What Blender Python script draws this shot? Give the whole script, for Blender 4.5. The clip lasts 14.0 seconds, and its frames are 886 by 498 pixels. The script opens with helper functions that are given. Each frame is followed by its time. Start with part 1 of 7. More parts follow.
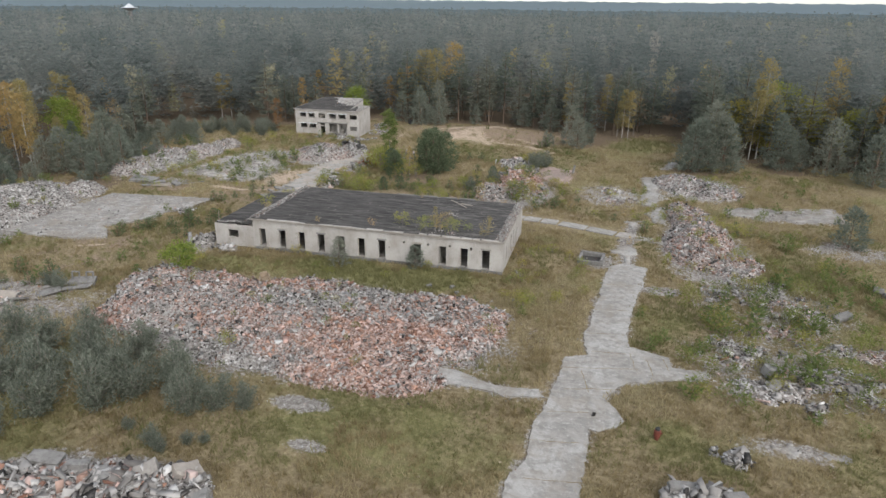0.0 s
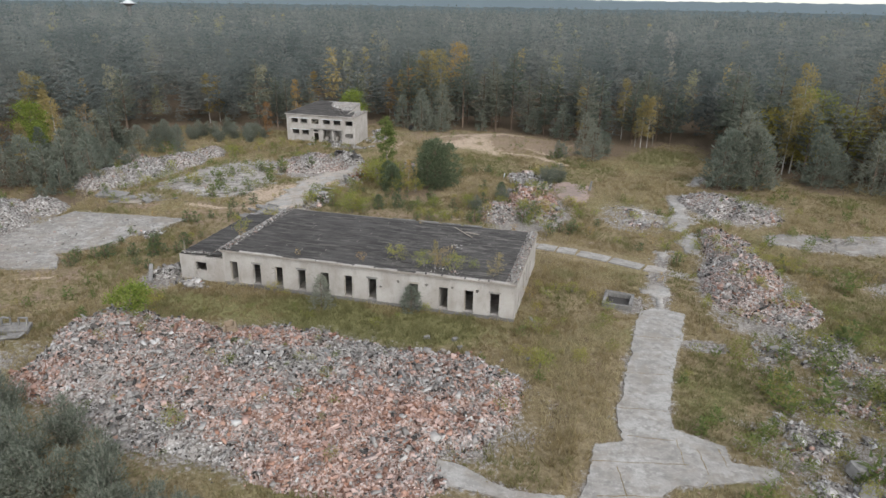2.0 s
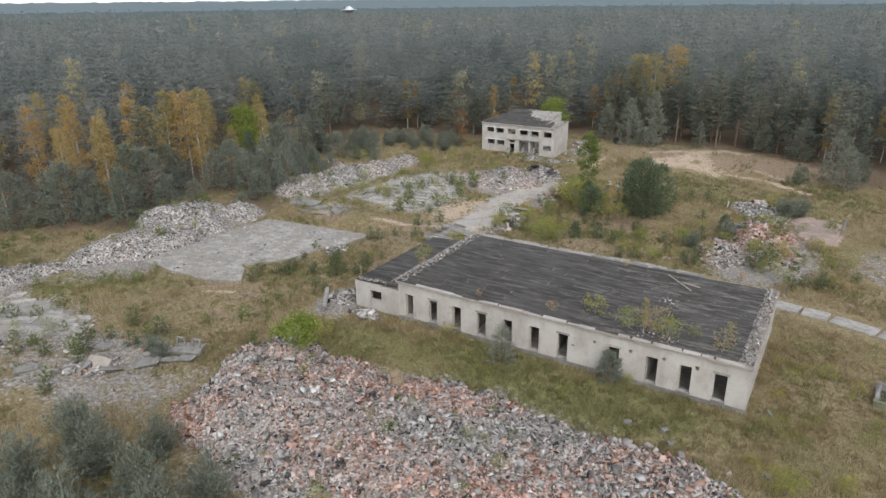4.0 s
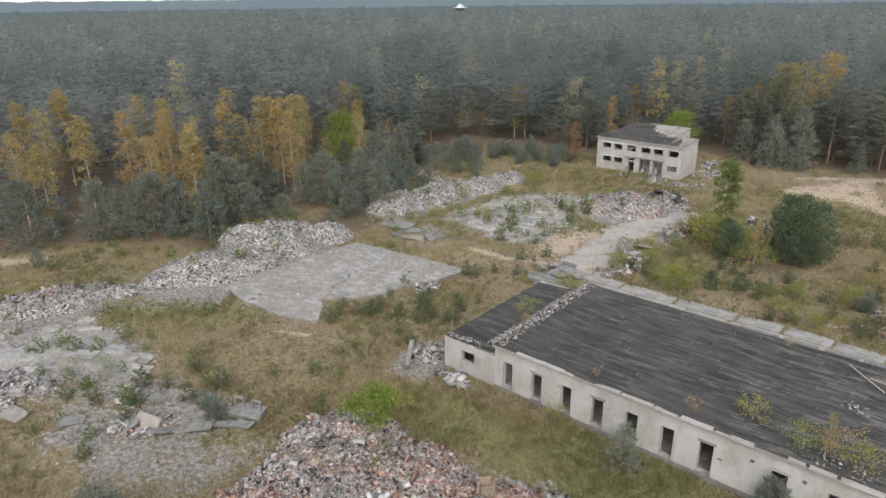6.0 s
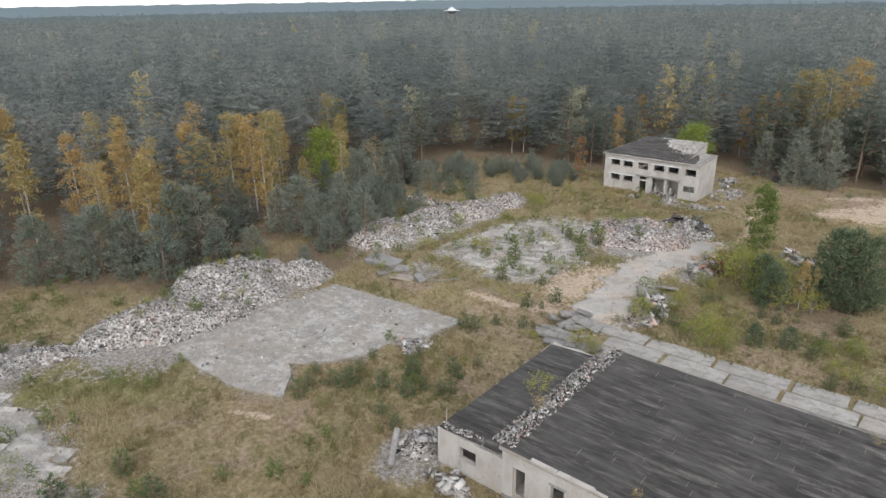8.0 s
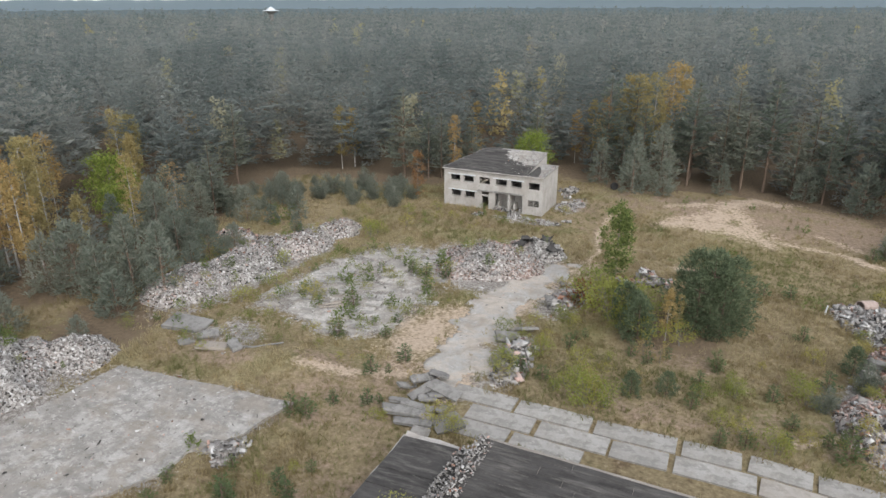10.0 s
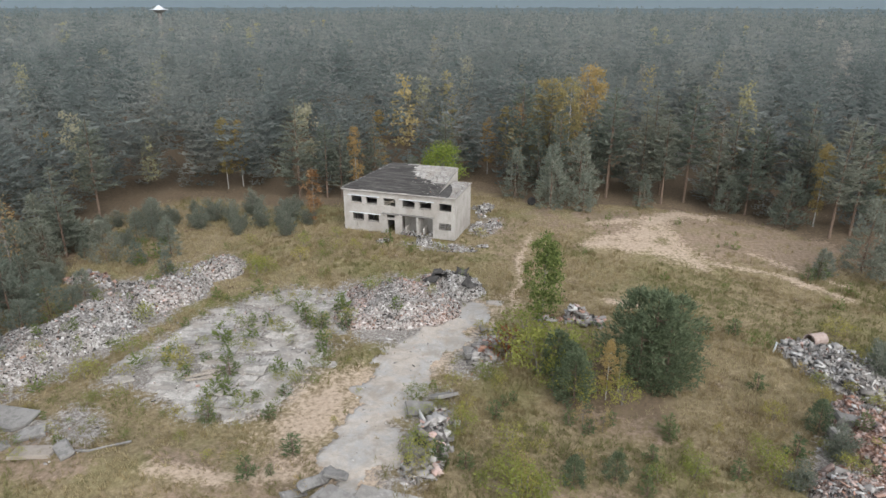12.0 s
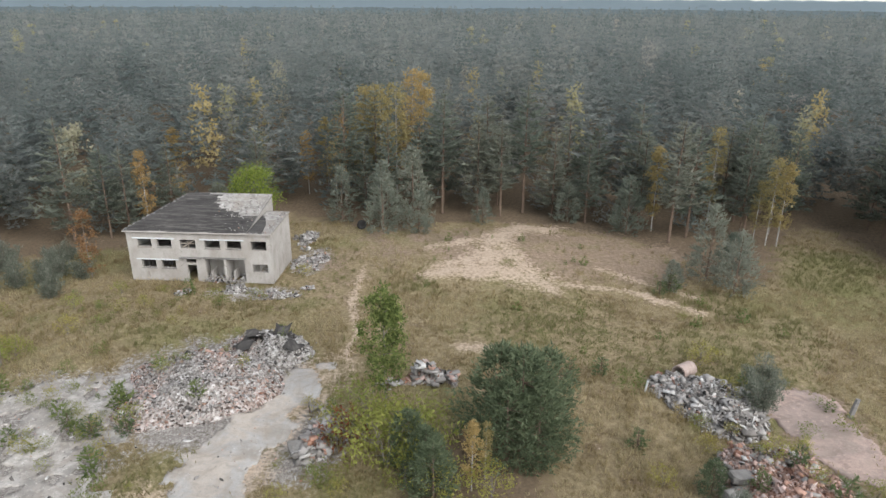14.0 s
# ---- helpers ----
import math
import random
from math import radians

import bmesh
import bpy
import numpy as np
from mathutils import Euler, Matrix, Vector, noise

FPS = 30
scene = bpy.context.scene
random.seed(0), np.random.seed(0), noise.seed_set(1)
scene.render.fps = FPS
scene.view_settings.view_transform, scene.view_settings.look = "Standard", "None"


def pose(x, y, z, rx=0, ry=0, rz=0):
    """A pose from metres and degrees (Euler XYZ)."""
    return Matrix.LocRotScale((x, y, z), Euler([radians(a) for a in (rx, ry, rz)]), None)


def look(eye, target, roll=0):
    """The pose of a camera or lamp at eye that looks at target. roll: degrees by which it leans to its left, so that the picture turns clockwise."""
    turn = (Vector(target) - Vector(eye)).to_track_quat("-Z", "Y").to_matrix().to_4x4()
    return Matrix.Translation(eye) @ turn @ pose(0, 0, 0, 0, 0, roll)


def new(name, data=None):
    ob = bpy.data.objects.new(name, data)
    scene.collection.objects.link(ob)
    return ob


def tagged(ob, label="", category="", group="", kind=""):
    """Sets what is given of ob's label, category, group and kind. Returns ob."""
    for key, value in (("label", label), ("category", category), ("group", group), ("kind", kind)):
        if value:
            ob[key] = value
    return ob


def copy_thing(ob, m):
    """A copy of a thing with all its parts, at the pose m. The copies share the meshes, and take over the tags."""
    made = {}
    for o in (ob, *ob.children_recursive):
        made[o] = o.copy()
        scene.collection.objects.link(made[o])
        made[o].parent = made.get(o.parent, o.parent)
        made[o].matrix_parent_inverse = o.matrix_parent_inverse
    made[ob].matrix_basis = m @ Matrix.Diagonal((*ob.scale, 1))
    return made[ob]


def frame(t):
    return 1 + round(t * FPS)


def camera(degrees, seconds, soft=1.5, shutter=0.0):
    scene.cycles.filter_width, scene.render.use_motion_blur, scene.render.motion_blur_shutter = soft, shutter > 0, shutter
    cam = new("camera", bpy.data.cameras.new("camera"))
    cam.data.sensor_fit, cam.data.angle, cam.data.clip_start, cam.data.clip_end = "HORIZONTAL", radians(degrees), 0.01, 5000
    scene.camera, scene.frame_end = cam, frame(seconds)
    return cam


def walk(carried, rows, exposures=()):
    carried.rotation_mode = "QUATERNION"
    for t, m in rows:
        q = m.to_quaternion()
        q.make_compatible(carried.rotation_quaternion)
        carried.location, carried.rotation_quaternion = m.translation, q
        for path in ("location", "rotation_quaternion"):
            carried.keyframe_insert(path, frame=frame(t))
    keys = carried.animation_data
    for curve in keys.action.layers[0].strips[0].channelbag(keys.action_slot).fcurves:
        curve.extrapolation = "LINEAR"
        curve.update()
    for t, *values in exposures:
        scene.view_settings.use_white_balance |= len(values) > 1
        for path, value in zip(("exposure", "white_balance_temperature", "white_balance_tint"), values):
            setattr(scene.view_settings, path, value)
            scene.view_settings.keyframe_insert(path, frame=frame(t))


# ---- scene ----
cam = camera(68.0, 14.0)
PATH = [
    (0, (0.000, -0.002, 29.470), (-4.200, 18.253, 22.461), 0.60),
    (0.5, (-0.987, 3.017, 29.479), (-5.048, 21.293, 22.444), 0.94),
    (1, (-1.585, 6.103, 29.468), (-5.612, 24.376, 22.405), 0.92),
    (1.5, (-1.822, 9.202, 29.362), (-5.947, 27.462, 22.323), 0.83),
    (2, (-2.705, 12.323, 29.395), (-6.990, 30.533, 22.322), 0.94),
    (2.5, (-3.480, 15.190, 29.376), (-8.458, 33.219, 22.293), 0.77),
    (3, (-4.522, 17.778, 29.366), (-10.655, 35.458, 22.308), 0.55),
    (3.5, (-5.977, 20.122, 29.400), (-13.780, 37.132, 22.345), 0.09),
    (4, (-7.258, 22.639, 29.393), (-16.774, 38.755, 22.342), -0.68),
    (4.2, (-7.902, 23.544, 29.412), (-17.786, 39.439, 22.363), -0.64),
    (6.3, (-15.514, 33.853, 30.049), (-27.568, 48.160, 22.978), -0.62),
    (6.5, (-16.321, 34.753, 30.074), (-28.416, 49.037, 23.025), -0.51),
    (7, (-18.435, 37.054, 30.095), (-30.573, 51.291, 23.026), -0.32),
    (7.2, (-19.179, 38.070, 30.094), (-31.355, 52.280, 23.037), -0.60),
    (9.3, (-26.717, 49.435, 30.125), (-36.061, 65.659, 23.091), -0.57),
    (9.5, (-27.366, 50.651, 30.090), (-36.072, 67.220, 23.041), -0.30),
    (10, (-28.555, 53.819, 29.925), (-36.288, 70.866, 22.883), -0.20),
    (10.5, (-29.560, 56.805, 29.784), (-36.635, 74.137, 22.743), -0.12),
    (11, (-30.566, 59.739, 29.800), (-36.955, 77.327, 22.739), 0.04),
    (11.5, (-31.221, 62.703, 29.777), (-37.185, 80.443, 22.725), -0.01),
    (12, (-31.956, 65.570, 29.786), (-37.253, 83.518, 22.727), 0.08),
    (12.5, (-32.601, 68.711, 29.679), (-37.063, 86.888, 22.630), 0.12),
    (13, (-33.117, 71.849, 29.526), (-36.536, 90.254, 22.486), 0.22),
    (13.5, (-33.399, 74.908, 29.474), (-35.572, 93.499, 22.428), 0.31),
    (14, (-33.288, 78.204, 29.442), (-33.745, 96.917, 22.399), 0.35),
]
walk(cam, [(t, look(eye, target, roll)) for t, eye, target, roll in PATH], exposures=[(0.0, 1.08), (3.0, 1.1), (6.5, 1.17), (10.0, 1.25), (12.0, 1.31), (14.0, 1.36)])

# ---- sky and light: an even overcast day ----
world = bpy.data.worlds.new("sky")
scene.world = world
world.use_nodes = True
wn, wl = world.node_tree.nodes, world.node_tree.links
wn.clear()
sky = wn.new("ShaderNodeTexSky")
sky.sky_type, sky.sun_disc = "NISHITA", False
sky.sun_elevation, sky.sun_rotation = radians(36), radians(140)
sky.air_density, sky.dust_density, sky.ozone_density = 1.0, 1.0, 1.0
soften = wn.new("ShaderNodeHueSaturation")
soften.inputs["Saturation"].default_value = 0.3
bg = wn.new("ShaderNodeBackground")
bg.inputs["Strength"].default_value = 0.15
wout = wn.new("ShaderNodeOutputWorld")
wl.new(sky.outputs[0], soften.inputs["Color"])
wl.new(soften.outputs[0], bg.inputs[0])
wl.new(bg.outputs[0], wout.inputs[0])
sun = new("sun", bpy.data.lights.new("sun", "SUN"))
sun.data.energy, sun.data.angle, sun.data.color = 1.05, radians(50), (1.0, 0.985, 0.965)
sun.matrix_world = look((46, -54, 64), (0, 0, 0))


# ---- materials ----
def nodes_of(name):
    m = bpy.data.materials.new(name)
    m.use_nodes = True
    nt = m.node_tree
    return m, nt, nt.nodes["Principled BSDF"]


def noise_node(nt, scale, detail=4.0, rough=0.6, coords="Object", distort=0.0, stretch=None):
    tc = nt.nodes.new("ShaderNodeTexCoord")
    tex = nt.nodes.new("ShaderNodeTexNoise")
    tex.inputs["Scale"].default_value, tex.inputs["Detail"].default_value = scale, detail
    tex.inputs["Roughness"].default_value, tex.inputs["Distortion"].default_value = rough, distort
    if stretch:
        mp = nt.nodes.new("ShaderNodeMapping")
        mp.inputs["Scale"].default_value = stretch
        nt.links.new(tc.outputs[coords], mp.inputs[0])
        nt.links.new(mp.outputs[0], tex.inputs[0])
    else:
        nt.links.new(tc.outputs[coords], tex.inputs[0])
    return tex.outputs["Fac"]


def ramp(nt, fac, stops):
    r = nt.nodes.new("ShaderNodeValToRGB")
    el = r.color_ramp.elements
    while len(el) < len(stops):
        el.new(0.5)
    for e, (p, c) in zip(el, stops):
        e.position = p
        e.color = (c, c, c, 1) if isinstance(c, (int, float)) else (*c, 1)
    nt.links.new(fac, r.inputs[0])
    return r.outputs[0]


def mix(nt, fac, a, b, kind="MIX"):
    n = nt.nodes.new("ShaderNodeMix")
    n.data_type, n.blend_type = "RGBA", kind
    for sock, v in ((n.inputs[0], fac), (n.inputs[6], a), (n.inputs[7], b)):
        if isinstance(v, (int, float)):
            sock.default_value = v
        elif isinstance(v, tuple):
            sock.default_value = (*v, 1)
        else:
            nt.links.new(v, sock)
    return n.outputs[2]


def math_node(nt, op, a, b=0.0):
    n = nt.nodes.new("ShaderNodeMath")
    n.operation = op
    for sock, v in zip(n.inputs, (a, b)):
        if isinstance(v, (int, float)):
            sock.default_value = v
        else:
            nt.links.new(v, sock)
    return n.outputs[0]


def attr(nt, name):
    a = nt.nodes.new("ShaderNodeAttribute")
    a.attribute_name = name
    return a.outputs["Fac"]


def island(nt):
    return nt.nodes.new("ShaderNodeNewGeometry").outputs["Random Per Island"]


def per_object(nt):
    return nt.nodes.new("ShaderNodeObjectInfo").outputs["Random"]


def bump(nt, bsdf, height, strength=0.4, distance=0.05):
    b = nt.nodes.new("ShaderNodeBump")
    b.inputs["Strength"].default_value, b.inputs["Distance"].default_value = strength, distance
    nt.links.new(height, b.inputs["Height"])
    nt.links.new(b.outputs[0], bsdf.inputs["Normal"])


def finish(nt, bsdf, colour, rough=0.9, spec=0.2):
    nt.links.new(colour, bsdf.inputs["Base Color"])
    bsdf.inputs["Roughness"].default_value = rough
    bsdf.inputs["Specular IOR Level"].default_value = spec


def make_ground():
    m, nt, b = nodes_of("meadow_ground")
    big = noise_node(nt, 0.055, 5, 0.6)
    mid = noise_node(nt, 0.33, 5, 0.65)
    fine = noise_node(nt, 2.6, 6, 0.7)
    tiny = noise_node(nt, 11.0, 3, 0.7)
    dry = ramp(nt, fine, [(0.30, (0.119, 0.091, 0.055)), (0.5, (0.216, 0.172, 0.102)), (0.72, (0.321, 0.265, 0.166))])
    grn = ramp(nt, fine, [(0.28, (0.095, 0.098, 0.040)), (0.52, (0.170, 0.163, 0.070)), (0.75, (0.262, 0.240, 0.118))])
    brn = ramp(nt, fine, [(0.3, (0.075, 0.052, 0.034)), (0.7, (0.176, 0.126, 0.076))])
    c = mix(nt, ramp(nt, big, [(0.50, 0.0), (0.66, 0.8)]), dry, grn)
    c = mix(nt, ramp(nt, mid, [(0.56, 0.0), (0.68, 0.8)]), c, brn)
    c = mix(nt, ramp(nt, math_node(nt, "ADD", attr(nt, "green"), math_node(nt, "MULTIPLY", math_node(nt, "SUBTRACT", mid, 0.5), 1.4)), [(0.35, 0.0), (0.75, 0.85)]), c, grn)

    def lay(c, name, colour, lo=0.35, hi=0.62):
        edge = math_node(nt, "ADD", attr(nt, name), math_node(nt, "MULTIPLY", math_node(nt, "SUBTRACT", math_node(nt, "ADD", mid, fine), 1.0), 1.5))
        return mix(nt, ramp(nt, edge, [(lo, 0.0), (hi, 1.0)]), c, colour)

    c = lay(c, "litter", ramp(nt, fine, [(0.3, (0.088, 0.067, 0.046)), (0.7, (0.195, 0.146, 0.098))]))
    c = lay(c, "grit", ramp(nt, math_node(nt, "MULTIPLY", math_node(nt, "ADD", fine, tiny), 0.5), [(0.36, (0.085, 0.075, 0.066)), (0.5, (0.225, 0.205, 0.184)), (0.62, (0.43, 0.405, 0.375))]))
    c = lay(c, "redgrit", ramp(nt, fine, [(0.3, (0.15, 0.112, 0.080)), (0.7, (0.31, 0.235, 0.172))]))
    c = lay(c, "sand", ramp(nt, fine, [(0.3, (0.28, 0.215, 0.158)), (0.7, (0.50, 0.40, 0.305))]), 0.34, 0.80)
    finish(nt, b, c, 0.95, 0.1)
    bump(nt, b, math_node(nt, "ADD", fine, math_node(nt, "MULTIPLY", tiny, 0.6)), 0.8, 0.25)
    return m


def make_concrete(name, base, stain, dark=0.45, scale=1.0, random_tone=0.0, streaks=0.0, dirt=0.0):
    m, nt, b = nodes_of(name)
    big = noise_node(nt, 0.22 * scale, 6, 0.65, distort=0.6)
    mid = noise_node(nt, 1.3 * scale, 6, 0.7)
    fine = noise_node(nt, 14 * scale, 4, 0.7)
    c = mix(nt, ramp(nt, big, [(0.43, 0.0), (0.56, 1.0)]), base, stain)
    c = mix(nt, ramp(nt, mid, [(0.49, 0.0), (0.63, 0.7)]), c, tuple(v * dark for v in stain))
    c = mix(nt, math_node(nt, "MULTIPLY", ramp(nt, fine, [(0.35, 1.0), (0.6, 0.0)]), 0.35), c, tuple(v * 0.55 for v in base))
    if streaks:
        wet = noise_node(nt, 1.0, 8, 0.78, distort=0.25, stretch=(0.5, 1.0, 1.0))
        spot = noise_node(nt, 2.4, 7, 0.8)
        c = mix(nt, ramp(nt, wet, [(0.50, 0.0), (0.58, 0.7 * streaks)]), c, tuple(v * 0.48 for v in base))
        c = mix(nt, ramp(nt, spot, [(0.56, 0.0), (0.62, 0.6 * streaks)]), c, tuple(v * 0.6 for v in base))
        c = mix(nt, ramp(nt, spot, [(0.38, 0.65 * streaks), (0.45, 0.0)]), c, tuple(min(1.0, v * 1.3) for v in base))
    if dirt:
        soil = noise_node(nt, 0.34, 7, 0.68, distort=0.8)
        c = mix(nt, ramp(nt, soil, [(0.49, 0.0), (0.61, dirt)]), c, (0.205, 0.176, 0.145))
        c = mix(nt, ramp(nt, noise_node(nt, 0.6, 6, 0.7, distort=0.5), [(0.34, 0.6 * dirt), (0.44, 0.0)]), c, tuple(min(1.0, v * 1.28) for v in base))
    if random_tone:
        c = mix(nt, math_node(nt, "MULTIPLY", per_object(nt), random_tone), c, tuple(v * 0.55 for v in stain))
        c = mix(nt, ramp(nt, per_object(nt), [(0.0, 0.6), (0.16, 0.0)]), c, (0.28, 0.235, 0.19))
    finish(nt, b, c, 0.9, 0.25)
    bump(nt, b, math_node(nt, "ADD", mid, math_node(nt, "MULTIPLY", fine, 0.4)), 0.5, 0.04)
    return m


def make_whitewash():
    m, nt, b = nodes_of("old_whitewash")
    streak = noise_node(nt, 1.0, 5, 0.7, stretch=(0.886, 0.873, 0.363))
    big = noise_node(nt, 0.35, 5, 0.6, distort=0.5)
    fine = noise_node(nt, 9.0, 5, 0.7)
    c = mix(nt, ramp(nt, big, [(0.38, 0.0), (0.66, 1.0)]), (0.352, 0.334, 0.311), (0.276, 0.254, 0.231))
    c = mix(nt, ramp(nt, streak, [(0.48, 0.0), (0.66, 0.5)]), c, (0.191, 0.169, 0.148))
    c = mix(nt, ramp(nt, fine, [(0.56, 0.0), (0.70, 0.65)]), c, (0.178, 0.152, 0.133))
    c = mix(nt, ramp(nt, noise_node(nt, 0.8, 7, 0.75, distort=1.2), [(0.60, 0.0), (0.66, 0.6)]), c, (0.161, 0.136, 0.117))
    c = mix(nt, ramp(nt, noise_node(nt, 1.7, 6, 0.7), [(0.30, 0.7), (0.38, 0.0)]), c, (0.407, 0.392, 0.369))
    finish(nt, b, c, 0.92, 0.15)
    bump(nt, b, math_node(nt, "ADD", fine, streak), 0.35, 0.03)
    return m


def make_felt(name, pale):
    m, nt, b = nodes_of(name)
    lines = noise_node(nt, 1.0, 6, 0.75, stretch=(0.3, 1.7, 1.0))
    patch = noise_node(nt, 0.28, 6, 0.65, distort=1.0)
    fine = noise_node(nt, 5.0, 5, 0.75)
    worn = noise_node(nt, 1.0, 7, 0.8, distort=0.5, stretch=(0.7, 2.6, 1.0))
    c = ramp(nt, lines, [(0.36, (0.020, 0.019, 0.018)), (0.50, (0.041, 0.038, 0.035)), (0.64, (0.105 + 0.05 * pale, 0.098 + 0.047 * pale, 0.09 + 0.043 * pale))])
    c = mix(nt, ramp(nt, patch, [(0.47, 0.0), (0.62, 0.65)]), c, (0.062, 0.058, 0.055))
    c = mix(nt, ramp(nt, fine, [(0.56, 0.0), (0.70, 0.45)]), c, (0.014, 0.013, 0.013))
    c = mix(nt, ramp(nt, worn, [(0.60 - 0.06 * pale, 0.0), (0.68 - 0.04 * pale, 0.35 + 0.4 * pale)]), c, (0.189, 0.176, 0.163))
    c = mix(nt, math_node(nt, "MULTIPLY", per_object(nt), 0.3), c, (0.073, 0.069, 0.065))
    finish(nt, b, c, 0.9, 0.2)
    bump(nt, b, math_node(nt, "ADD", lines, math_node(nt, "MULTIPLY", fine, 0.5)), 0.7, 0.06)
    return m


def make_rubble(source):
    m, nt, b = nodes_of("rubble_" + source)
    rnd = per_object(nt) if source == "piece" else island(nt)
    if source == "core":
        cells = nt.nodes.new("ShaderNodeTexVoronoi")
        cells.inputs["Scale"].default_value, cells.inputs["Randomness"].default_value = 5.2, 1.0
        nt.links.new(nt.nodes.new("ShaderNodeTexCoord").outputs["Object"], cells.inputs["Vector"])
        grey = nt.nodes.new("ShaderNodeSeparateColor")
        nt.links.new(cells.outputs["Color"], grey.inputs[0])
        rnd = grey.outputs[0]
    tone = attr(nt, "brick")
    fine = noise_node(nt, 3.2 if source == "piece" else 2.2, 5, 0.7)
    pale = ramp(nt, rnd, [(0.0, (0.027, 0.026, 0.025)), (0.09, (0.054, 0.050, 0.047)), (0.15, (0.144, 0.133, 0.122)), (0.5, (0.234, 0.221, 0.207)), (0.8, (0.324, 0.310, 0.293)), (0.93, (0.387, 0.376, 0.360)), (1.0, (0.486, 0.477, 0.461))])
    brick = ramp(nt, rnd, [(0.0, (0.14, 0.07, 0.05)), (0.25, (0.27, 0.145, 0.10)), (0.5, (0.36, 0.215, 0.16)), (0.75, (0.40, 0.275, 0.235)), (1.0, (0.46, 0.355, 0.32))])
    c = mix(nt, tone, pale, brick)
    c = mix(nt, ramp(nt, fine, [(0.5, 0.0), (0.75, 0.35)]), c, (0.30, 0.27, 0.245))
    finish(nt, b, c, 0.95, 0.15)
    bump(nt, b, cells.outputs["Distance"] if source == "core" else fine, 1.0 if source == "core" else 0.4, 0.12 if source == "core" else 0.03)
    return m


def make_foliage(name, dark, mid, light, random_source="island", vary=None):
    m, nt, b = nodes_of(name)
    c = ramp(nt, island(nt), [(0.0, dark), (0.5, mid), (1.0, light)])
    if random_source == "object":
        c = mix(nt, 0.55, c, ramp(nt, per_object(nt), vary))
    if random_source == "tone":
        c = mix(nt, 0.72, c, ramp(nt, attr(nt, "tone"), vary))
    finish(nt, b, c, 0.75, 0.12)
    thin = nt.nodes.new("ShaderNodeBsdfTranslucent")
    nt.links.new(c, thin.inputs["Color"])
    both = nt.nodes.new("ShaderNodeMixShader")
    both.inputs[0].default_value = 0.55
    nt.links.new(b.outputs[0], both.inputs[1])
    nt.links.new(thin.outputs[0], both.inputs[2])
    nt.links.new(both.outputs[0], nt.nodes["Material Output"].inputs["Surface"])
    return m


def make_bark(name, low, high, bands=0.0):
    m, nt, b = nodes_of(name)
    n1 = noise_node(nt, 3.0, 5, 0.7, stretch=(3, 3, 0.8))
    c = ramp(nt, n1, [(0.3, low), (0.7, high)])
    if bands:
        c = mix(nt, ramp(nt, noise_node(nt, 2.0, 3, 0.6, stretch=(0.8, 0.8, 5)), [(0.58, 0.0), (0.64, bands)]), c, (0.05, 0.045, 0.04))
    finish(nt, b, c, 0.9, 0.1)
    bump(nt, b, n1, 0.5, 0.03)
    return m


def make_plain(name, colour, other, scale=3.0, rough=0.8, metal=0.0):
    m, nt, b = nodes_of(name)
    c = mix(nt, ramp(nt, noise_node(nt, scale, 5, 0.7), [(0.38, 0.0), (0.66, 1.0)]), colour, other)
    finish(nt, b, c, rough, 0.3)
    b.inputs["Metallic"].default_value = metal
    return m


GROUND = make_ground()
ROAD = make_concrete("road_concrete", (0.34, 0.327, 0.306), (0.265, 0.248, 0.226), 0.6, streaks=0.7, dirt=0.5)
PAD = make_concrete("pad_concrete", (0.325, 0.309, 0.286), (0.222, 0.206, 0.187), 0.58, streaks=0.9, dirt=0.6)
SLAB = make_concrete("slab_concrete", (0.35, 0.335, 0.312), (0.27, 0.252, 0.228), 0.6, 1.0, 0.35, streaks=0.6)
TRACK = make_concrete("worn_tarmac", (0.315, 0.303, 0.284), (0.37, 0.325, 0.277), 0.78, 1.6, streaks=0.35, dirt=0.6)
DARKPAD = make_concrete("dirty_concrete", (0.385, 0.364, 0.334), (0.265, 0.242, 0.216), 0.6, streaks=0.9, dirt=0.6)
PINKPAD = make_concrete("reddish_floor", (0.36, 0.268, 0.228), (0.27, 0.215, 0.188), 0.65, streaks=0.7, dirt=0.4)
BLOCK = make_concrete("old_concrete", (0.255, 0.246, 0.232), (0.175, 0.166, 0.155), 0.6, 2.0, 0.4)
WASH = make_whitewash()
FELT = make_felt("weathered_roofing_felt", 0.1)
FELT_WORN = make_felt("worn_ribbed_felt", 1.0)
RUBBLE = make_rubble("mix")
RUBBLE_PIECE = make_rubble("piece")
RUBBLE_CORE = make_rubble("core")
# near-black for the pit bottom, thin window bars and the roof hole's painted shade
DARK_FILL = make_plain("near_black_fill", (0.035, 0.032, 0.03), (0.06, 0.055, 0.05))
SOOT = make_plain("inner_plaster", (0.30, 0.28, 0.25), (0.14, 0.13, 0.12), 1.2)
RUST = make_plain("rusty_red_paint", (0.15, 0.040, 0.026), (0.085, 0.026, 0.018), 9.0, 0.7)
BLACK = make_plain("black_rubber", (0.018, 0.018, 0.018), (0.04, 0.038, 0.036), 6.0, 0.7)
TIMBER = make_plain("grey_timber", (0.34, 0.30, 0.25), (0.20, 0.17, 0.14), 5.0)
WHITEPAINT = make_plain("white_paint", (0.50, 0.52, 0.53), (0.42, 0.44, 0.45), 0.6)
PIPE = make_plain("rusty_pipe", (0.27, 0.20, 0.17), (0.36, 0.30, 0.27), 3.0)
PINE_BARK = make_bark("pine_bark", (0.085, 0.065, 0.052), (0.19, 0.135, 0.10))
BIRCH_BARK = make_bark("birch_bark", (0.24, 0.225, 0.205), (0.42, 0.405, 0.38), 0.9)
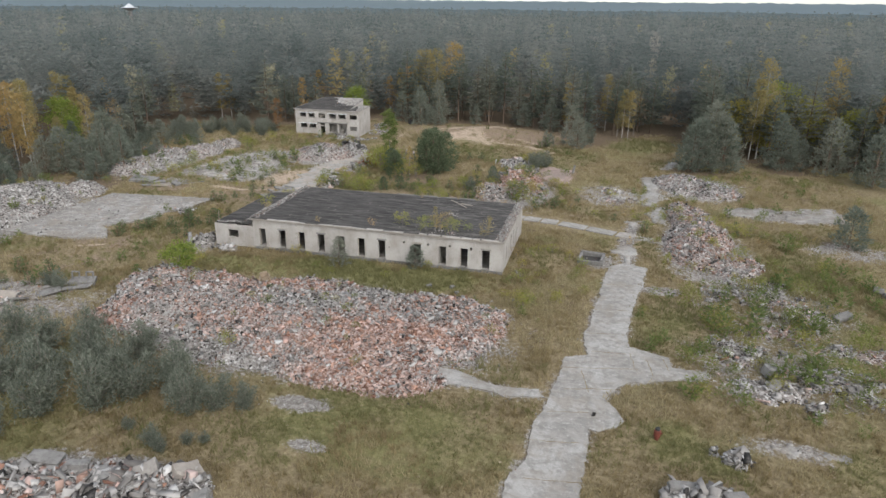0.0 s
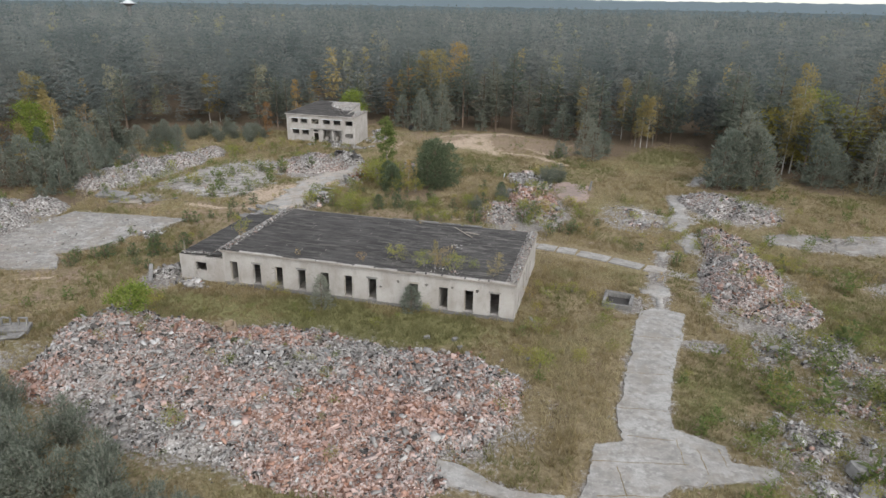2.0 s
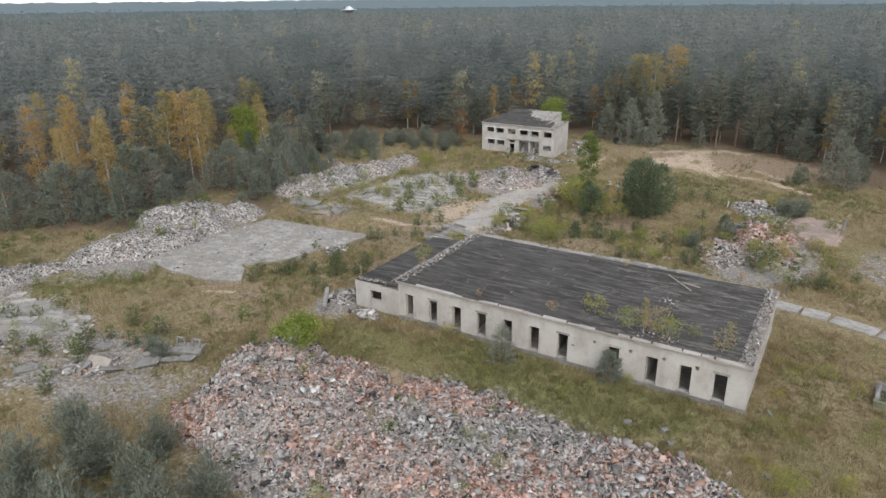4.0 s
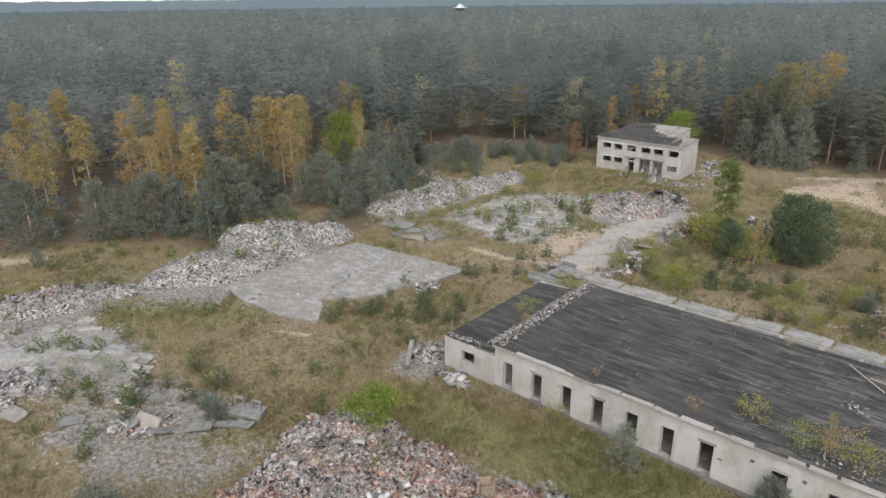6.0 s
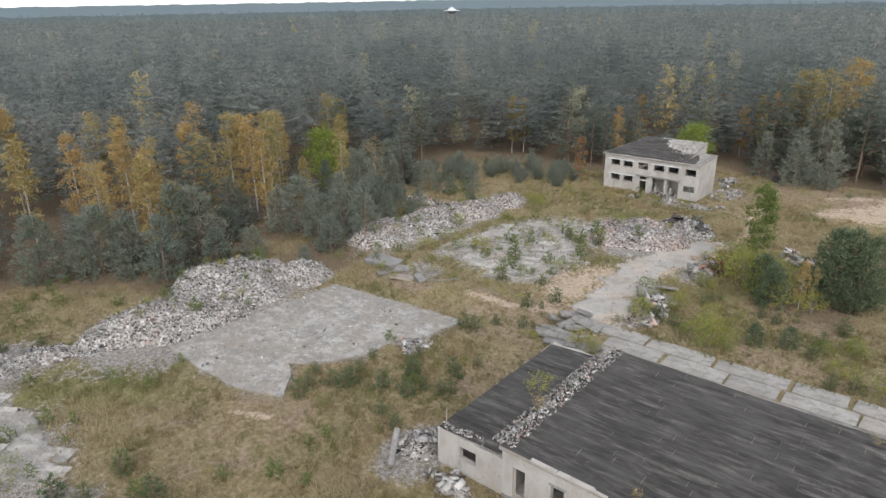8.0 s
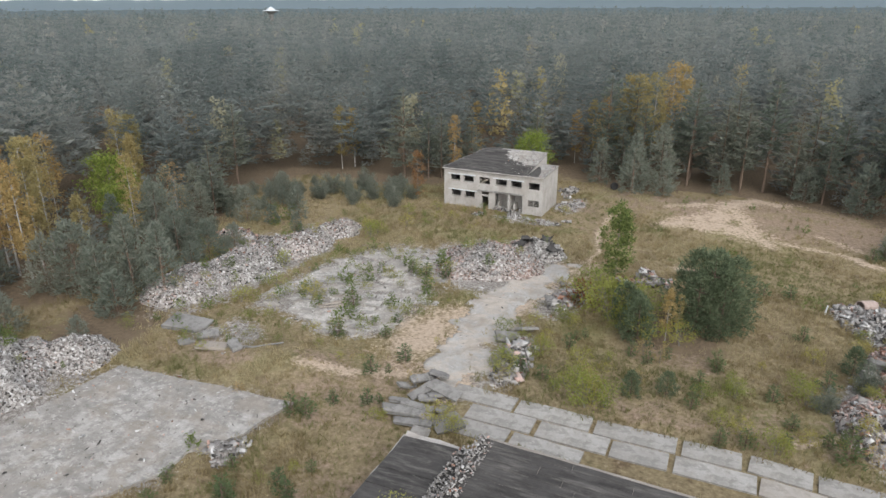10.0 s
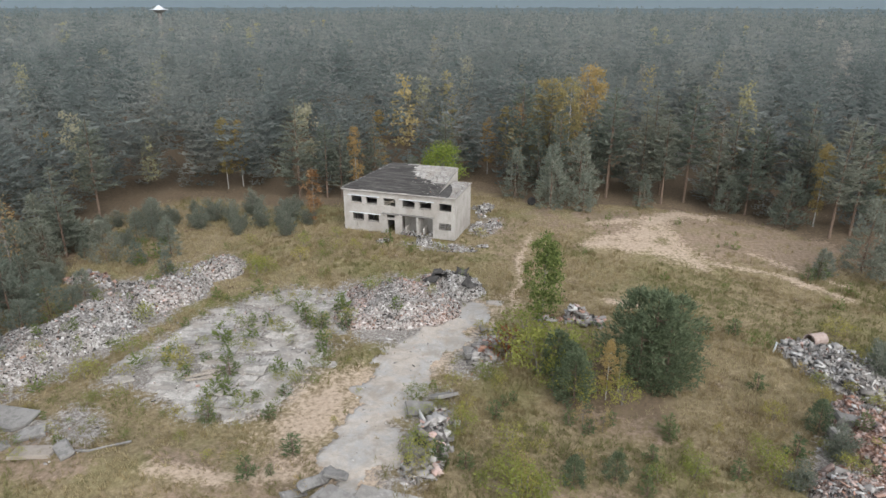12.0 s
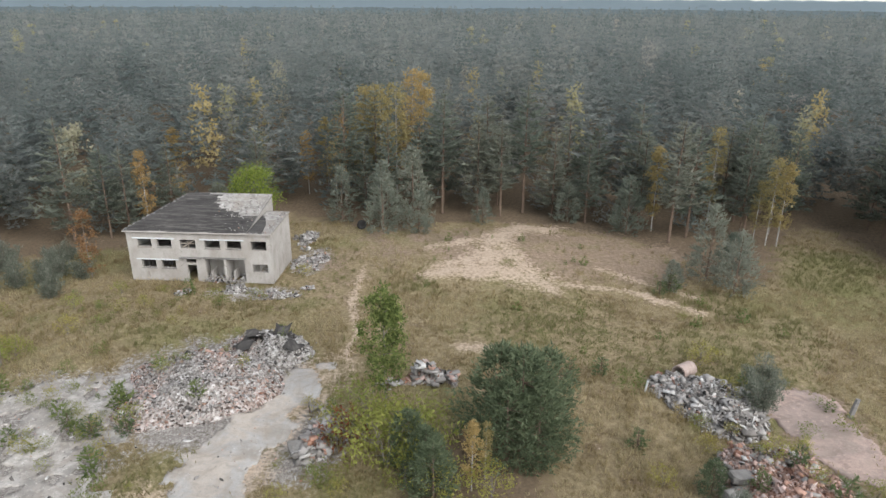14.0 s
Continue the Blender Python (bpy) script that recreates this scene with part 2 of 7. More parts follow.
GREY_BARK = make_bark("grey_bark", (0.13, 0.115, 0.10), (0.26, 0.235, 0.21))
PINE_TONES = [(0.0, (0.119, 0.145, 0.113)), (0.35, (0.167, 0.188, 0.150)), (0.7, (0.205, 0.221, 0.173)), (1.0, (0.252, 0.252, 0.198))]
NEEDLES = make_foliage("pine_needles", (0.125, 0.147, 0.120), (0.198, 0.216, 0.176), (0.301, 0.314, 0.263), "object", PINE_TONES)
WOOD_TONES = [(0.0, (0.116, 0.140, 0.132)), (0.3, (0.163, 0.184, 0.170)), (0.6, (0.212, 0.229, 0.210)), (0.84, (0.267, 0.271, 0.245)), (0.88, (0.375, 0.339, 0.297)), (0.92, (0.338, 0.314, 0.166)), (0.96, (0.452, 0.344, 0.132)), (1.0, (0.527, 0.331, 0.117))]
WOODS = make_foliage("far_needles", (0.148, 0.170, 0.157), (0.202, 0.221, 0.207), (0.258, 0.271, 0.258), "tone", WOOD_TONES)
LARCH_LEAF = make_foliage("rusty_larch_needles", (0.16, 0.085, 0.04), (0.26, 0.15, 0.075), (0.35, 0.22, 0.12))
SHRUBS = make_foliage("shrub_leaves", (0.12, 0.145, 0.042), (0.22, 0.24, 0.068), (0.34, 0.345, 0.11), "tone", [(0.0, (0.085, 0.125, 0.055)), (0.4, (0.13, 0.165, 0.058)), (0.75, (0.22, 0.22, 0.075)), (1.0, (0.31, 0.26, 0.09))])
BIRCH_LEAF = make_foliage("autumn_birch_leaves", (0.21, 0.155, 0.070), (0.33, 0.25, 0.115), (0.45, 0.36, 0.18), "object", [(0.0, (0.25, 0.24, 0.115)), (0.35, (0.34, 0.28, 0.13)), (0.7, (0.41, 0.30, 0.13)), (1.0, (0.41, 0.255, 0.115))])
GREEN_LEAF = make_foliage("green_leaves", (0.13, 0.155, 0.042), (0.25, 0.265, 0.072), (0.38, 0.38, 0.12), "object", [(0.0, (0.13, 0.175, 0.05)), (0.3, (0.23, 0.25, 0.065)), (0.75, (0.34, 0.305, 0.085)), (1.0, (0.38, 0.29, 0.09))])
CLUMP_NEEDLES = make_foliage("green_pine_needles", (0.078, 0.102, 0.062), (0.122, 0.152, 0.090), (0.19, 0.222, 0.132))
WILLOW_LEAF = make_foliage("grey_willow_leaves", (0.112, 0.124, 0.096), (0.176, 0.191, 0.151), (0.255, 0.271, 0.216))
TREE_GREEN = make_foliage("yellow_green_leaves", (0.12, 0.165, 0.035), (0.20, 0.25, 0.055), (0.30, 0.345, 0.09))
BIRCH_GREEN = make_foliage("green_birch_leaves", (0.075, 0.105, 0.035), (0.135, 0.17, 0.055), (0.22, 0.25, 0.085))
SAPLING_NEEDLES = make_foliage("sapling_needles", (0.070, 0.105, 0.050), (0.120, 0.160, 0.080), (0.185, 0.225, 0.12), "object", [(0.0, (0.08, 0.125, 0.06)), (1.0, (0.165, 0.185, 0.080))])
# distance haze is put into these two leaf colours, paler and bluer farther off
HALFHAZYWOODS = make_foliage("half_hazed_woods", (0.150, 0.192, 0.198), (0.182, 0.226, 0.232), (0.215, 0.262, 0.268))
HAZYWOODS = make_foliage("hazed_horizon_woods", (0.205, 0.268, 0.295), (0.245, 0.312, 0.34), (0.29, 0.36, 0.39))
DEAD_LEAF = make_foliage("dead_brown_needles", (0.10, 0.035, 0.018), (0.21, 0.075, 0.038), (0.30, 0.13, 0.07))
GRASS = make_foliage("meadow_grass", (0.125, 0.104, 0.056), (0.218, 0.180, 0.098), (0.335, 0.282, 0.165), "tone", [(0.0, (0.185, 0.190, 0.082)), (0.20, (0.215, 0.203, 0.090)), (0.40, (0.225, 0.175, 0.098)), (0.66, (0.315, 0.25, 0.136)), (1.0, (0.41, 0.345, 0.212))])


# ---- shaping helpers ----
def vnoise(x, y, seed=0):
    xi, yi = np.floor(x).astype(np.int64), np.floor(y).astype(np.int64)
    fx, fy = x - xi, y - yi
    fx, fy = fx * fx * (3 - 2 * fx), fy * fy * (3 - 2 * fy)

    def h(i, j):
        n = (i * 374761393 + j * 668265263 + seed * 974711) & 0xFFFFFFFF
        n = ((n ^ (n >> 13)) * 1274126177) & 0xFFFFFFFF
        return ((n ^ (n >> 16)) & 0xFFFF) / 65535.0

    return (h(xi, yi) * (1 - fx) + h(xi + 1, yi) * fx) * (1 - fy) + (h(xi, yi + 1) * (1 - fx) + h(xi + 1, yi + 1) * fx) * fy


def fbm(x, y, seed=0, octaves=4):
    total, amp, norm = 0.0, 1.0, 0.0
    for o in range(octaves):
        total = total + amp * vnoise(x * 2**o + 17.3 * o, y * 2**o - 9.1 * o, seed + o)
        norm += amp
        amp *= 0.5
    return total / norm


def sdist(poly, x, y):
    """Signed distance to a polygon, negative inside."""
    p = np.array(poly, float)
    q = np.roll(p, -1, 0)
    d = np.full(np.shape(x), 1e9)
    inside = np.zeros(np.shape(x), bool)
    for (ax, ay), (bx, by) in zip(p, q):
        ex, ey = bx - ax, by - ay
        k = np.clip(((x - ax) * ex + (y - ay) * ey) / (ex * ex + ey * ey), 0, 1)
        d = np.minimum(d, np.hypot(x - ax - k * ex, y - ay - k * ey))
        if ey:
            inside ^= ((ay > y) != (by > y)) & (x < ex * (y - ay) / ey + ax)
    return np.where(inside, -d, d)


def soft(poly, x, y, width=3.0):
    return np.clip(0.5 - sdist(poly, x, y) / width, 0, 1)


def mesh_of(name, verts, faces, material, attrs=None, smooth=False):
    verts, faces = np.asarray(verts, np.float32).reshape(-1, 3), np.asarray(faces, np.int32)
    me = bpy.data.meshes.new(name)
    n, k = faces.shape
    me.vertices.add(len(verts))
    me.vertices.foreach_set("co", verts.ravel())
    me.loops.add(n * k)
    me.loops.foreach_set("vertex_index", faces.ravel())
    me.polygons.add(n)
    me.polygons.foreach_set("loop_start", np.arange(0, n * k, k, dtype=np.int32))
    if smooth:
        me.polygons.foreach_set("use_smooth", np.ones(n, bool))
    for key, values in (attrs or {}).items():
        me.attributes.new(key, "FLOAT", "POINT").data.foreach_set("value", np.asarray(values, np.float32))
    me.materials.append(material)
    me.update(calc_edges=True)
    return me


def under(ob, parent):
    ob.parent = parent
    return ob


def part(name, bm, material, parent, label="", smooth=False):
    """Links a bmesh, or a ready mesh, as one object under a thing or a part."""
    if isinstance(bm, bpy.types.Mesh):
        me = bm
    else:
        me = bpy.data.meshes.new(name)
        bmesh.ops.recalc_face_normals(bm, faces=bm.faces)
        bm.to_mesh(me)
        bm.free()
        me.materials.append(material)
        if smooth:
            me.polygons.foreach_set("use_smooth", np.ones(len(me.polygons), bool))
    ob = new(name, me)
    if parent:
        ob.parent = parent
    return tagged(ob, label) if label else ob


def thing(name, m, label, category, group="", kind=""):
    ob = new(name)
    ob.matrix_basis = m
    ob.empty_display_size = 0.3
    return tagged(ob, label, category, group, kind)


def add_box(bm, x0, y0, z0, x1, y1, z1, rough=0.0, m=None, bevel=0.0):
    vs = [bm.verts.new((x, y, z)) for z in (z0, z1) for y in (y0, y1) for x in (x0, x1)]
    fs = [bm.faces.new([vs[i] for i in f]) for f in ((0, 2, 3, 1), (4, 5, 7, 6), (0, 1, 5, 4), (2, 6, 7, 3), (0, 4, 6, 2), (1, 3, 7, 5))]
    if bevel:
        made = bmesh.ops.bevel(bm, geom=list({e for f in fs for e in f.edges}), offset=bevel, segments=1, affect="EDGES")
        vs = list({v for f in made["faces"] for v in f.verts} | {v for v in vs if v.is_valid})
    for v in vs:
        v.co += Vector((random.uniform(-rough, rough), random.uniform(-rough, rough), random.uniform(-rough, rough)))
        if m:
            v.co = m @ v.co
    return vs


def box(x0, y0, z0, x1, y1, z1, rough=0.0, bevel=0.0):
    bm = bmesh.new()
    add_box(bm, x0, y0, z0, x1, y1, z1, rough, None, bevel)
    return bm


def add_tube(bm, pts, radii, sides=6):
    rings = []
    pts = [Vector(p) for p in pts]
    for i, p in enumerate(pts):
        d = (pts[min(i + 1, len(pts) - 1)] - pts[max(i - 1, 0)]).normalized()
        a = d.orthogonal().normalized()
        b = d.cross(a)
        rings.append([bm.verts.new(p + float(radii[i]) * (math.cos(2 * math.pi * k / sides) * a + math.sin(2 * math.pi * k / sides) * b)) for k in range(sides)])
    for r, s in zip(rings, rings[1:]):
        for k in range(sides):
            bm.faces.new((r[k], r[(k + 1) % sides], s[(k + 1) % sides], s[k]))
    bm.faces.new(rings[0][::-1])
    bm.faces.new(rings[-1])


def add_lathe(bm, profile, sides=20):
    rings = [[bm.verts.new((r * math.cos(2 * math.pi * k / sides), r * math.sin(2 * math.pi * k / sides), z)) for k in range(sides)] for r, z in profile]
    for r, s in zip(rings, rings[1:]):
        for k in range(sides):
            bm.faces.new((r[k], r[(k + 1) % sides], s[(k + 1) % sides], s[k]))
    bm.faces.new(rings[0][::-1])
    bm.faces.new(rings[-1])


def wall_mesh(length, height, thick, openings, top=None, rag=0.0):
    """A wall along +x from 0, its outer face at y = 0, with rectangular openings (x0, z0, x1, z1) right through it."""
    xs = sorted({0.0, length, *(v for o in openings for v in (o[0], o[2])), *np.arange(1.5, length - 0.5, 1.5).tolist()})
    zs = sorted({0.0, height, *(v for o in openings for v in (o[1], o[3]))})
    solid = {}
    for i in range(len(xs) - 1):
        for j in range(len(zs) - 1):
            cx, cz = (xs[i] + xs[i + 1]) / 2, (zs[j] + zs[j + 1]) / 2
            solid[i, j] = not any(o[0] < cx < o[2] and o[1] < cz < o[3] for o in openings)
    bm = bmesh.new()
    cache = {}

    def v(x, y, z):
        key = (round(x, 4), y, round(z, 4))
        if key not in cache:
            zz = z
            if z == height:
                zz = (top(x) if top else z) + random.uniform(-rag, rag)
            cache[key] = bm.verts.new((x, y, zz))
        return cache[key]

    for (i, j), s in solid.items():
        if not s:
            continue
        x0, x1, z0, z1 = xs[i], xs[i + 1], zs[j], zs[j + 1]
        bm.faces.new((v(x0, 0, z0), v(x1, 0, z0), v(x1, 0, z1), v(x0, 0, z1)))
        bm.faces.new((v(x1, thick, z0), v(x0, thick, z0), v(x0, thick, z1), v(x1, thick, z1)))
        for di, dj, a, b in ((-1, 0, (x0, z0), (x0, z1)), (1, 0, (x1, z0), (x1, z1)), (0, -1, (x0, z0), (x1, z0)), (0, 1, (x0, z1), (x1, z1))):
            if not solid.get((i + di, j + dj), False):
                bm.faces.new((v(a[0], 0, a[1]), v(b[0], 0, b[1]), v(b[0], thick, b[1]), v(a[0], thick, a[1])))
    return bm


def place(x, y, z=0.0, rz=0.0, s=1.0, rx=0.0, ry=0.0):
    return pose(x, y, z, rx, ry, rz) @ Matrix.Diagonal((s, s, s, 1))


# ---- the plan ----
ROAD_POLY = [(-6.0, -40.0), (-5.2, 5.0), (-4.2, 26.1), (-3.8, 34.1), (-2.8, 38.1), (-2.4, 42.1), (-1.8, 46.1), (-1.1, 50.6), (-0.8, 52.7), (1.1, 53.5), (0.7, 56.6), (1.2, 61.8), (2.3, 69.7), (3.1, 75.8), (5.2, 77.3), (7.4, 76.5), (6.5, 70.2), (5.5, 65.2), (4.7, 58.9), (4.6, 56.0), (8.1, 54.7), (8.5, 53.1), (11.3, 52.7), (11.2, 51.8), (7.7, 50.7), (4.3, 49.3), (2.9, 46.9), (2.5, 45.0), (1.5, 42.1), (1.2, 38.1), (1.0, 34.1), (1.1, 26.1), (0.4, 5.0), (-0.6, -40.0)]
SIDE_POLY = [(1.4, 45.7), (2.8, 46.3), (3.5, 45.3), (4.0, 43.9), (3.4, 43.0), (2.1, 42.1), (1.2, 42.3)]
ARM_POLY = [(-11.5, 48.3), (-10.1, 48.1), (-8.1, 47.4), (-6.0, 46.5), (-4.2, 46.6), (-2.5, 47.0), (-2.0, 45.8), (-3.6, 45.5), (-5.1, 45.1), (-7.3, 45.7), (-8.9, 45.8), (-10.9, 45.8)]
PAD_POLY = [(-76.9, 68.4), (-66.9, 68.0), (-61.5, 69.6), (-63.4, 72.0), (-65.6, 73.6), (-62.7, 75.9), (-60.8, 79.2), (-61.0, 81.5), (-58.9, 84.6), (-57.9, 89.4), (-66.0, 88.9), (-75.2, 88.0)]
FIELD_POLY = [(-69.7, 123.2), (-63.7, 125.6), (-60.5, 124.9), (-59.2, 119.1), (-57.0, 113.2), (-56.1, 108.0), (-56.7, 103.0), (-59.8, 101.3), (-63.3, 100.8), (-68.3, 102.9), (-73.2, 102.2), (-73.2, 106.6), (-72.7, 111.8), (-72.4, 116.2)]
LEFT_POLY = [(-85.9, 50.1), (-82.3, 53.9), (-76.8, 56.7), (-70.9, 56.4), (-66.3, 55.2), (-66.8, 50.8), (-69.3, 48.7), (-70.4, 44.2), (-76.5, 40.6), (-83.4, 42.5)]
TRACK_POLY = [(-48.2, 95.4), (-49.7, 99.0), (-50.5, 102.6), (-50.4, 105.2), (-51.0, 108.7), (-51.5, 112.7), (-50.7, 117.1), (-49.0, 121.5), (-46.4, 126.4), (-44.4, 126.8), (-45.4, 120.4), (-46.0, 115.5), (-47.1, 111.5), (-47.6, 108.0), (-47.2, 103.6), (-46.8, 100.7), (-46.3, 98.1), (-45.4, 95.4)]
OLD_ROADS = [[(8.4, 103.6), (9.0, 112.8), (9.2, 122.9), (11.4, 122.9), (11.6, 112.8), (10.4, 103.7)], [(9.2, 93.9), (9.8, 101.8), (11.5, 102.3), (11.2, 94.6)], [(4.3, 76.3), (4.5, 86.4), (5.8, 94.0), (7.5, 93.5), (6.4, 85.9), (6.1, 76.3)], [(13.2, 130.3), (15.1, 136.0), (16.8, 135.4), (14.9, 130.0)], [(20.7, 105.8), (29.1, 107.8), (37.7, 110.2), (37.6, 101.5), (29.1, 100.4), (20.7, 100.7)], [(12.6, 42.6), (14.0, 44.4), (17.8, 44.0), (19.5, 43.2), (18.0, 42.2), (14.5, 42.0)]]
REDFLOOR_POLY = [(-8.6, 125.5), (-3.2, 124.5), (-2.8, 117.7), (-5.7, 113.7), (-9.4, 116.6)]
CLEAR = [(-160, -90), (-117.3, 38.1), (-108.4, 57.6), (-102.7, 67.2), (-95.9, 71.3), (-93.9, 82.9), (-95.4, 91.6), (-90.9, 96.3), (-93.1, 114.3), (-96.5, 124.3), (-99.4, 132.5), (-105.6, 142.0), (-104.0, 148.4), (-97.6, 154.6), (-86.5, 152.6), (-76.4, 155.4), (-68.3, 166.6), (-58.2, 172.0), (-46.9, 166.9), (-41.9, 163.5), (-29.4, 169.6), (-22.9, 167.2), (-11.4, 161.9), (-5.0, 153.6), (-2.4, 146.6), (2.1, 150.2), (7.1, 160.2), (15.9, 170.1), (20.0, 165.1), (21.1, 140.6), (27.0, 137.6), (32.1, 140.7), (45.1, 139.3), (52.3, 128.1), (66.2, 124.6), (75, 95), (72, 50), (70, -90)]
SLAB_LINE = [(-47.6, 94.5), (-35.7, 94.2), (-23.8, 94.2), (-13.9, 93.3), (-4.0, 91.4), (5.4, 88.0)]


def slab_axis(s):
    """A point and a direction s metres along the slab road."""
    for a, b in zip(SLAB_LINE, SLAB_LINE[1:]):
        d = math.dist(a, b)
        if s <= d or b == SLAB_LINE[-1]:
            return a[0] + (b[0] - a[0]) * s / d, a[1] + (b[1] - a[1]) * s / d, math.degrees(math.atan2(b[1] - a[1], b[0] - a[0]))
        s -= d


SLAB_POLY = [(x, y + 2.6) for x, y in SLAB_LINE] + [(x, y - 2.6) for x, y in SLAB_LINE[::-1]]
HALL = pose(-24.85, 78.4, 0, 0, 0, -1.5)  # middle of the long hall
HALL_L, HALL_W, HALL_H = 31.9, 15.5, 3.8
HOUSE = pose(-69.75, 145.25, 0, 0, 0, -2.2)
HALL_POLY = [tuple((HALL @ Vector((sx * 15.95 - (5.6 if sx < 0 else 0), sy * 7.75, 0)))[:2]) for sx, sy in ((-1, -1), (1, -1), (1, 1), (-1, 1))]
HARD = [ROAD_POLY, SIDE_POLY, ARM_POLY, PAD_POLY, SLAB_POLY, HALL_POLY]


def ground_z(x, y):
    x, y = np.asarray(x, float), np.asarray(y, float)
    z = 0.5 * (fbm(x / 11, y / 11, 3) - 0.5) + 0.3 * (fbm(x / 2.7, y / 2.7, 5, 2) - 0.5)
    keep = np.ones(np.shape(x))
    for poly in HARD:
        keep = keep * np.clip(sdist(poly, x, y) / 1.5, 0, 1)
    # low mounds: beside the heap of slabs, on the sandy rise and on the green rise
    for cx, cy, rx, ry, h in ((-28.9, 155.2, 17, 10, 1.3), (-62.9, 94.5, 7, 3.2, 0.7), (-25.8, 127.4, 14, 8, 0.5), (10.1, 149.8, 9, 10, 0.8)):
        z = z + h * np.exp(-(((x - cx) / rx) ** 2 + ((y - cy) / ry) ** 2))
    return z * keep - 0.06 * (1 - keep)


def gz(x, y):
    return float(ground_z(x, y))


# ---- ground ----
def build_ground():
    def axis(lo, hi, step, far):
        inner = np.arange(lo, hi + step / 2, step)
        out, d, v = [], step * 1.6, hi
        while v < far:
            v += d
            out.append(v)
            d *= 1.45
        low, d, v = [], step * 1.6, lo
        while v > -far:
            v -= d
            low.append(v)
            d *= 1.45
        return np.array(low[::-1] + inner.tolist() + out)

    xs, ys = axis(-112, 48, 0.64, 4700), axis(18, 172, 0.64, 4700)
    gx, gy = np.meshgrid(xs, ys)
    x, y = gx.ravel(), gy.ravel()
    z = ground_z(x, y)
    nx, ny = len(xs), len(ys)
    i = np.arange((nx - 1) * (ny - 1))
    a = i // (nx - 1) * nx + i % (nx - 1)
    faces = np.stack([a, a + 1, a + nx + 1, a + nx], 1)
    edge = sdist(CLEAR, x, y)
    litter = np.clip(0.5 + (edge + np.where(y > 140, 1.6, 0.0)) / 6, 0, 1)
    for cx, cy, r in ((-31.8, 113.8, 5), (20.0, 131.7, 6), (-83.5, 93.6, 6), (-90.6, 79.1, 6), (-36.9, 145.2, 0.1), (36.1, 135.8, 5), (33.1, 90.4, 3)):
        litter = np.maximum(litter, np.clip(0.95 - (np.hypot(x - cx, y - cy) / r) ** 2 * 0.5, 0, 1))
    sand = np.zeros(len(x))
    for line, w in (([(-35.2, 147.4), (-29.3, 148.3), (-23.5, 145.2)], 1.35), ([(-23.5, 145.2), (-14.8, 143.8), (-8.6, 139.0)], 0.55), ([(-29.9, 147.2), (-29.4, 152.2), (-28.6, 157.2), (-24.9, 163.6), (-21.7, 163.4)], 1.7), ([(-36.8, 154.6), (-30.0, 156.8)], 0.8), ([(-22.9, 144.3), (-25.9, 149.3), (-27.9, 156.2)], 1.0), ([(-35.9, 149.2), (-29.9, 151.2)], 0.7), ([(-53.5, 102.4), (-54.0, 106.4), (-52.0, 108.5)], 2.3), ([(-48.2, 97.0), (-49.6, 104.0), (-49.2, 111.0), (-46.2, 121.1), (-44.3, 126.2)], 1.6), ([(-43.3, 126.2), (-42.7, 133.1), (-44.2, 140.1), (-44.2, 149.1)], 0.3), ([(-16.9, 149.4), (-7.8, 142.5)], 0.35), ([(-32.7, 130.8), (-30.2, 130.6)], 0.7), ([(-63.1, 65.9), (-60.2, 67.3)], 0.3), ([(-102.8, 59.5), (-106.0, 55.6)], 0.9), ([(-51.5, 97.5), (-56.3, 95.3), (-61.0, 94.1)], 0.5), ([(-21.8, 99.6), (-16.9, 103.2)], 0.3)):
        for (ax, ay), (bx, by) in zip(line, line[1:]):
            ex, ey = bx - ax, by - ay
            k = np.clip(((x - ax) * ex + (y - ay) * ey) / (ex * ex + ey * ey), 0, 1)
            sand = np.maximum(sand, np.clip(0.86 - np.hypot(x - ax - k * ex, y - ay - k * ey) / (3.4 * w), 0, 1))
    grit = np.zeros(len(x))
    for poly, w in ((FIELD_POLY, 5), (LEFT_POLY, 6), (PAD_POLY, 4), (TRACK_POLY, 3), (ROAD_POLY, 1.6), (ARM_POLY, 2.0), *((p, 2.0) for p in OLD_ROADS[:4])):
        grit = np.maximum(grit, soft(poly, x, y, w))
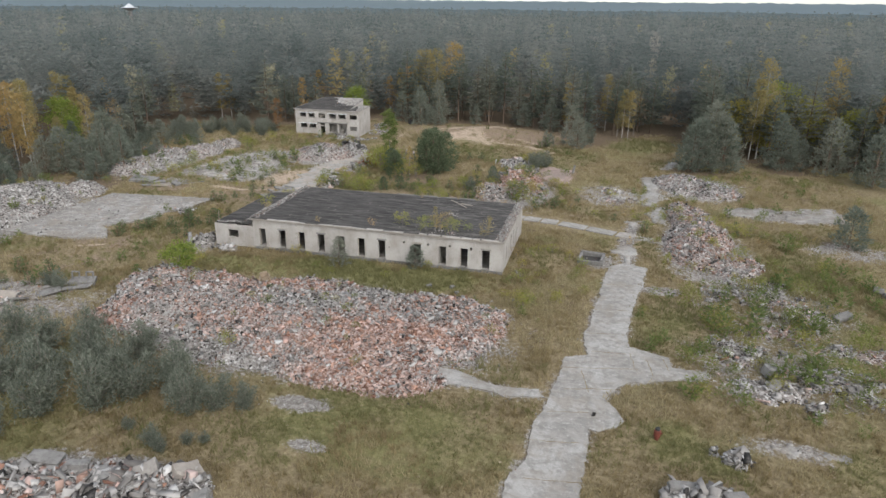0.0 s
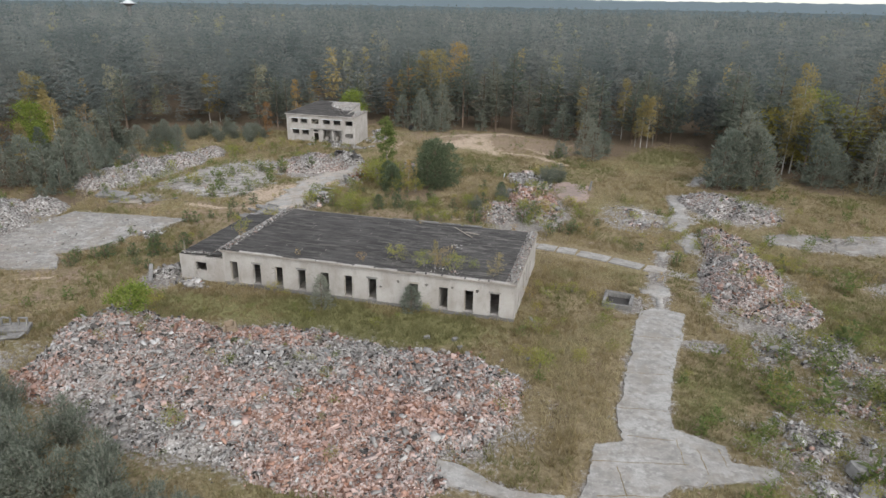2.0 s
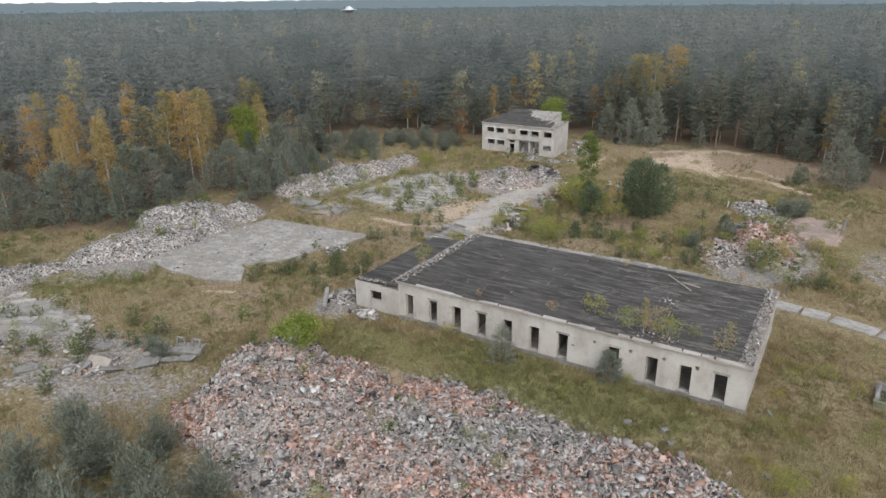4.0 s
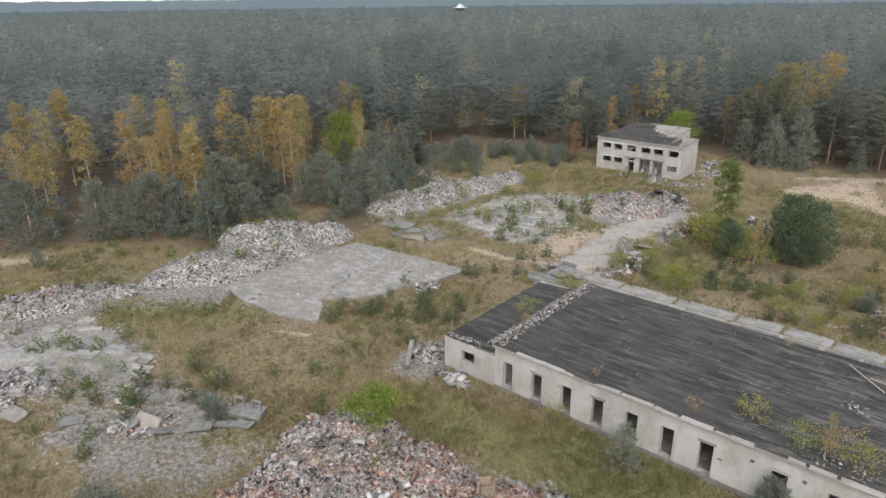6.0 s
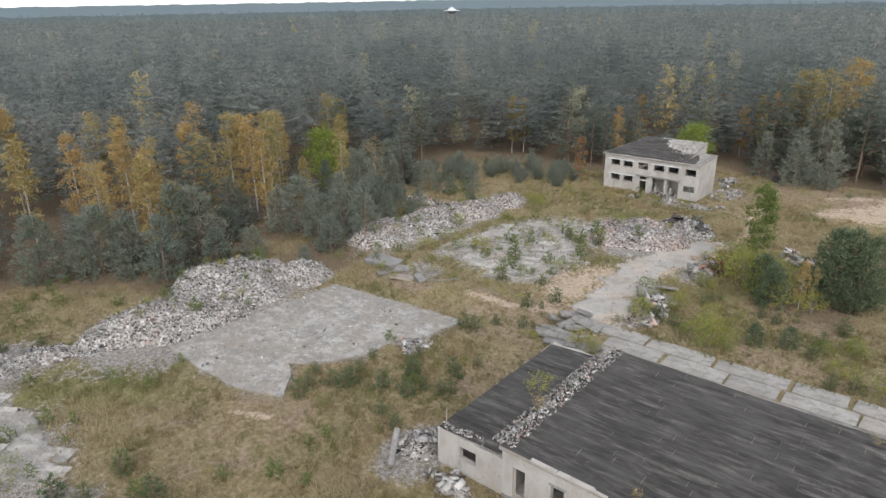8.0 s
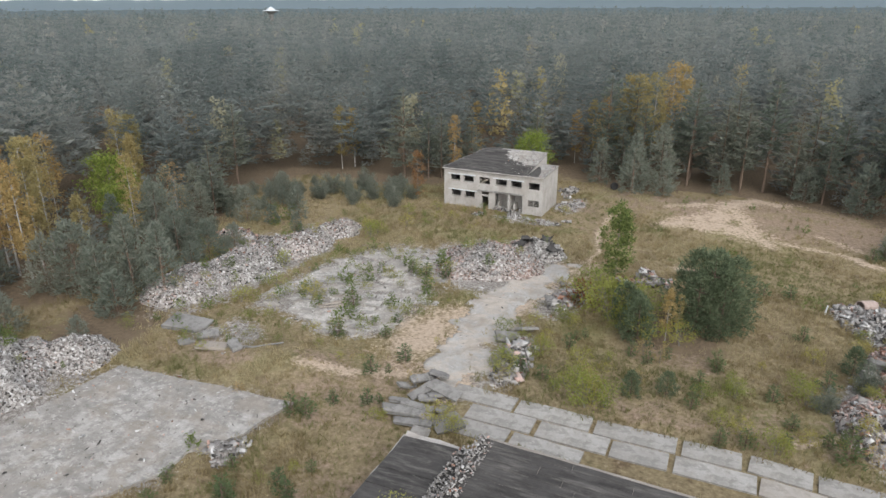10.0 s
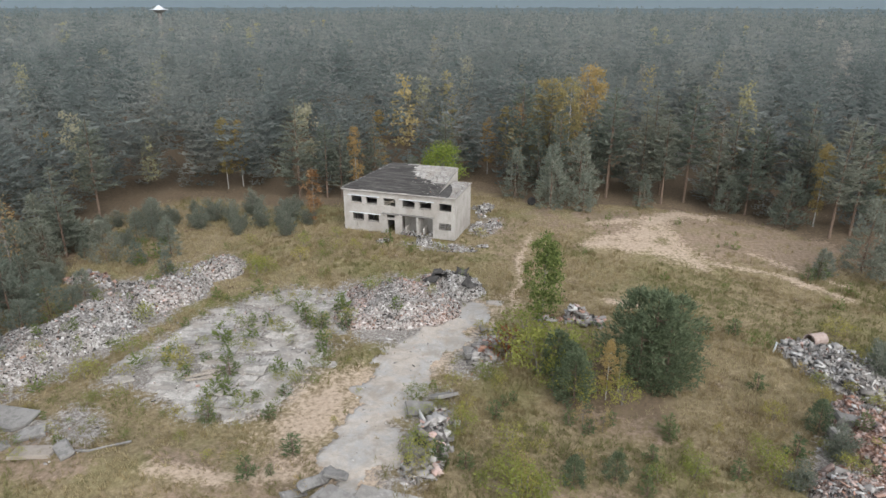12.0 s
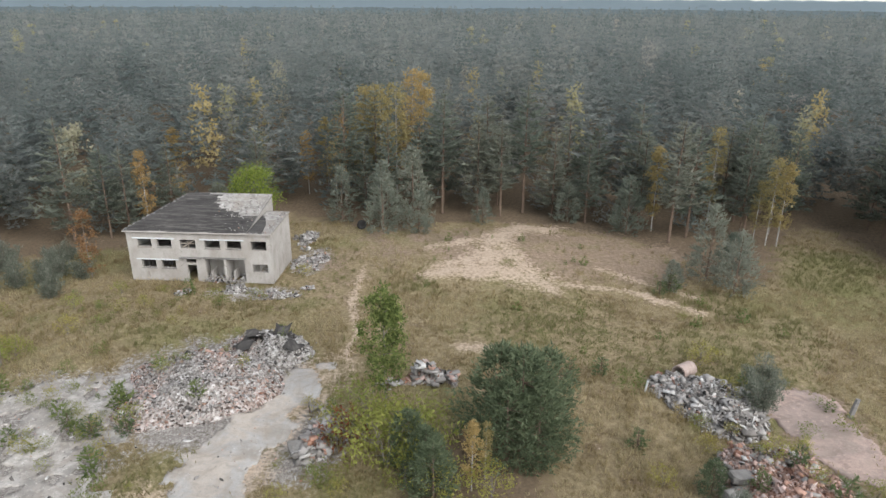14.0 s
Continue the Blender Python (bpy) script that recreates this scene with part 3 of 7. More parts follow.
    for cx, cy, rx, ry, v in ((-26.8, 53.3, 22, 10.5, 1), (15.1, 84.5, 6, 13, 0.95), (18.1, 116.9, 8, 9, 0.9), (-11.9, 105.8, 7, 11, 0.9), (-53.6, 123.9, 9, 9, 0.9), (17.1, 55.3, 9, 8, 0.52), (20.1, 68.3, 10, 8, 0.45), (-59.0, 50.3, 12, 7, 0.62), (-29.8, 26.9, 10, 5, 1), (8.8, 70.0, 2.4, 1.3, 1.0), (15.1, 43.2, 5, 1.4, 0.5), (-20.5, 40.3, 2.8, 1.2, 1.0), (-17.9, 35.3, 1.6, 0.8, 1.0), (-2.4, 31.5, 2.4, 5, 0.7), (-55.5, 142.3, 6, 2.2, 0.6), (-50.7, 151.0, 3, 5, 0.6), (28.1, 103.7, 9, 4, 0.8), (-70.4, 96.2, 5, 4, 0.6), (3.1, 108.4, 6, 8, 0.6), (-45.6, 103.0, 3, 9, 0.6), (-43.7, 117.1, 3, 6, 0.7), (33.1, 88.4, 6, 4, 0.6), (-80.5, 73.8, 9, 14, 0.9), (-80.0, 113.6, 6, 18, 0.75), (-86.1, 55.2, 6, 7, 0.9), (-48.3, 71.2, 3, 4, 0.7), (-84.1, 118.7, 5, 4, 0.7), (2.0, 77.7, 2.5, 3, 0.7), (-36.7, 89.2, 8, 1.2, 0.5)):
        grit = np.maximum(grit, np.clip(v * (1.35 - ((x - cx) / rx) ** 2 - ((y - cy) / ry) ** 2), 0, v))
    red = soft(REDFLOOR_POLY, x, y, 4.0)
    for cx, cy, rx, ry, v in ((-24, 155, 20, 11, 0.62), (-12, 152, 9, 8, 0.62), (-40, 158, 8, 9, 0.5), (-46, 150, 5, 12, 0.42), (-22, 101, 9, 4, 0.42), (-53, 96, 6, 5, 0.45), (-31, 109, 5, 2.5, 0.5), (-60, 66, 6, 8, 0.4), (-55, 91, 8, 5, 0.5), (-69, 93.5, 7, 2.5, 0.5), (-66, 62, 8, 3, 0.38), (-50, 84, 4, 7, 0.42), (-30, 100, 12, 2.5, 0.42), (-58, 97, 6, 3, 0.45)):
        red = np.maximum(red, np.clip(v * (1.3 - ((x - cx) / rx) ** 2 - ((y - cy) / ry) ** 2), 0, v))
    green = np.zeros(len(x))
    for cx, cy, rx, ry, v in ((-26.0, 66.4, 19, 5.0, 1.1), (-43.0, 64.0, 7, 5.5, 0.9), (-13.5, 38.0, 13, 7, 0.7), (-26.8, 133.4, 11, 7, 0.45), (-3.8, 137.6, 10, 9, 0.35), (12.1, 147.9, 8, 10, 0.5), (9.1, 42.2, 6, 4, 0.7), (-13.9, 103.8, 9, 10, 0.6), (8.1, 62.2, 5, 6, 0.6), (20.1, 75.5, 9, 14, 0.7), (-61.3, 108.7, 14, 20, 0.4), (-74.0, 135.2, 12, 6, 0.4)):
        green = np.maximum(green, np.clip(v * (1.2 - ((x - cx) / rx) ** 2 - ((y - cy) / ry) ** 2), 0, v))
    me = mesh_of("ground", np.stack([x, y, z], 1), faces, GROUND, {"litter": litter, "sand": sand, "grit": grit, "redgrit": red, "green": green}, True)
    ob = new("ground", me)
    return tagged(ob, "dry autumn meadow ground with sand, grit and pine litter", "ground", kind="structure"), (litter, sand, grit, red, green, x, y, xs, ys)


ground, MASKS = build_ground()


def mask_at(index, px, py):
    """The value of one of the ground's masks at points of the inner meadow."""
    xs, ys, grid = MASKS[7], MASKS[8], MASKS[index]
    i = np.clip(np.searchsorted(xs, px), 0, len(xs) - 1)
    j = np.clip(np.searchsorted(ys, py), 0, len(ys) - 1)
    return grid[j * len(xs) + i]


def ragged(poly, step=0.3, amount=0.35, seed=0):
    out = []
    p = list(poly)
    for a, b in zip(p, p[1:] + p[:1]):
        n = max(1, int(math.dist(a, b) / step))
        for k in range(n):
            x, y = a[0] + (b[0] - a[0]) * k / n, a[1] + (b[1] - a[1]) * k / n
            ox, oy = (float(0.9 * vnoise(np.array(x * 0.45), np.array(y * 0.45), s) + 0.4 * vnoise(np.array(x * 1.7 + 31.7), np.array(y * 1.7 - 8.3), s + 3) + 0.3 * vnoise(np.array(x * 5.3), np.array(y * 5.3), s + 5)) - 0.8 for s in (seed, seed + 9))
            out.append((x + 2 * amount * ox, y + 2 * amount * oy))
    return out


def plate(poly, z, depth, seed=0, amount=0.28, step=0.3):
    bm = bmesh.new()
    top = [bm.verts.new((x, y, z)) for x, y in ragged(poly, step, amount, seed)]
    low = [bm.verts.new((v.co.x, v.co.y, z - depth)) for v in top]
    bm.faces.new(top)
    for i in range(len(top)):
        j = (i + 1) % len(top)
        bm.faces.new((top[i], low[i], low[j], top[j]))
    return bm


def structure(ob, label, category):
    return tagged(ob, label, category, kind="structure")


road = structure(part("road", plate(ROAD_POLY, 0.05, 0.4, 1), ROAD, None), "cracked pale concrete road with ragged broken edges", "road")
structure(part("pavement", plate(SIDE_POLY, 0.035, 0.35, 2, 0.16), ROAD, None), "small broken concrete apron beside the road", "pavement")
structure(part("pavement", plate(ARM_POLY, 0.045, 0.35, 3, 0.25), ROAD, None), "narrow pale concrete path leading off the road", "pavement")
structure(part("pavement", plate(PAD_POLY, 0.16, 0.5, 4, 0.13, 0.25), PAD, None), "large stained concrete floor of a demolished building", "floor slab")


random.seed(15)
for k, (jx, jy, length, turn) in enumerate(((1.6, 47.9, 4.6, 12), (2.2, 51.4, 6.6, 10), (5.0, 53.2, 3.0, 98), (6.4, 52.6, 2.6, 98), (7.8, 53.4, 2.0, 100), (0.2, 44.2, 4.0, 10), (-0.9, 40.2, 3.8, 8), (2.6, 58.0, 3.6, 6), (-0.6, 36.0, 4.2, 6), (3.2, 63.5, 3.8, 8), (1.0, 49.0, 3.4, 100), (4.2, 70.4, 3.6, 6), (3.0, 54.4, 3.2, 4))):
    bm = bmesh.new()
    n = 9
    up, low = [], []
    for e in range(n):
        s = -length / 2 + length * e / (n - 1)
        w = random.uniform(0.008, 0.045)
        m = random.uniform(-0.07, 0.07)
        up.append(bm.verts.new((s, m + w, 0)))
        low.append(bm.verts.new((s, m - w, 0)))
    for e in range(n - 1):
        bm.faces.new((low[e], low[e + 1], up[e + 1], up[e]))
    under(part("joint", bm, GROUND, None), road).matrix_basis = pose(jx, jy, 0.055, 0, 0, turn)


# ---- rubble ----
CUBE = np.array([(x, y, z) for z in (-0.5, 0.5) for y in (-0.5, 0.5) for x in (-0.5, 0.5)])
CUBE_F = np.array(((0, 2, 3, 1), (4, 5, 7, 6), (0, 1, 5, 4), (2, 6, 7, 3), (0, 4, 6, 2), (1, 3, 7, 5)))


def rotations(n, rng, tilt=1.5):
    a, b, c = rng.uniform(0, 2 * np.pi, n), rng.normal(0, 0.5 * tilt, n), rng.normal(0, 0.5 * tilt, n)
    ca, sa, cb, sb, cc, sc = np.cos(a), np.sin(a), np.cos(b), np.sin(b), np.cos(c), np.sin(c)
    o, z = np.ones(n), np.zeros(n)
    ra = np.stack([ca, -sa, z, sa, ca, z, z, z, o], 1).reshape(n, 3, 3)
    rb = np.stack([o, z, z, z, cb, -sb, z, sb, cb], 1).reshape(n, 3, 3)
    rc = np.stack([cc, z, sc, z, o, z, -sc, z, cc], 1).reshape(n, 3, 3)
    return ra @ rb @ rc


def chunk_mesh(name, pos, size, brick, rng, flat=0.55):
    n = len(pos)
    shard = rng.random(n) < 0.42
    dims = size[:, None] * np.stack([rng.uniform(0.7, 1.5, n), rng.uniform(0.5, 1.0, n), rng.uniform(0.25, 0.75, n) * flat / 0.55], 1)
    dims[shard] *= np.array([1.9, 1.0, 0.28])
    v = CUBE[None] * rng.uniform(0.55, 1.0, (n, 8, 3)) * dims[:, None]
    v = np.einsum("nij,nkj->nki", rotations(n, rng), v) + pos[:, None]
    f = CUBE_F[None, 1:] + 8 * np.arange(n)[:, None, None]
    return mesh_of(name, v.reshape(-1, 3), f.reshape(-1, 4), RUBBLE, {"brick": np.repeat(brick, 8)})


def heap_height(x, y, blobs, seed):
    wob = 0.5 * (fbm(x / 3.5, y / 3.5, seed) - 0.5) if seed < 200 else 2.4 * (fbm(x / 1.7, y / 1.7, seed) - 0.40)
    h = np.zeros(np.shape(x))
    for cx, cy, rx, ry, rot, top in blobs:
        c, s = math.cos(radians(rot)), math.sin(radians(rot))
        u, v = ((x - cx) * c + (y - cy) * s) / rx, (-(x - cx) * s + (y - cy) * c) / ry
        d = np.maximum(np.sqrt(u * u + v * v) + wob, 0)
        h = np.maximum(h, top * np.clip(1 - d**2.6, 0, 1) ** 0.9)
    return h * (0.8 + 0.45 * (fbm(x / 1.6, y / 1.6, seed + 3) - 0.3)) + np.clip(h * 2, 0, 0.85) * (fbm(x / 0.9, y / 0.9, seed + 6, 2) - 0.45)


def one_piece(cells):
    """The largest connected patch of a grid of cells."""
    label = np.where(cells, np.arange(1, cells.size + 1).reshape(cells.shape), 0)
    while True:
        grown = label.copy()
        for ax in (0, 1):
            for way in (1, -1):
                moved = np.roll(label, way, ax)
                edge = [slice(None)] * 2
                edge[ax] = 0 if way == 1 else -1
                moved[tuple(edge)] = 0
                grown = np.maximum(grown, moved)
        grown = np.where(cells, grown, 0)
        if (grown == label).all():
            break
        label = grown
    values, counts = np.unique(label[label > 0], return_counts=True)
    return label == values[counts.argmax()]


PIECES = []


def rubble_heap(blobs, label, seed, amount, sizes=(0.12, 0.3), bricky=0.3, singles=40, big=(0.3, 0.7), brick_zone=None, kind="rubble_heap"):
    rng = np.random.default_rng(seed)
    x0, x1 = min(b[0] - max(b[2], b[3]) for b in blobs) - 1, max(b[0] + max(b[2], b[3]) for b in blobs) + 1
    y0, y1 = min(b[1] - max(b[2], b[3]) for b in blobs) - 1, max(b[1] + max(b[2], b[3]) for b in blobs) + 1
    cx, cy = (x0 + x1) / 2, (y0 + y1) / 2
    base = thing(kind, pose(cx, cy, 0), label, "rubble heap")
    step = 0.4
    xs, ys = np.arange(x0, x1, step), np.arange(y0, y1, step)
    gx, gy = np.meshgrid(xs, ys)
    x, y = gx.ravel(), gy.ravel()
    h = heap_height(x, y, blobs, seed)
    z = ground_z(x, y) + h - 0.08 + np.where(h > 0.1, rng.uniform(-0.08, 0.08, len(x)), 0)
    nx = len(xs)
    i = np.arange((nx - 1) * (len(ys) - 1))
    a = i // (nx - 1) * nx + i % (nx - 1)
    faces = np.stack([a, a + 1, a + nx + 1, a + nx], 1)
    faces = faces[one_piece((h[faces].max(1) > 0.02).reshape(len(ys) - 1, nx - 1)).ravel()]
    used, inv = np.unique(faces, return_inverse=True)
    zone = brick_zone or (lambda px, py: bricky * 1.7 * np.clip(fbm(px / 4.5, py / 4.5, seed + 5) * 2 - 0.5, 0, 1.2))
    me = mesh_of("core", np.stack([x - cx, y - cy, z], 1)[used], inv.reshape(-1, 4), RUBBLE_CORE, {"brick": np.clip(zone(x, y)[used] * 0.9, 0, 1)})
    part("core", me, None, base)
    n_try = amount * 3
    px, py = rng.uniform(x0, x1, n_try), rng.uniform(y0, y1, n_try)
    ph = heap_height(px, py, blobs, seed)
    ok = np.where((ph > 0.03) | ((ph > -1) & (rng.random(n_try) < 0.02) & (heap_height(px + (cx - px) * 0.1, py + (cy - py) * 0.1, blobs, seed) > 0)))[0][:amount]
    px, py, ph = px[ok], py[ok], ph[ok]
    size = rng.uniform(sizes[0], sizes[1], len(px)) * rng.choice([0.7, 1.0, 1.6, 2.3], len(px), p=[0.43, 0.40, 0.13, 0.04])
    brick = (rng.random(len(px)) < zone(px, py)).astype(float) * rng.uniform(0.6, 1, len(px))
    pz = ground_z(px, py) + ph - 0.07 + size * 0.22
    me = chunk_mesh("loose_rubble", np.stack([px - cx, py - cy, pz], 1), size, brick, rng)
    tagged(part("loose_rubble", me, None, base), kind="stuff")
    PIECES.append((base, cx, cy, blobs, seed, singles, big, zone, (x0, x1, y0, y1)))
    return base


def main_zone(px, py):
    return np.clip(0.30 + 2.0 * (fbm(px / 6.5, py / 4.0, 41) - 0.48) + 0.35 * np.exp(-(((px + 13) / 6) ** 2 + ((py - 57) / 4) ** 2)), 0.03, 0.9)


MAIN_BLOBS = [(-26.8, 53.3, 19.5, 9.2, 2, 1.7), (-40.6, 54.1, 8, 8.0, 20, 2.2), (-13.9, 55.0, 8.0, 7.8, -10, 1.3), (-44.5, 58.4, 4.5, 4.0, 10, 2.0), (-19.9, 47.4, 10, 4.5, -8, 0.9)]
rubble_heap(MAIN_BLOBS, "wide low heap of broken bricks and pale mortar", 11, 28000, (0.10, 0.23), 0.3, 300, (0.3, 0.85), main_zone)
rubble_heap([(-83.8, 79.9, 5.6, 8.5, -12, 3.4), (-81.8, 71.8, 4.5, 8.5, -14, 2.4), (-80.4, 87.6, 3.4, 3.2, 0, 1.8), (-83.6, 65.4, 2.2, 3.5, 0, 1.3)], "long grey-white heap of crushed concrete and mortar", 12, 11500, (0.07, 0.155), 0.05, 60, (0.18, 0.42))
rubble_heap([(-87.4, 53.8, 3.2, 6.5, -30, 1.5), (-84.8, 60.5, 2.0, 3, -30, 0.9)], "low heap of grey rubble at the meadow's edge", 13, 2200, (0.11, 0.26), 0.08, 30, (0.25, 0.5))
rubble_heap([(-82.0, 103.1, 4.2, 5.8, -8, 2.1), (-80.4, 110.4, 4.0, 6.4, -12, 2.4), (-79.0, 118.9, 3.5, 6.4, -14, 2.0), (-77.9, 126.3, 3.0, 4.8, -20, 1.6)], "long bank of pale rubble with a few red bricks", 14, 11500, (0.075, 0.165), 0.10, 80, (0.2, 0.45))
rubble_heap([(-53.9, 123.9, 6.0, 5.2, 10, 2.3), (-49.7, 129.3, 4.0, 2.4, 0, 1.9), (-56.5, 120.8, 3.5, 3, 0, 1.2)], "rounded heap of reddish brick rubble and torn felt", 15, 7600, (0.075, 0.165), 0.3, 70, (0.2, 0.45))
rubble_heap([(14.6, 87.0, 4.2, 9.8, -6, 1.9), (14.3, 98.2, 3.4, 7, 4, 1.5), (17.1, 79.5, 3.8, 3.6, 0, 1.1)], "long heap of pinkish grey crushed brick and plaster", 16, 6500, (0.10, 0.23), 0.3, 70, (0.22, 0.5))
rubble_heap([(15.1, 117.9, 4.2, 6.2, 20, 1.5), (20.2, 114.5, 4.2, 5, 30, 1.3)], "low heap of pinkish grey rubble beside the path", 17, 3000, (0.11, 0.24), 0.12, 40, (0.25, 0.5))
rubble_heap([(-13.2, 121.5, 3.2, 4.4, 30, 1.6), (-15.6, 124.5, 2.2, 2, 0, 1.0)], "heap of large grey concrete lumps", 18, 3000, (0.12, 0.28), 0.04, 50, (0.5, 1.0))
rubble_heap([(-11.9, 110.9, 4.3, 5.8, 10, 2.4), (-15.7, 104.2, 3.4, 4.4, 0, 1.4), (-10.8, 104.4, 3.2, 3.2, 0, 1.0)], "heap of broken red bricks and concrete beams", 19, 4600, (0.12, 0.27), 0.75, 60, (0.5, 1.0), lambda px, py: np.clip(1.05 - np.abs(py - 110.5) * 0.12, 0.15, 1.0))
rubble_heap([(-30.8, 26.9, 7.6, 3.6, 2, 1.5), (-24.9, 28.5, 3.4, 2.6, 0, 1.2)], "heap of large pale concrete lumps and bricks", 20, 2660, (0.16, 0.4), 0.14, 70, (0.6, 1.3))
rubble_heap([(8.7, 36.1, 2.6, 1.5, 0, 0.8)], "small pile of pale concrete lumps", 21, 260, (0.25, 0.55), 0.0, 20, (0.5, 0.9))
for k, blob in enumerate([(14.6, 57.2, 3.6, 2.6, 10, 0.45), (16.5, 51.0, 5.2, 2.2, 5, 0.5), (21.5, 53.3, 4.4, 3.2, 0, 0.45)]):
    rubble_heap([blob], "scattered low spread of pale broken concrete", 220 + k, int(800 * blob[2] * blob[3] / 19.4) + 40, (0.09, 0.24), 0.1, 26, (0.35, 0.75))
for k, blob in enumerate([(18.6, 71.9, 4.8, 3.6, 10, 0.35), (14.5, 70.3, 2.4, 2.0, 0, 0.35), (22.1, 66.3, 4.2, 3.6, 0, 0.35), (24.5, 59.8, 4.0, 2.4, 0, 0.35), (19.0, 62.5, 3.6, 2.6, 0, 0.3)]):
    rubble_heap([blob], "thin spread of pinkish rubble among weeds", 230 + k, int(800 * blob[2] * blob[3] / 17.0) + 40, (0.08, 0.24), 0.25, 20, (0.3, 0.6))
for k, blob in enumerate([(-43.8, 103.1, 1.4, 4.6, 10, 0.8), (-42.9, 116.6, 1.9, 3.6, -8, 1.0), (-36.2, 125.2, 2.6, 1.8, 0, 1.2)]):
    rubble_heap([blob], "row of tipped concrete lumps beside the dirt track", 240 + k, int(1500 * blob[2] * blob[3] / 18.0) + 40, (0.18, 0.45), 0.16, 60, (0.5, 1.1))
for k, blob in enumerate([(-57.4, 142.8, 3.8, 1.5, 0, 0.6), (-52.1, 141.8, 2.6, 1.4, 0, 0.45), (-51.2, 151.6, 1.9, 3.6, 10, 0.55), (-53.2, 158.6, 1.8, 2.6, 0, 0.6), (-62.4, 141.6, 1.7, 0.9, 0, 0.4), (-49.6, 143.6, 1.8, 0.8, 10, 0.4)]):
    rubble_heap([blob], "spilled grey rubble at the foot of the ruined house", 250 + k, int(2600 * blob[2] * blob[3] / 16.6) + 40, (0.10, 0.24), 0.06, 24, (0.25, 0.6))
for k, blob in enumerate([(11.3, 40.9, 1.5, 1.2, 0, 0.6)]):
    rubble_heap([blob], "a few dark concrete lumps in the grass", 260 + k, int(260 * blob[2] * blob[3] / 3.1) + 40, (0.18, 0.42), 0.0, 14)
for k, blob in enumerate([(-48.6, 71.6, 1.6, 2.2, 0, 0.9), (-44.6, 69.8, 2.6, 0.9, 0, 0.6)]):
    rubble_heap([blob], "grey broken stones fallen beside the lean-to", 270 + k, int(420 * blob[2] * blob[3] / 5.9) + 40, (0.18, 0.42), 0.03, 20)
for k, blob in enumerate([(-84.6, 119.2, 2.4, 1.8, 0, 0.6), (-90.1, 120.7, 2.8, 1.6, 10, 0.6)]):
    rubble_heap([blob], "low weedy piles of grey and reddish rubble", 280 + k, int(600 * blob[2] * blob[3] / 8.8) + 40, (0.16, 0.36), 0.25, 16)
for k, blob in enumerate([(4.2, 104.5, 2.4, 2.2, 0, 0.5), (3.5, 110.4, 2.6, 3, 0, 0.3)]):
    rubble_heap([blob], "flat spread of brick bits beside the ruts", 290 + k, int(600 * blob[2] * blob[3] / 13.1) + 40, (0.12, 0.28), 0.3, 16)
for k, blob in enumerate([(-58.7, 82.7, 2.2, 2.0, 0, 0.5), (-72.8, 45.6, 4.5, 2.2, 10, 0.4), (-59.5, 49.8, 3, 1.8, 0, 0.4)]):
    rubble_heap([blob], "thin spread of broken concrete in dry grass", 300 + k, int(1100 * blob[2] * blob[3] / 24.5) + 40, (0.12, 0.36), 0.12, 36)


# ---- the long hall ----
def hall_frame(u, v, z=0.0, rz=0.0):
    return HALL @ pose(u - HALL_L / 2, v - HALL_W / 2, z, 0, 0, rz)


def local(u, v, z=0.0, rz=0.0):
    return pose(u - HALL_L / 2, v - HALL_W / 2, z, 0, 0, rz)


def seat(ob, m):
    ob.matrix_basis = m
    return ob


hall = thing("ruined_hall", HALL, "long single-storey whitewashed ruin with empty windows and a flat felt roof", "building")
WIN = [(u - 0.04, 0.46, u + 0.88, 2.74) for u in (0.85, 3.6, 6.2, 8.85, 11.5, 14.1, 16.75, 21.2, 24.3, 26.9, 29.5)]
HOLES = [(19.85, 2.66, 20.1, 2.92), (22.85, 2.66, 23.1, 2.92), (25.5, 2.72, 25.75, 2.98), (28.0, 2.6, 28.3, 2.95), (17.95, 1.9, 18.25, 2.05)]
front = seat(part("front_wall", wall_mesh(HALL_L, HALL_H, 0.4, WIN + HOLES), WASH, hall), local(0, 0))
SIDEWIN = [(2.0, 0.9, 2.5, 2.6), (5.2, 0.9, 6.1, 2.9), (7.2, 0.9, 8.1, 2.9), (10.2, 1.4, 10.8, 2.2)]
seat(part("side_wall", wall_mesh(HALL_W - 0.8, HALL_H, 0.4, SIDEWIN), WASH, hall), local(HALL_L, 0.4, 0, 90))
seat(part("side_wall", wall_mesh(HALL_W - 0.8, HALL_H, 0.4, []), WASH, hall), local(0, HALL_W - 0.4, 0, -90))
seat(part("back_wall", wall_mesh(HALL_L, HALL_H, 0.4, [(2 + 4.2 * k, 0.9, 3.4 + 4.2 * k, 2.6) for k in range(7)]), WASH, hall), local(HALL_L, HALL_W, 0, 180))
for k in range(1, 4):
    seat(part("inner_wall", wall_mesh(HALL_W - 0.9, HALL_H - 0.3, 0.25, [(5.5, 0, 6.6, 2.1)]), SOOT, hall), local(8.1 * k, 0.45, 0, 90))
seat(part("inner_floor", box(0.4, 0.4, -0.02, HALL_L - 0.4, HALL_W - 0.4, 0.12), DARKPAD, hall), local(0, 0))
plinth = bmesh.new()
add_box(plinth, 0.0, -0.05, -0.2, HALL_L + 0.05, -0.004, 0.32, 0.006)
seat(part("plinth", plinth, BLOCK, hall, "grey cement plinth"), local(0, 0))
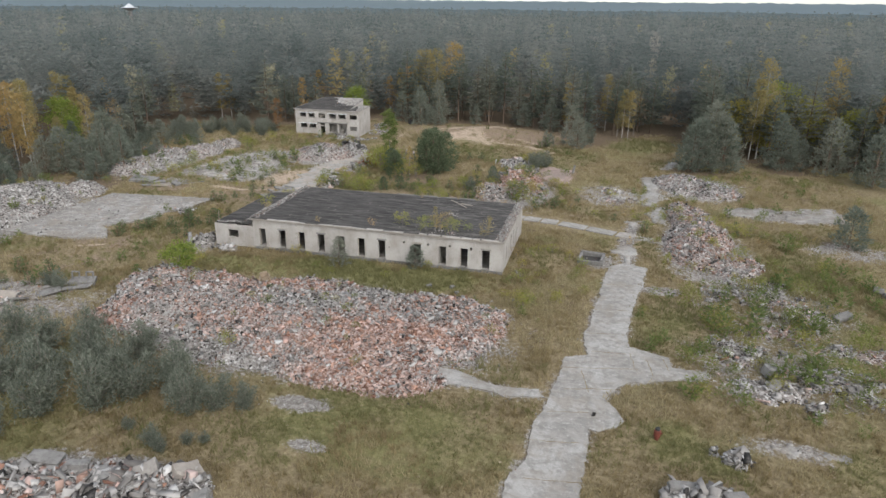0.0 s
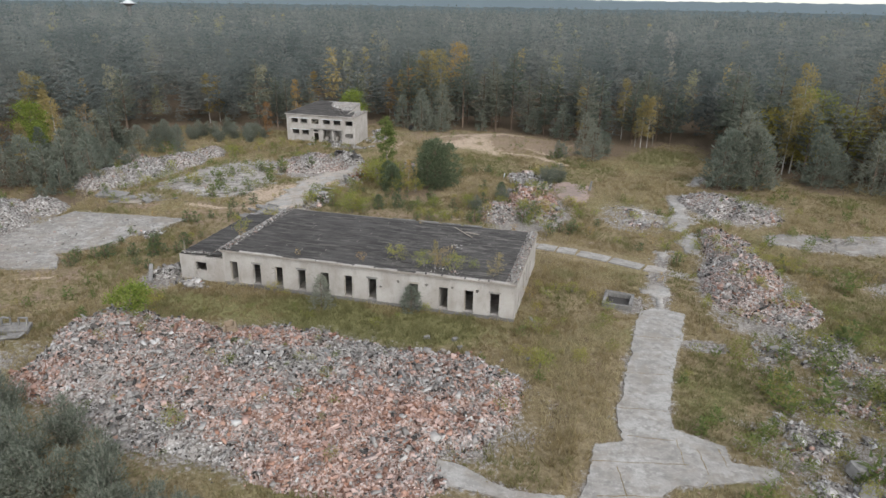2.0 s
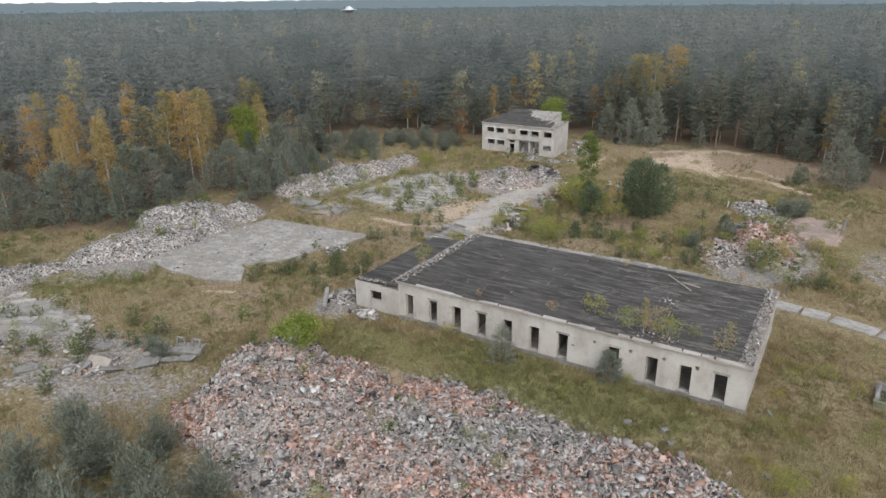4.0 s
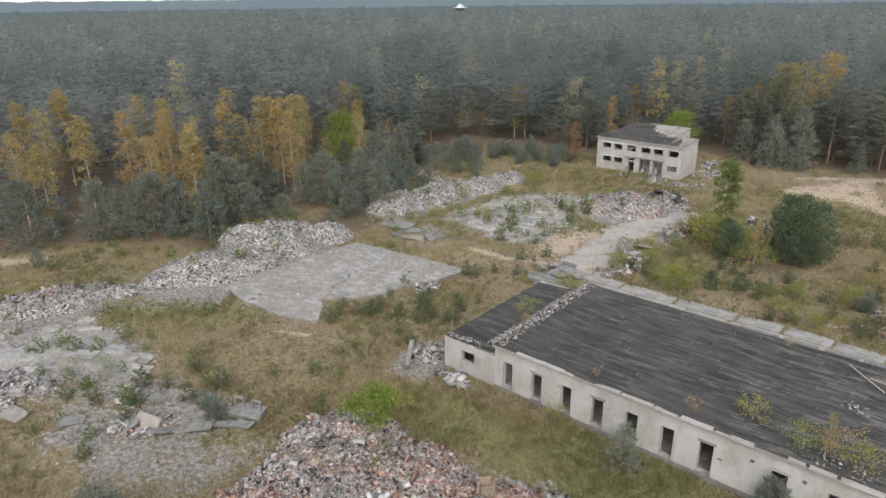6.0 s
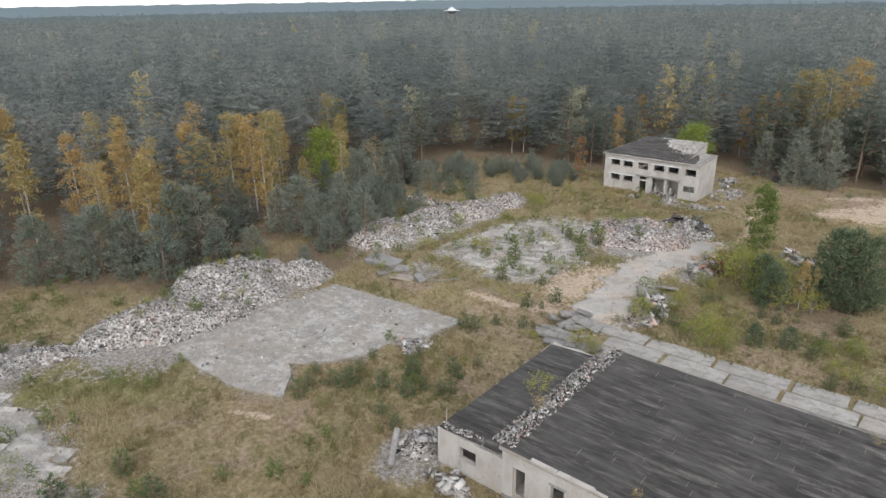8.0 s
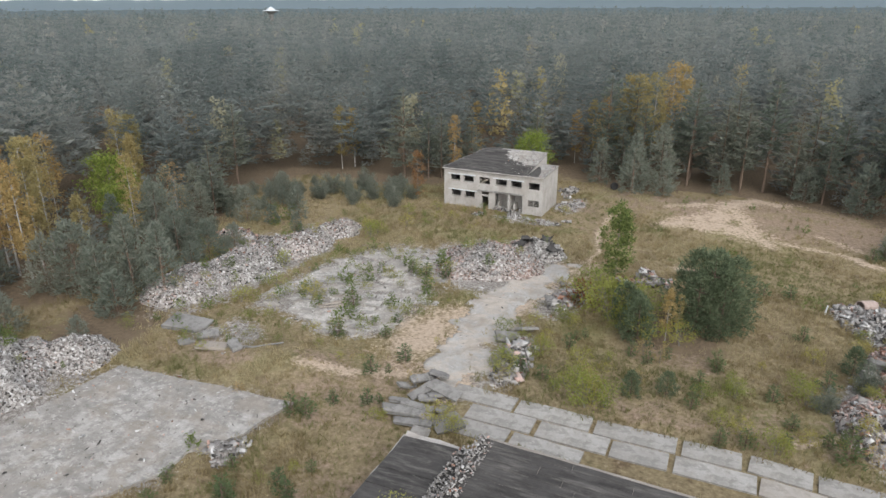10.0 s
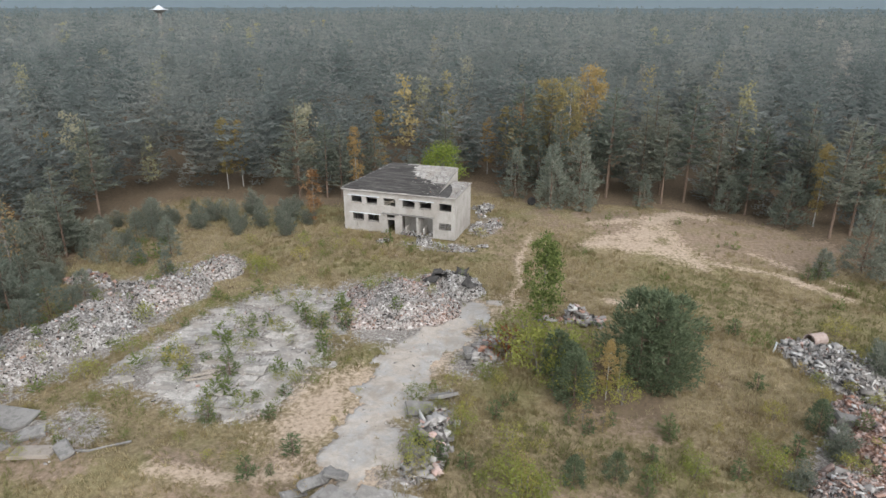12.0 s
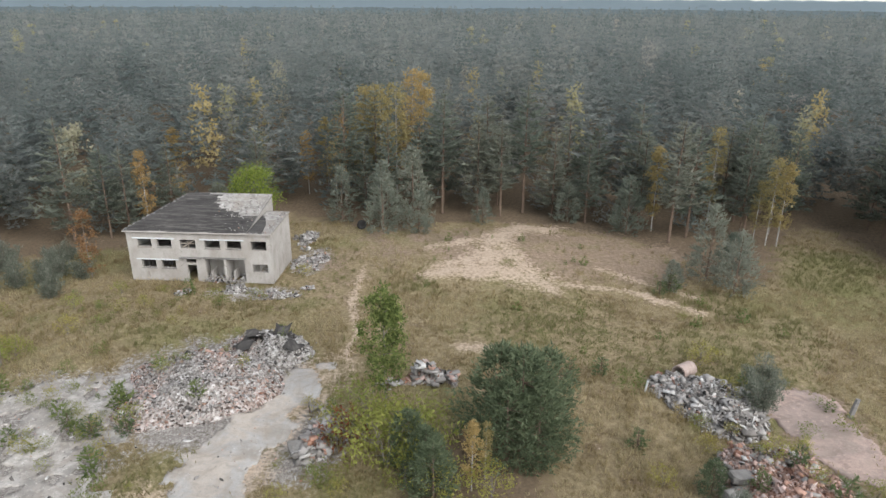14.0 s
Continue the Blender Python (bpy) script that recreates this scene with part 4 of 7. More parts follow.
for k, (x0, z0, x1, z1) in enumerate(WIN):
    seat(part("window_sill", box(x0 - 0.06, -0.09, z0 - 0.09, x1 + 0.06, 0.2, z0 - 0.003, 0.012), BLOCK, front), Matrix.Identity(4))
    if k in (0, 2, 5, 9):
        bm = bmesh.new()
        add_box(bm, x0 + 0.002, 0.25, z0 + 0.002, x0 + 0.07, 0.32, z1 - 0.002)
        add_box(bm, x0 + 0.072, 0.25, z1 - 0.07, x1 - 0.002, 0.32, z1 - 0.002)
        seat(part("window_frame", bm, TIMBER, front, "weathered bare timber frame"), Matrix.Identity(4))
    if k in (1, 3, 6, 7, 10):
        seat(part("lintel", box(x0 - 0.15, -0.012, z1 + 0.002, x1 + 0.15, 0.1, z1 + 0.2, 0.008), BLOCK, front), Matrix.Identity(4))

# roof slab and the strips of felt on it
seat(part("roof_slab", box(-0.12, -0.22, HALL_H + 0.004, HALL_L + 0.12, HALL_W + 0.2, HALL_H + 0.2, 0.004), BLOCK, hall, "thin concrete roof slab"), local(0, 0))
random.seed(5)
v0, row = -0.15, 0
while v0 < HALL_W - 0.3:
    wide = random.uniform(0.42, 0.78)
    u0 = -0.05
    while u0 < HALL_L - 1.1:
        long = min(random.uniform(4, 10), HALL_L - 0.95 - u0)
        if HALL_L - 0.95 - u0 - long < 2.5:
            long = HALL_L - 0.95 - u0
        lift = random.uniform(0.0, 0.028)
        bm = bmesh.new()
        n = 6
        for e in range(n):
            a, b = u0 + long * e / n, u0 + long * (e + 1) / n
            za, zb = HALL_H + 0.235 + lift + 0.02 * math.sin(e * 1.7 + row), HALL_H + 0.235 + lift + 0.02 * math.sin((e + 1) * 1.7 + row)
            o = [bm.verts.new(p) for p in ((a, v0, za - 0.05), (b, v0, zb - 0.05), (b, v0 + 0.07, zb + 0.012), (a, v0 + 0.07, za + 0.012), (b, v0 + wide - 0.02, zb), (a, v0 + wide - 0.02, za))]
            bm.faces.new((o[0], o[1], o[2], o[3]))
            bm.faces.new((o[3], o[2], o[4], o[5]))
        bmesh.ops.remove_doubles(bm, verts=bm.verts, dist=0.001)
        seat(part("felt_strip", bm, FELT_WORN if u0 + long / 2 > 19 + random.uniform(-3, 3) else FELT, hall), local(0, 0))
        u0 += long + 0.02
    v0 += wide
    row += 1
# pale broken edging along the eaves
u0 = 2.2
while u0 < HALL_L - 0.4:
    long = random.uniform(0.8, 2.4)
    if random.random() < 0.82:
        seat(part("edging", box(u0, -0.26, HALL_H + 0.19, min(u0 + long, HALL_L), 0.05, HALL_H + 0.30, 0.04), WASH, hall), local(0, 0))
    u0 += long + random.uniform(0.03, 0.25)
u0 = 14.0
while u0 < HALL_L - 0.4:
    long = random.uniform(1.2, 3.2)
    if random.random() < 0.75:
        seat(part("edging", box(u0, HALL_W - 0.05, HALL_H + 0.19, min(u0 + long, HALL_L), HALL_W + 0.24, HALL_H + 0.34, 0.04), BLOCK, hall), local(0, 0))
    u0 += long + random.uniform(0.1, 0.6)
# no opening is cut here: a near-black block paints the hole's shade
seat(part("vent_hole", box(9.2, 8.6, HALL_H + 0.2, 10.1, 9.2, HALL_H + 0.31, 0.03), DARK_FILL, hall, "near-black block standing in for the shade of a roof hole"), local(0, 0))
bm = bmesh.new()
add_tube(bm, [(25.0, 11.6, HALL_H + 0.3), (22.4, 13.8, HALL_H + 0.55)], [0.06, 0.05], 5)
add_tube(bm, [(23.9, 12.9, HALL_H + 0.42), (25.6, 12.6, HALL_H + 0.36)], [0.05, 0.05], 5)
seat(part("fallen_pole", bm, TIMBER, hall, "pale fallen timber poles"), local(0, 0))


def roof_bricks(u_range, v_range, n, seed, parent, z, name="broken_bricks", label="pale crumbled bricks of the parapet"):
    rng = np.random.default_rng(seed)
    u, v = rng.uniform(*u_range, n), rng.uniform(*v_range, n)
    mid = (u_range[0] + u_range[1]) / 2
    h = 0.3 * np.clip(1 - np.abs(u - mid) / (u_range[1] - u_range[0]) * 2, 0, 1) * (0.4 + vnoise(v, v * 0.3, seed))
    pos = np.stack([u - HALL_L / 2, v - HALL_W / 2, z + h], 1)
    me = chunk_mesh(name, pos, rng.uniform(0.08, 0.19, n), (rng.random(n) < 0.05).astype(float), rng)
    return tagged(part(name, me, None, parent, label), kind="stuff")


roof_bricks((HALL_L - 1.0, HALL_L + 0.05), (0.0, HALL_W), 900, 3, hall, HALL_H + 0.24)
roof_bricks((HALL_L - 9.5, HALL_L - 5.5), (0.2, 1.6), 60, 5, hall, HALL_H + 0.2, "broken_bricks", "pale bits of plaster on the felt")
roof_bricks((HALL_L - 9.0, HALL_L - 7.2), (7.4, 9.0), 34, 6, hall, HALL_H + 0.2, "broken_bricks", "pale bits of plaster on the felt")
roof_bricks((-0.4, 0.75), (0.0, HALL_W), 900, 4, hall, HALL_H + 0.22)

# the lean-to at the end of the hall
annex = thing("lean_to", HALL, "low whitewashed lean-to with one window and a sagging felt roof", "building")
AN_L, AN_H = 5.5, 2.85
seat(part("front_wall", wall_mesh(AN_L - 0.03, AN_H, 0.4, [(1.9, 1.15, 3.3, 2.15)], None, 0.1), WASH, annex), local(-AN_L, 0.1))
seat(part("side_wall", wall_mesh(HALL_W - 1.0, AN_H, 0.4, [(4, 1.0, 5, 2.1)], None, 0.12), WASH, annex), local(-AN_L, HALL_W - 0.6, 0, -90))
seat(part("back_wall", wall_mesh(AN_L - 0.03, AN_H, 0.4, [], None, 0.1), WASH, annex), local(-0.03, HALL_W - 0.1, 0, 180))
seat(part("inner_floor", box(-AN_L + 0.4, 0.5, 0, -0.02, HALL_W - 0.6, 0.1), DARKPAD, annex), local(0, 0))
for k in range(9):
    bm = bmesh.new()
    a, b = 0.15 + k * 1.62, 0.15 + (k + 1) * 1.62 - 0.02
    sag = 0.05 * math.sin(k * 1.3)
    o = [bm.verts.new(p) for p in ((-AN_L + 0.1, a, AN_H + 0.1 + sag), (-0.02, a, AN_H + 0.42 + sag), (-0.02, b, AN_H + 0.44 - sag), (-AN_L + 0.1, b, AN_H + 0.12 - sag))]
    l = [bm.verts.new(v.co - Vector((0, 0, 0.12))) for v in o]
    bm.faces.new(o)
    for i in range(4):
        bm.faces.new((o[i], l[i], l[(i + 1) % 4], o[(i + 1) % 4]))
    seat(part("felt_strip", bm, FELT, annex), local(0, 0))
bm = bmesh.new()
add_tube(bm, [(-AN_L + 0.4, 0.6, AN_H), (-AN_L + 0.42, 0.62, AN_H + 1.5)], [0.035, 0.03], 5)
seat(part("mast", bm, TIMBER, annex, "thin upright rod"), local(0, 0))
roof_bricks((-AN_L + 0.1, -0.1), (0.05, 0.75), 150, 8, annex, AN_H + 0.1, "broken_bricks", "loose pale bricks along the roof edge")
roof_bricks((-1.5, -0.1), (0.6, HALL_W - 0.5), 900, 9, annex, AN_H + 0.42, "broken_bricks", "band of pale rubble lying on the roof")
bm = bmesh.new()
add_box(bm, -0.2, -1.6, 0.0, 0.2, 1.6, 0.35, 0.04, pose(0, 0, 0.55, 0, 0, 0) @ pose(0, 0, 0, 14, 6, 35), 0.03)
broken = part("concrete_beam", bm, BLOCK, None)
broken.matrix_basis = pose(-49.3, 69.8, 0.1)
tagged(broken, "fallen concrete beam leaning beside the lean-to", "beam")

# ---- the two-storey house ----
house = thing("ruined_house", HOUSE, "two-storey whitewashed brick ruin with empty windows and a broken roof", "house")
HL, HH, HD = 16.1, 5.75, 9.8
UP = [(1.15, 4.0, 2.75, 4.95), (3.35, 4.0, 5.0, 4.95), (5.95, 3.9, 7.7, 4.95), (8.7, 4.0, 10.45, 4.95), (11.1, 4.0, 12.8, 4.95), (13.9, 3.9, 15.6, 4.95)]
LOW = [(1.3, 1.55, 2.95, 2.5), (3.55, 1.55, 5.2, 2.5), (6.45, 0.0, 7.55, 2.0), (6.45, 2.25, 7.55, 2.7), (8.55, 0.15, 10.65, 2.75), (10.95, 0.15, 13.0, 2.75), (13.85, 1.3, 15.6, 2.25)]
house_front = part("front_wall", wall_mesh(HL, HH, 0.4, UP + LOW), WASH, house)
wing = 7.2
seat(part("side_wall", wall_mesh(wing - 0.4, HH, 0.4, [], lambda x: HH + 0.3 * x / wing), WASH, house), pose(HL, 0.4, 0, 0, 0, 90))
seat(part("wing_back", wall_mesh(2.7, HH + 0.28, 0.4, []), WASH, house), pose(HL - 0.4, wing, 0, 0, 0, 180))
seat(part("side_wall", wall_mesh(HD - 0.8, HH, 0.4, []), WASH, house), pose(0, HD - 0.4, 0, 0, 0, -90))
seat(part("gable_wall", wall_mesh(HD - 0.9, HH, 0.35, [(5.6, 5.2, 8.4, 5.74)], lambda x: HH + 1.5 * (x + 0.45) / HD - 0.12), WASH, house), pose(13.4, 0.45, 0, 0, 0, 90))
seat(part("back_wall", wall_mesh(13.4, HH, 0.4, [(1.2 + 2.6 * k, 4.1, 2.8 + 2.6 * k, 5.1) for k in range(4)], lambda x: HH + 1.38 * min(1.0, (13.4 - x) / 3.4)), WASH, house), pose(13.4, HD, 0, 0, 0, 180))
part("inner_floor", box(0.4, 0.4, 3.0, 13.0, HD - 0.4, 3.2), SOOT, house)
part("inner_floor", box(13.42, 0.4, 3.0, HL - 0.4, wing - 0.4, 3.2), SOOT, house)
seat(part("inner_wall", wall_mesh(12.6, HH - 0.1, 0.2, [(2, 0, 3, 2.1), (9, 0, 10, 2.1), (4, 3.2, 5, 5.2), (10, 3.2, 11, 5.2)]), SOOT, house), pose(0.4, 4.6, 0, 0, 0, 0))
for u in (5.55, 8.0, 13.35):
    seat(part("inner_wall", wall_mesh(4.1, HH - 0.1, 0.15, []), WASH, house), pose(u, 0.45, 0, 0, 0, 90))
part("bay_wall", box(8.15, 2.1, 0.0, 13.1, 2.3, 2.98), WASH, house)
part("bay_pillar", box(10.65, 0.42, 0.0, 10.95, 2.08, 2.98), WASH, house)
# roof: dark felt below, bare pale screed where it has come away
def roof_z(v):
    return HH + 0.1 + 1.55 * v / HD


random.seed(9)
rows = 38
for k in range(rows):
    a, b = -0.25 + k * (HD + 0.4) / rows, -0.25 + (k + 1) * (HD + 0.4) / rows
    f = k / rows
    bare = 13.5 if f < 0.42 else 11.6 - 4.6 * (f - 0.42) / 0.36 + 3.4 * (float(fbm(np.array(k * 0.23), np.array(3.3), 4, 3)) - 0.5) + random.uniform(-0.35, 0.35) if f < 0.8 else 7.0 + 1.1 * random.random() if f < 0.93 else 5.6 + 0.4 * random.random()
    left = -0.2 + 3.4 * max(0.0, (a + 0.25) / HD)
    for u0, u1, mat, name in ((left, bare, FELT, "felt_strip"), (bare + 0.01, 13.5, PAD, "bare_screed")):
        if u1 - u0 < 0.2:
            continue
        bm = bmesh.new()
        n = max(2, int((u1 - u0) / 1.5))
        up = 0.03 if mat is PAD else 0.05 + random.uniform(0, 0.03)
        for e in range(n):
            p, q = u0 + (u1 - u0) * e / n, u0 + (u1 - u0) * (e + 1) / n
            wa, wb = 0.025 * math.sin(p * 1.3 + k), 0.025 * math.sin(q * 1.3 + k)
            o = [bm.verts.new(c) for c in ((p, a, roof_z(a) + up - 0.04), (q, a, roof_z(a) + up - 0.04), (q, a + 0.05, roof_z(a) + up + 0.02 + wb), (p, a + 0.05, roof_z(a) + up + 0.02 + wa), (q, b + 0.01, roof_z(b) + up + wb), (p, b + 0.01, roof_z(b) + up + wa))]
            bm.faces.new((o[0], o[1], o[2], o[3]))
            bm.faces.new((o[3], o[2], o[4], o[5]))
        bmesh.ops.remove_doubles(bm, verts=bm.verts, dist=0.001)
        part(name, bm, mat, house, "pale bare cement screed" if mat is PAD else "")
bm = bmesh.new()
hip = [bm.verts.new(c) for c in ((-0.2, -0.25, roof_z(-0.25)), (3.2, HD + 0.1, roof_z(HD)), (-0.2, HD + 0.1, HH + 0.02))]
bm.faces.new(hip)
part("hip", bm, FELT, house)
bm = bmesh.new()
o = [bm.verts.new(c) for c in ((0.0, -0.2, roof_z(-0.2) - 0.02), (13.45, -0.2, roof_z(-0.2) - 0.02), (13.45, HD, roof_z(HD) - 0.02), (3.3, HD, roof_z(HD) - 0.02))]
l = [bm.verts.new(v.co - Vector((0, 0, 0.14))) for v in o]
bm.faces.new(o)
bm.faces.new(l[::-1])
for i in range(4):
    bm.faces.new((o[i], l[i], l[(i + 1) % 4], o[(i + 1) % 4]))
part("roof_deck", bm, BLOCK, house)
bm = bmesh.new()
o = [bm.verts.new(p) for p in ((13.55, -0.2, HH + 0.14), (HL + 0.15, -0.2, HH + 0.14), (HL + 0.15, wing, HH + 0.45), (13.55, wing, HH + 0.45))]
l = [bm.verts.new(v.co - Vector((0, 0, 0.14))) for v in o]
bm.faces.new(o)
for i in range(4):
    bm.faces.new((o[i], l[i], l[(i + 1) % 4], o[(i + 1) % 4]))
part("wing_roof", bm, PAD, house, "bare pale concrete roof slab")
part("fascia", box(-0.25, -0.28, HH + 0.004, HL + 0.18, -0.01, HH + 0.14, 0.012), WASH, house, "pale eaves board")
def house_chips(u_range, v_range, n, seed, lift, label):
    r = np.random.default_rng(seed)
    u, v = r.uniform(*u_range, n), r.uniform(*v_range, n)
    top = np.where(u < 13.5, HH + 0.1 + 1.55 * v / HD, HH + 0.14 + 0.31 * (v + 0.2) / (wing + 0.2)) + lift
    me = chunk_mesh("loose_rubble", np.stack([u, v, top], 1), r.uniform(0.06, 0.17, n), (r.random(n) < 0.05).astype(float), r)
    return tagged(part("loose_rubble", me, None, house, label), kind="stuff")


house_chips((8.5, 13.4), (3.6, 9.6), 200, 31, 0.1, "pale flakes of screed on the roof")
house_chips((10.5, 13.3), (0.4, 4.5), 40, 32, 0.1, "pale flakes of screed on the roof")
house_chips((15.4, HL + 0.1), (0.0, 7.0), 110, 33, 0.06, "crumbled pale brick along the roof edge")
house_chips((0.0, HL), (-0.25, -0.02), 60, 34, 0.03, "crumbled mortar along the eaves")
for k in range(15):
    v0 = 0.1 + k * 0.64
    part("hip_tile", box(-0.32 + 3.45 * v0 / HD, v0, roof_z(v0) - 0.02, 0.02 + 3.45 * v0 / HD, v0 + 0.5, roof_z(v0) + 0.09, 0.07), BLOCK, house)
bm = bmesh.new()
o = [bm.verts.new(c) for c in ((13.56, -0.18, HH + 0.155), (15.3, -0.18, HH + 0.155), (14.9, 2.6, HH + 0.275), (14.2, 4.6, HH + 0.36), (13.56, 5.6, HH + 0.405))]
bm.faces.new(o)
part("felt_strip", bm, FELT, house)
r = np.random.default_rng(36)
u, v = r.uniform(8.3, 13.0, 150), r.uniform(-0.6, 1.9, 150)
tagged(part("loose_rubble", chunk_mesh("loose_rubble", np.stack([u, v, 0.1 + 0.35 * r.random(150)], 1), r.uniform(0.12, 0.4, 150), (r.random(150) < 0.1).astype(float), r), None, house, "broken blocks fallen inside the open bays"), kind="stuff")
part("fallen_panel", box(8.9, 0.5, 0.2, 9.05, 1.9, 1.1, 0.05), WASH, house, "tilted broken panel in the bay")
part("fallen_panel", box(11.5, 0.4, 0.2, 11.65, 1.8, 1.2, 0.05), WASH, house, "tilted broken panel in the bay")
# window bars, frames and boards that still hang in the openings
def bars(o, verticals, horizontals, name="window_frame", mat=WASH, t=0.06):
    x0, z0, x1, z1 = o
    bm = bmesh.new()
    for k in range(1, verticals + 1):
        x = x0 + (x1 - x0) * k / (verticals + 1)
        add_box(bm, x - t / 2, 0.14, z0 + 0.01, x + t / 2, 0.2, z1 - 0.01)
    for k in range(1, horizontals + 1):
        z = z0 + (z1 - z0) * k / (horizontals + 1)
        add_box(bm, x0 + 0.01, 0.205, z - t / 2, x1 - 0.01, 0.25, z + t / 2)
    return part(name, bm, mat, house_front)


bars(LOW[6], 1, 3)
bars(LOW[0], 3, 0, "window_frame", DARK_FILL, 0.05)
bars(LOW[1], 3, 0, "window_frame", DARK_FILL, 0.05)
bars(UP[2], 1, 1, "window_frame", TIMBER)
bm = bmesh.new()
add_box(bm, -0.9, 0.0, -0.05, 0.9, 0.05, 0.05, 0, pose(6.85, 0.3, 4.42, 0, -32, 0))
part("broken_board", bm, TIMBER, house)
part("door_lintel", box(6.3, -0.05, 2.02, 7.7, 0.2, 2.22, 0.01), WASH, house)
part("canopy", box(5.8, -0.35, 2.82, 8.3, -0.004, 2.95, 0.02), BLOCK, house, "thin broken door canopy")
part("lintel", box(8.4, -0.06, 2.77, 13.2, -0.004, 2.98, 0.01), BLOCK, house)
for x0, z0, x1, z1 in UP[:2] + UP[3:5] + LOW[:2]:
    part("lintel", box(x0 - 0.5, -0.07, z1 + 0.01, x1 + 0.35, -0.003, z1 + 0.13, 0.008), WHITEPAINT, house_front)
    part("window_sill", box(x0 - 0.05, -0.06, z0 - 0.08, x1 + 0.05, 0.1, z0 - 0.004, 0.008), BLOCK, house_front)
part("orange_plaster", box(14.9, 2.6, 3.25, 15.8, 2.7, 5.0), RUST, house, "orange plaster seen inside")


# ---- plants ----
def spikes(centres, dirs, length, width, rng):
    """Narrow triangles from each centre along its direction."""
    n = len(centres)
    d = dirs / np.maximum(np.linalg.norm(dirs, axis=1, keepdims=True), 1e-6)
    side = np.cross(d, rng.normal(0, 1, (n, 3)))
    side /= np.maximum(np.linalg.norm(side, axis=1, keepdims=True), 1e-6)
    length, width = np.broadcast_to(length, n)[:, None], np.broadcast_to(width, n)[:, None]
    v = np.stack([centres + side * width / 2 - d * length * 0.15, centres - side * width / 2 - d * length * 0.15, centres + d * length], 1)
    return v.reshape(-1, 3)


def tri_faces(n_verts):
    return np.arange(n_verts, dtype=np.int32).reshape(-1, 3)


def trunk_bm(h, r, limbs, rng, lean=0.0, limb_r=0.03):
    bm = bmesh.new()
    bx, by = rng.normal(0, lean + 0.01, 2)
    hs = np.linspace(-0.3, h, 5)
    add_tube(bm, [(bx * z * z / h, by * z * z / h, z) for z in hs], [r * (1 - 0.92 * max(z, 0) / h) + 0.012 for z in hs], 6)
    for a, b in limbs:
        add_tube(bm, [a, b], [limb_r, 0.008], 3)
    return bm


def flat_sprays(centres, dirs, length, width, rng, tilt=0.45):
    """Narrow triangles that lie nearly level, as the needle sprays on a pine's limbs do."""
    n = len(centres)
    d = dirs / np.maximum(np.linalg.norm(dirs, axis=1, keepdims=True), 1e-6)
    up = rng.normal(0, tilt, (n, 3)) + np.array([0, 0, 1.0])
    side = np.cross(d, up)
    side /= np.maximum(np.linalg.norm(side, axis=1, keepdims=True), 1e-6)
    length, width = np.broadcast_to(length, n)[:, None], np.broadcast_to(width, n)[:, None]
    v = np.stack([centres + side * width / 2, centres - side * width / 2, centres + d * length], 1)
    return v.reshape(-1, 3)


def tiers(seed, h, base, rad, whorls, per, stops, fan, shape=0.7, grow=1.0, tufts=1, slim=0.28, tilt=0.5):
    """The sprays of a pine's crown, tier over tier, and the limbs that carry them."""
    r = np.random.default_rng(seed)
    c, d, ln, wd, limbs = [], [], [], [], []
    lop = r.uniform(0, 6.283)
    for k in range(whorls):
        f = (k + r.uniform(0.0, 0.7)) / whorls
        z = h * (base + (0.97 - base) * f)
        reach = rad * (1 - f) ** shape * (0.55 + 0.45 * min(1.0, f / 0.22)) * r.uniform(0.7, 1.2) + 0.22
        n = max(3, int(round(per * (0.65 + 0.5 * (1 - f)))))
        turn = r.uniform(0, 6.283)
        for j in range(n):
            a = turn + 6.283 * j / n + r.normal(0, 0.3)
            q = reach * r.uniform(0.6, 1.15) * (1 + 0.16 * math.cos(a - lop))
            rise = q * (0.02 + 0.42 * f + r.normal(0, 0.08))
            tip = np.array([q * math.cos(a), q * math.sin(a), rise])
            limbs.append(((0, 0, z), (tip[0], tip[1], z + rise)))
            size = grow * (0.34 * q + 0.28)
            for s in stops:
                at = tip * s + np.array([0, 0, z - 0.10 * q * s * (1 - s)])
                for w in np.linspace(-0.95, 0.95, fan) if fan > 1 else (r.choice((-0.6, 0.6)),):
                    b = a + w + r.normal(0, 0.22)
                    c.append(at + r.normal(0, 0.06, 3))
                    d.append((math.cos(b), math.sin(b), 0.16 + 0.2 * f + r.normal(0, 0.16)))
                    ln.append(size * r.uniform(0.7, 1.15) * (1.15 - 0.35 * s))
                    wd.append(size * slim * r.uniform(0.75, 1.3))
            for _ in range(tufts):
                c.append(tip * r.uniform(0.55, 1.0) + np.array([0, 0, z]))
                d.append((0.4 * math.cos(a) + r.normal(0, 0.3), 0.4 * math.sin(a) + r.normal(0, 0.3), 0.9))
                ln.append(size * r.uniform(0.45, 0.8))
                wd.append(size * r.uniform(0.25, 0.4))
    for _ in range(4):
        c.append((0, 0, h * 0.93))
        d.append((r.normal(0, 0.35), r.normal(0, 0.35), 1.0))
        ln.append(h * 0.07)
        wd.append(0.22 * grow)
    return flat_sprays(np.array(c), np.array(d), np.array(ln), np.array(wd), r, tilt), limbs


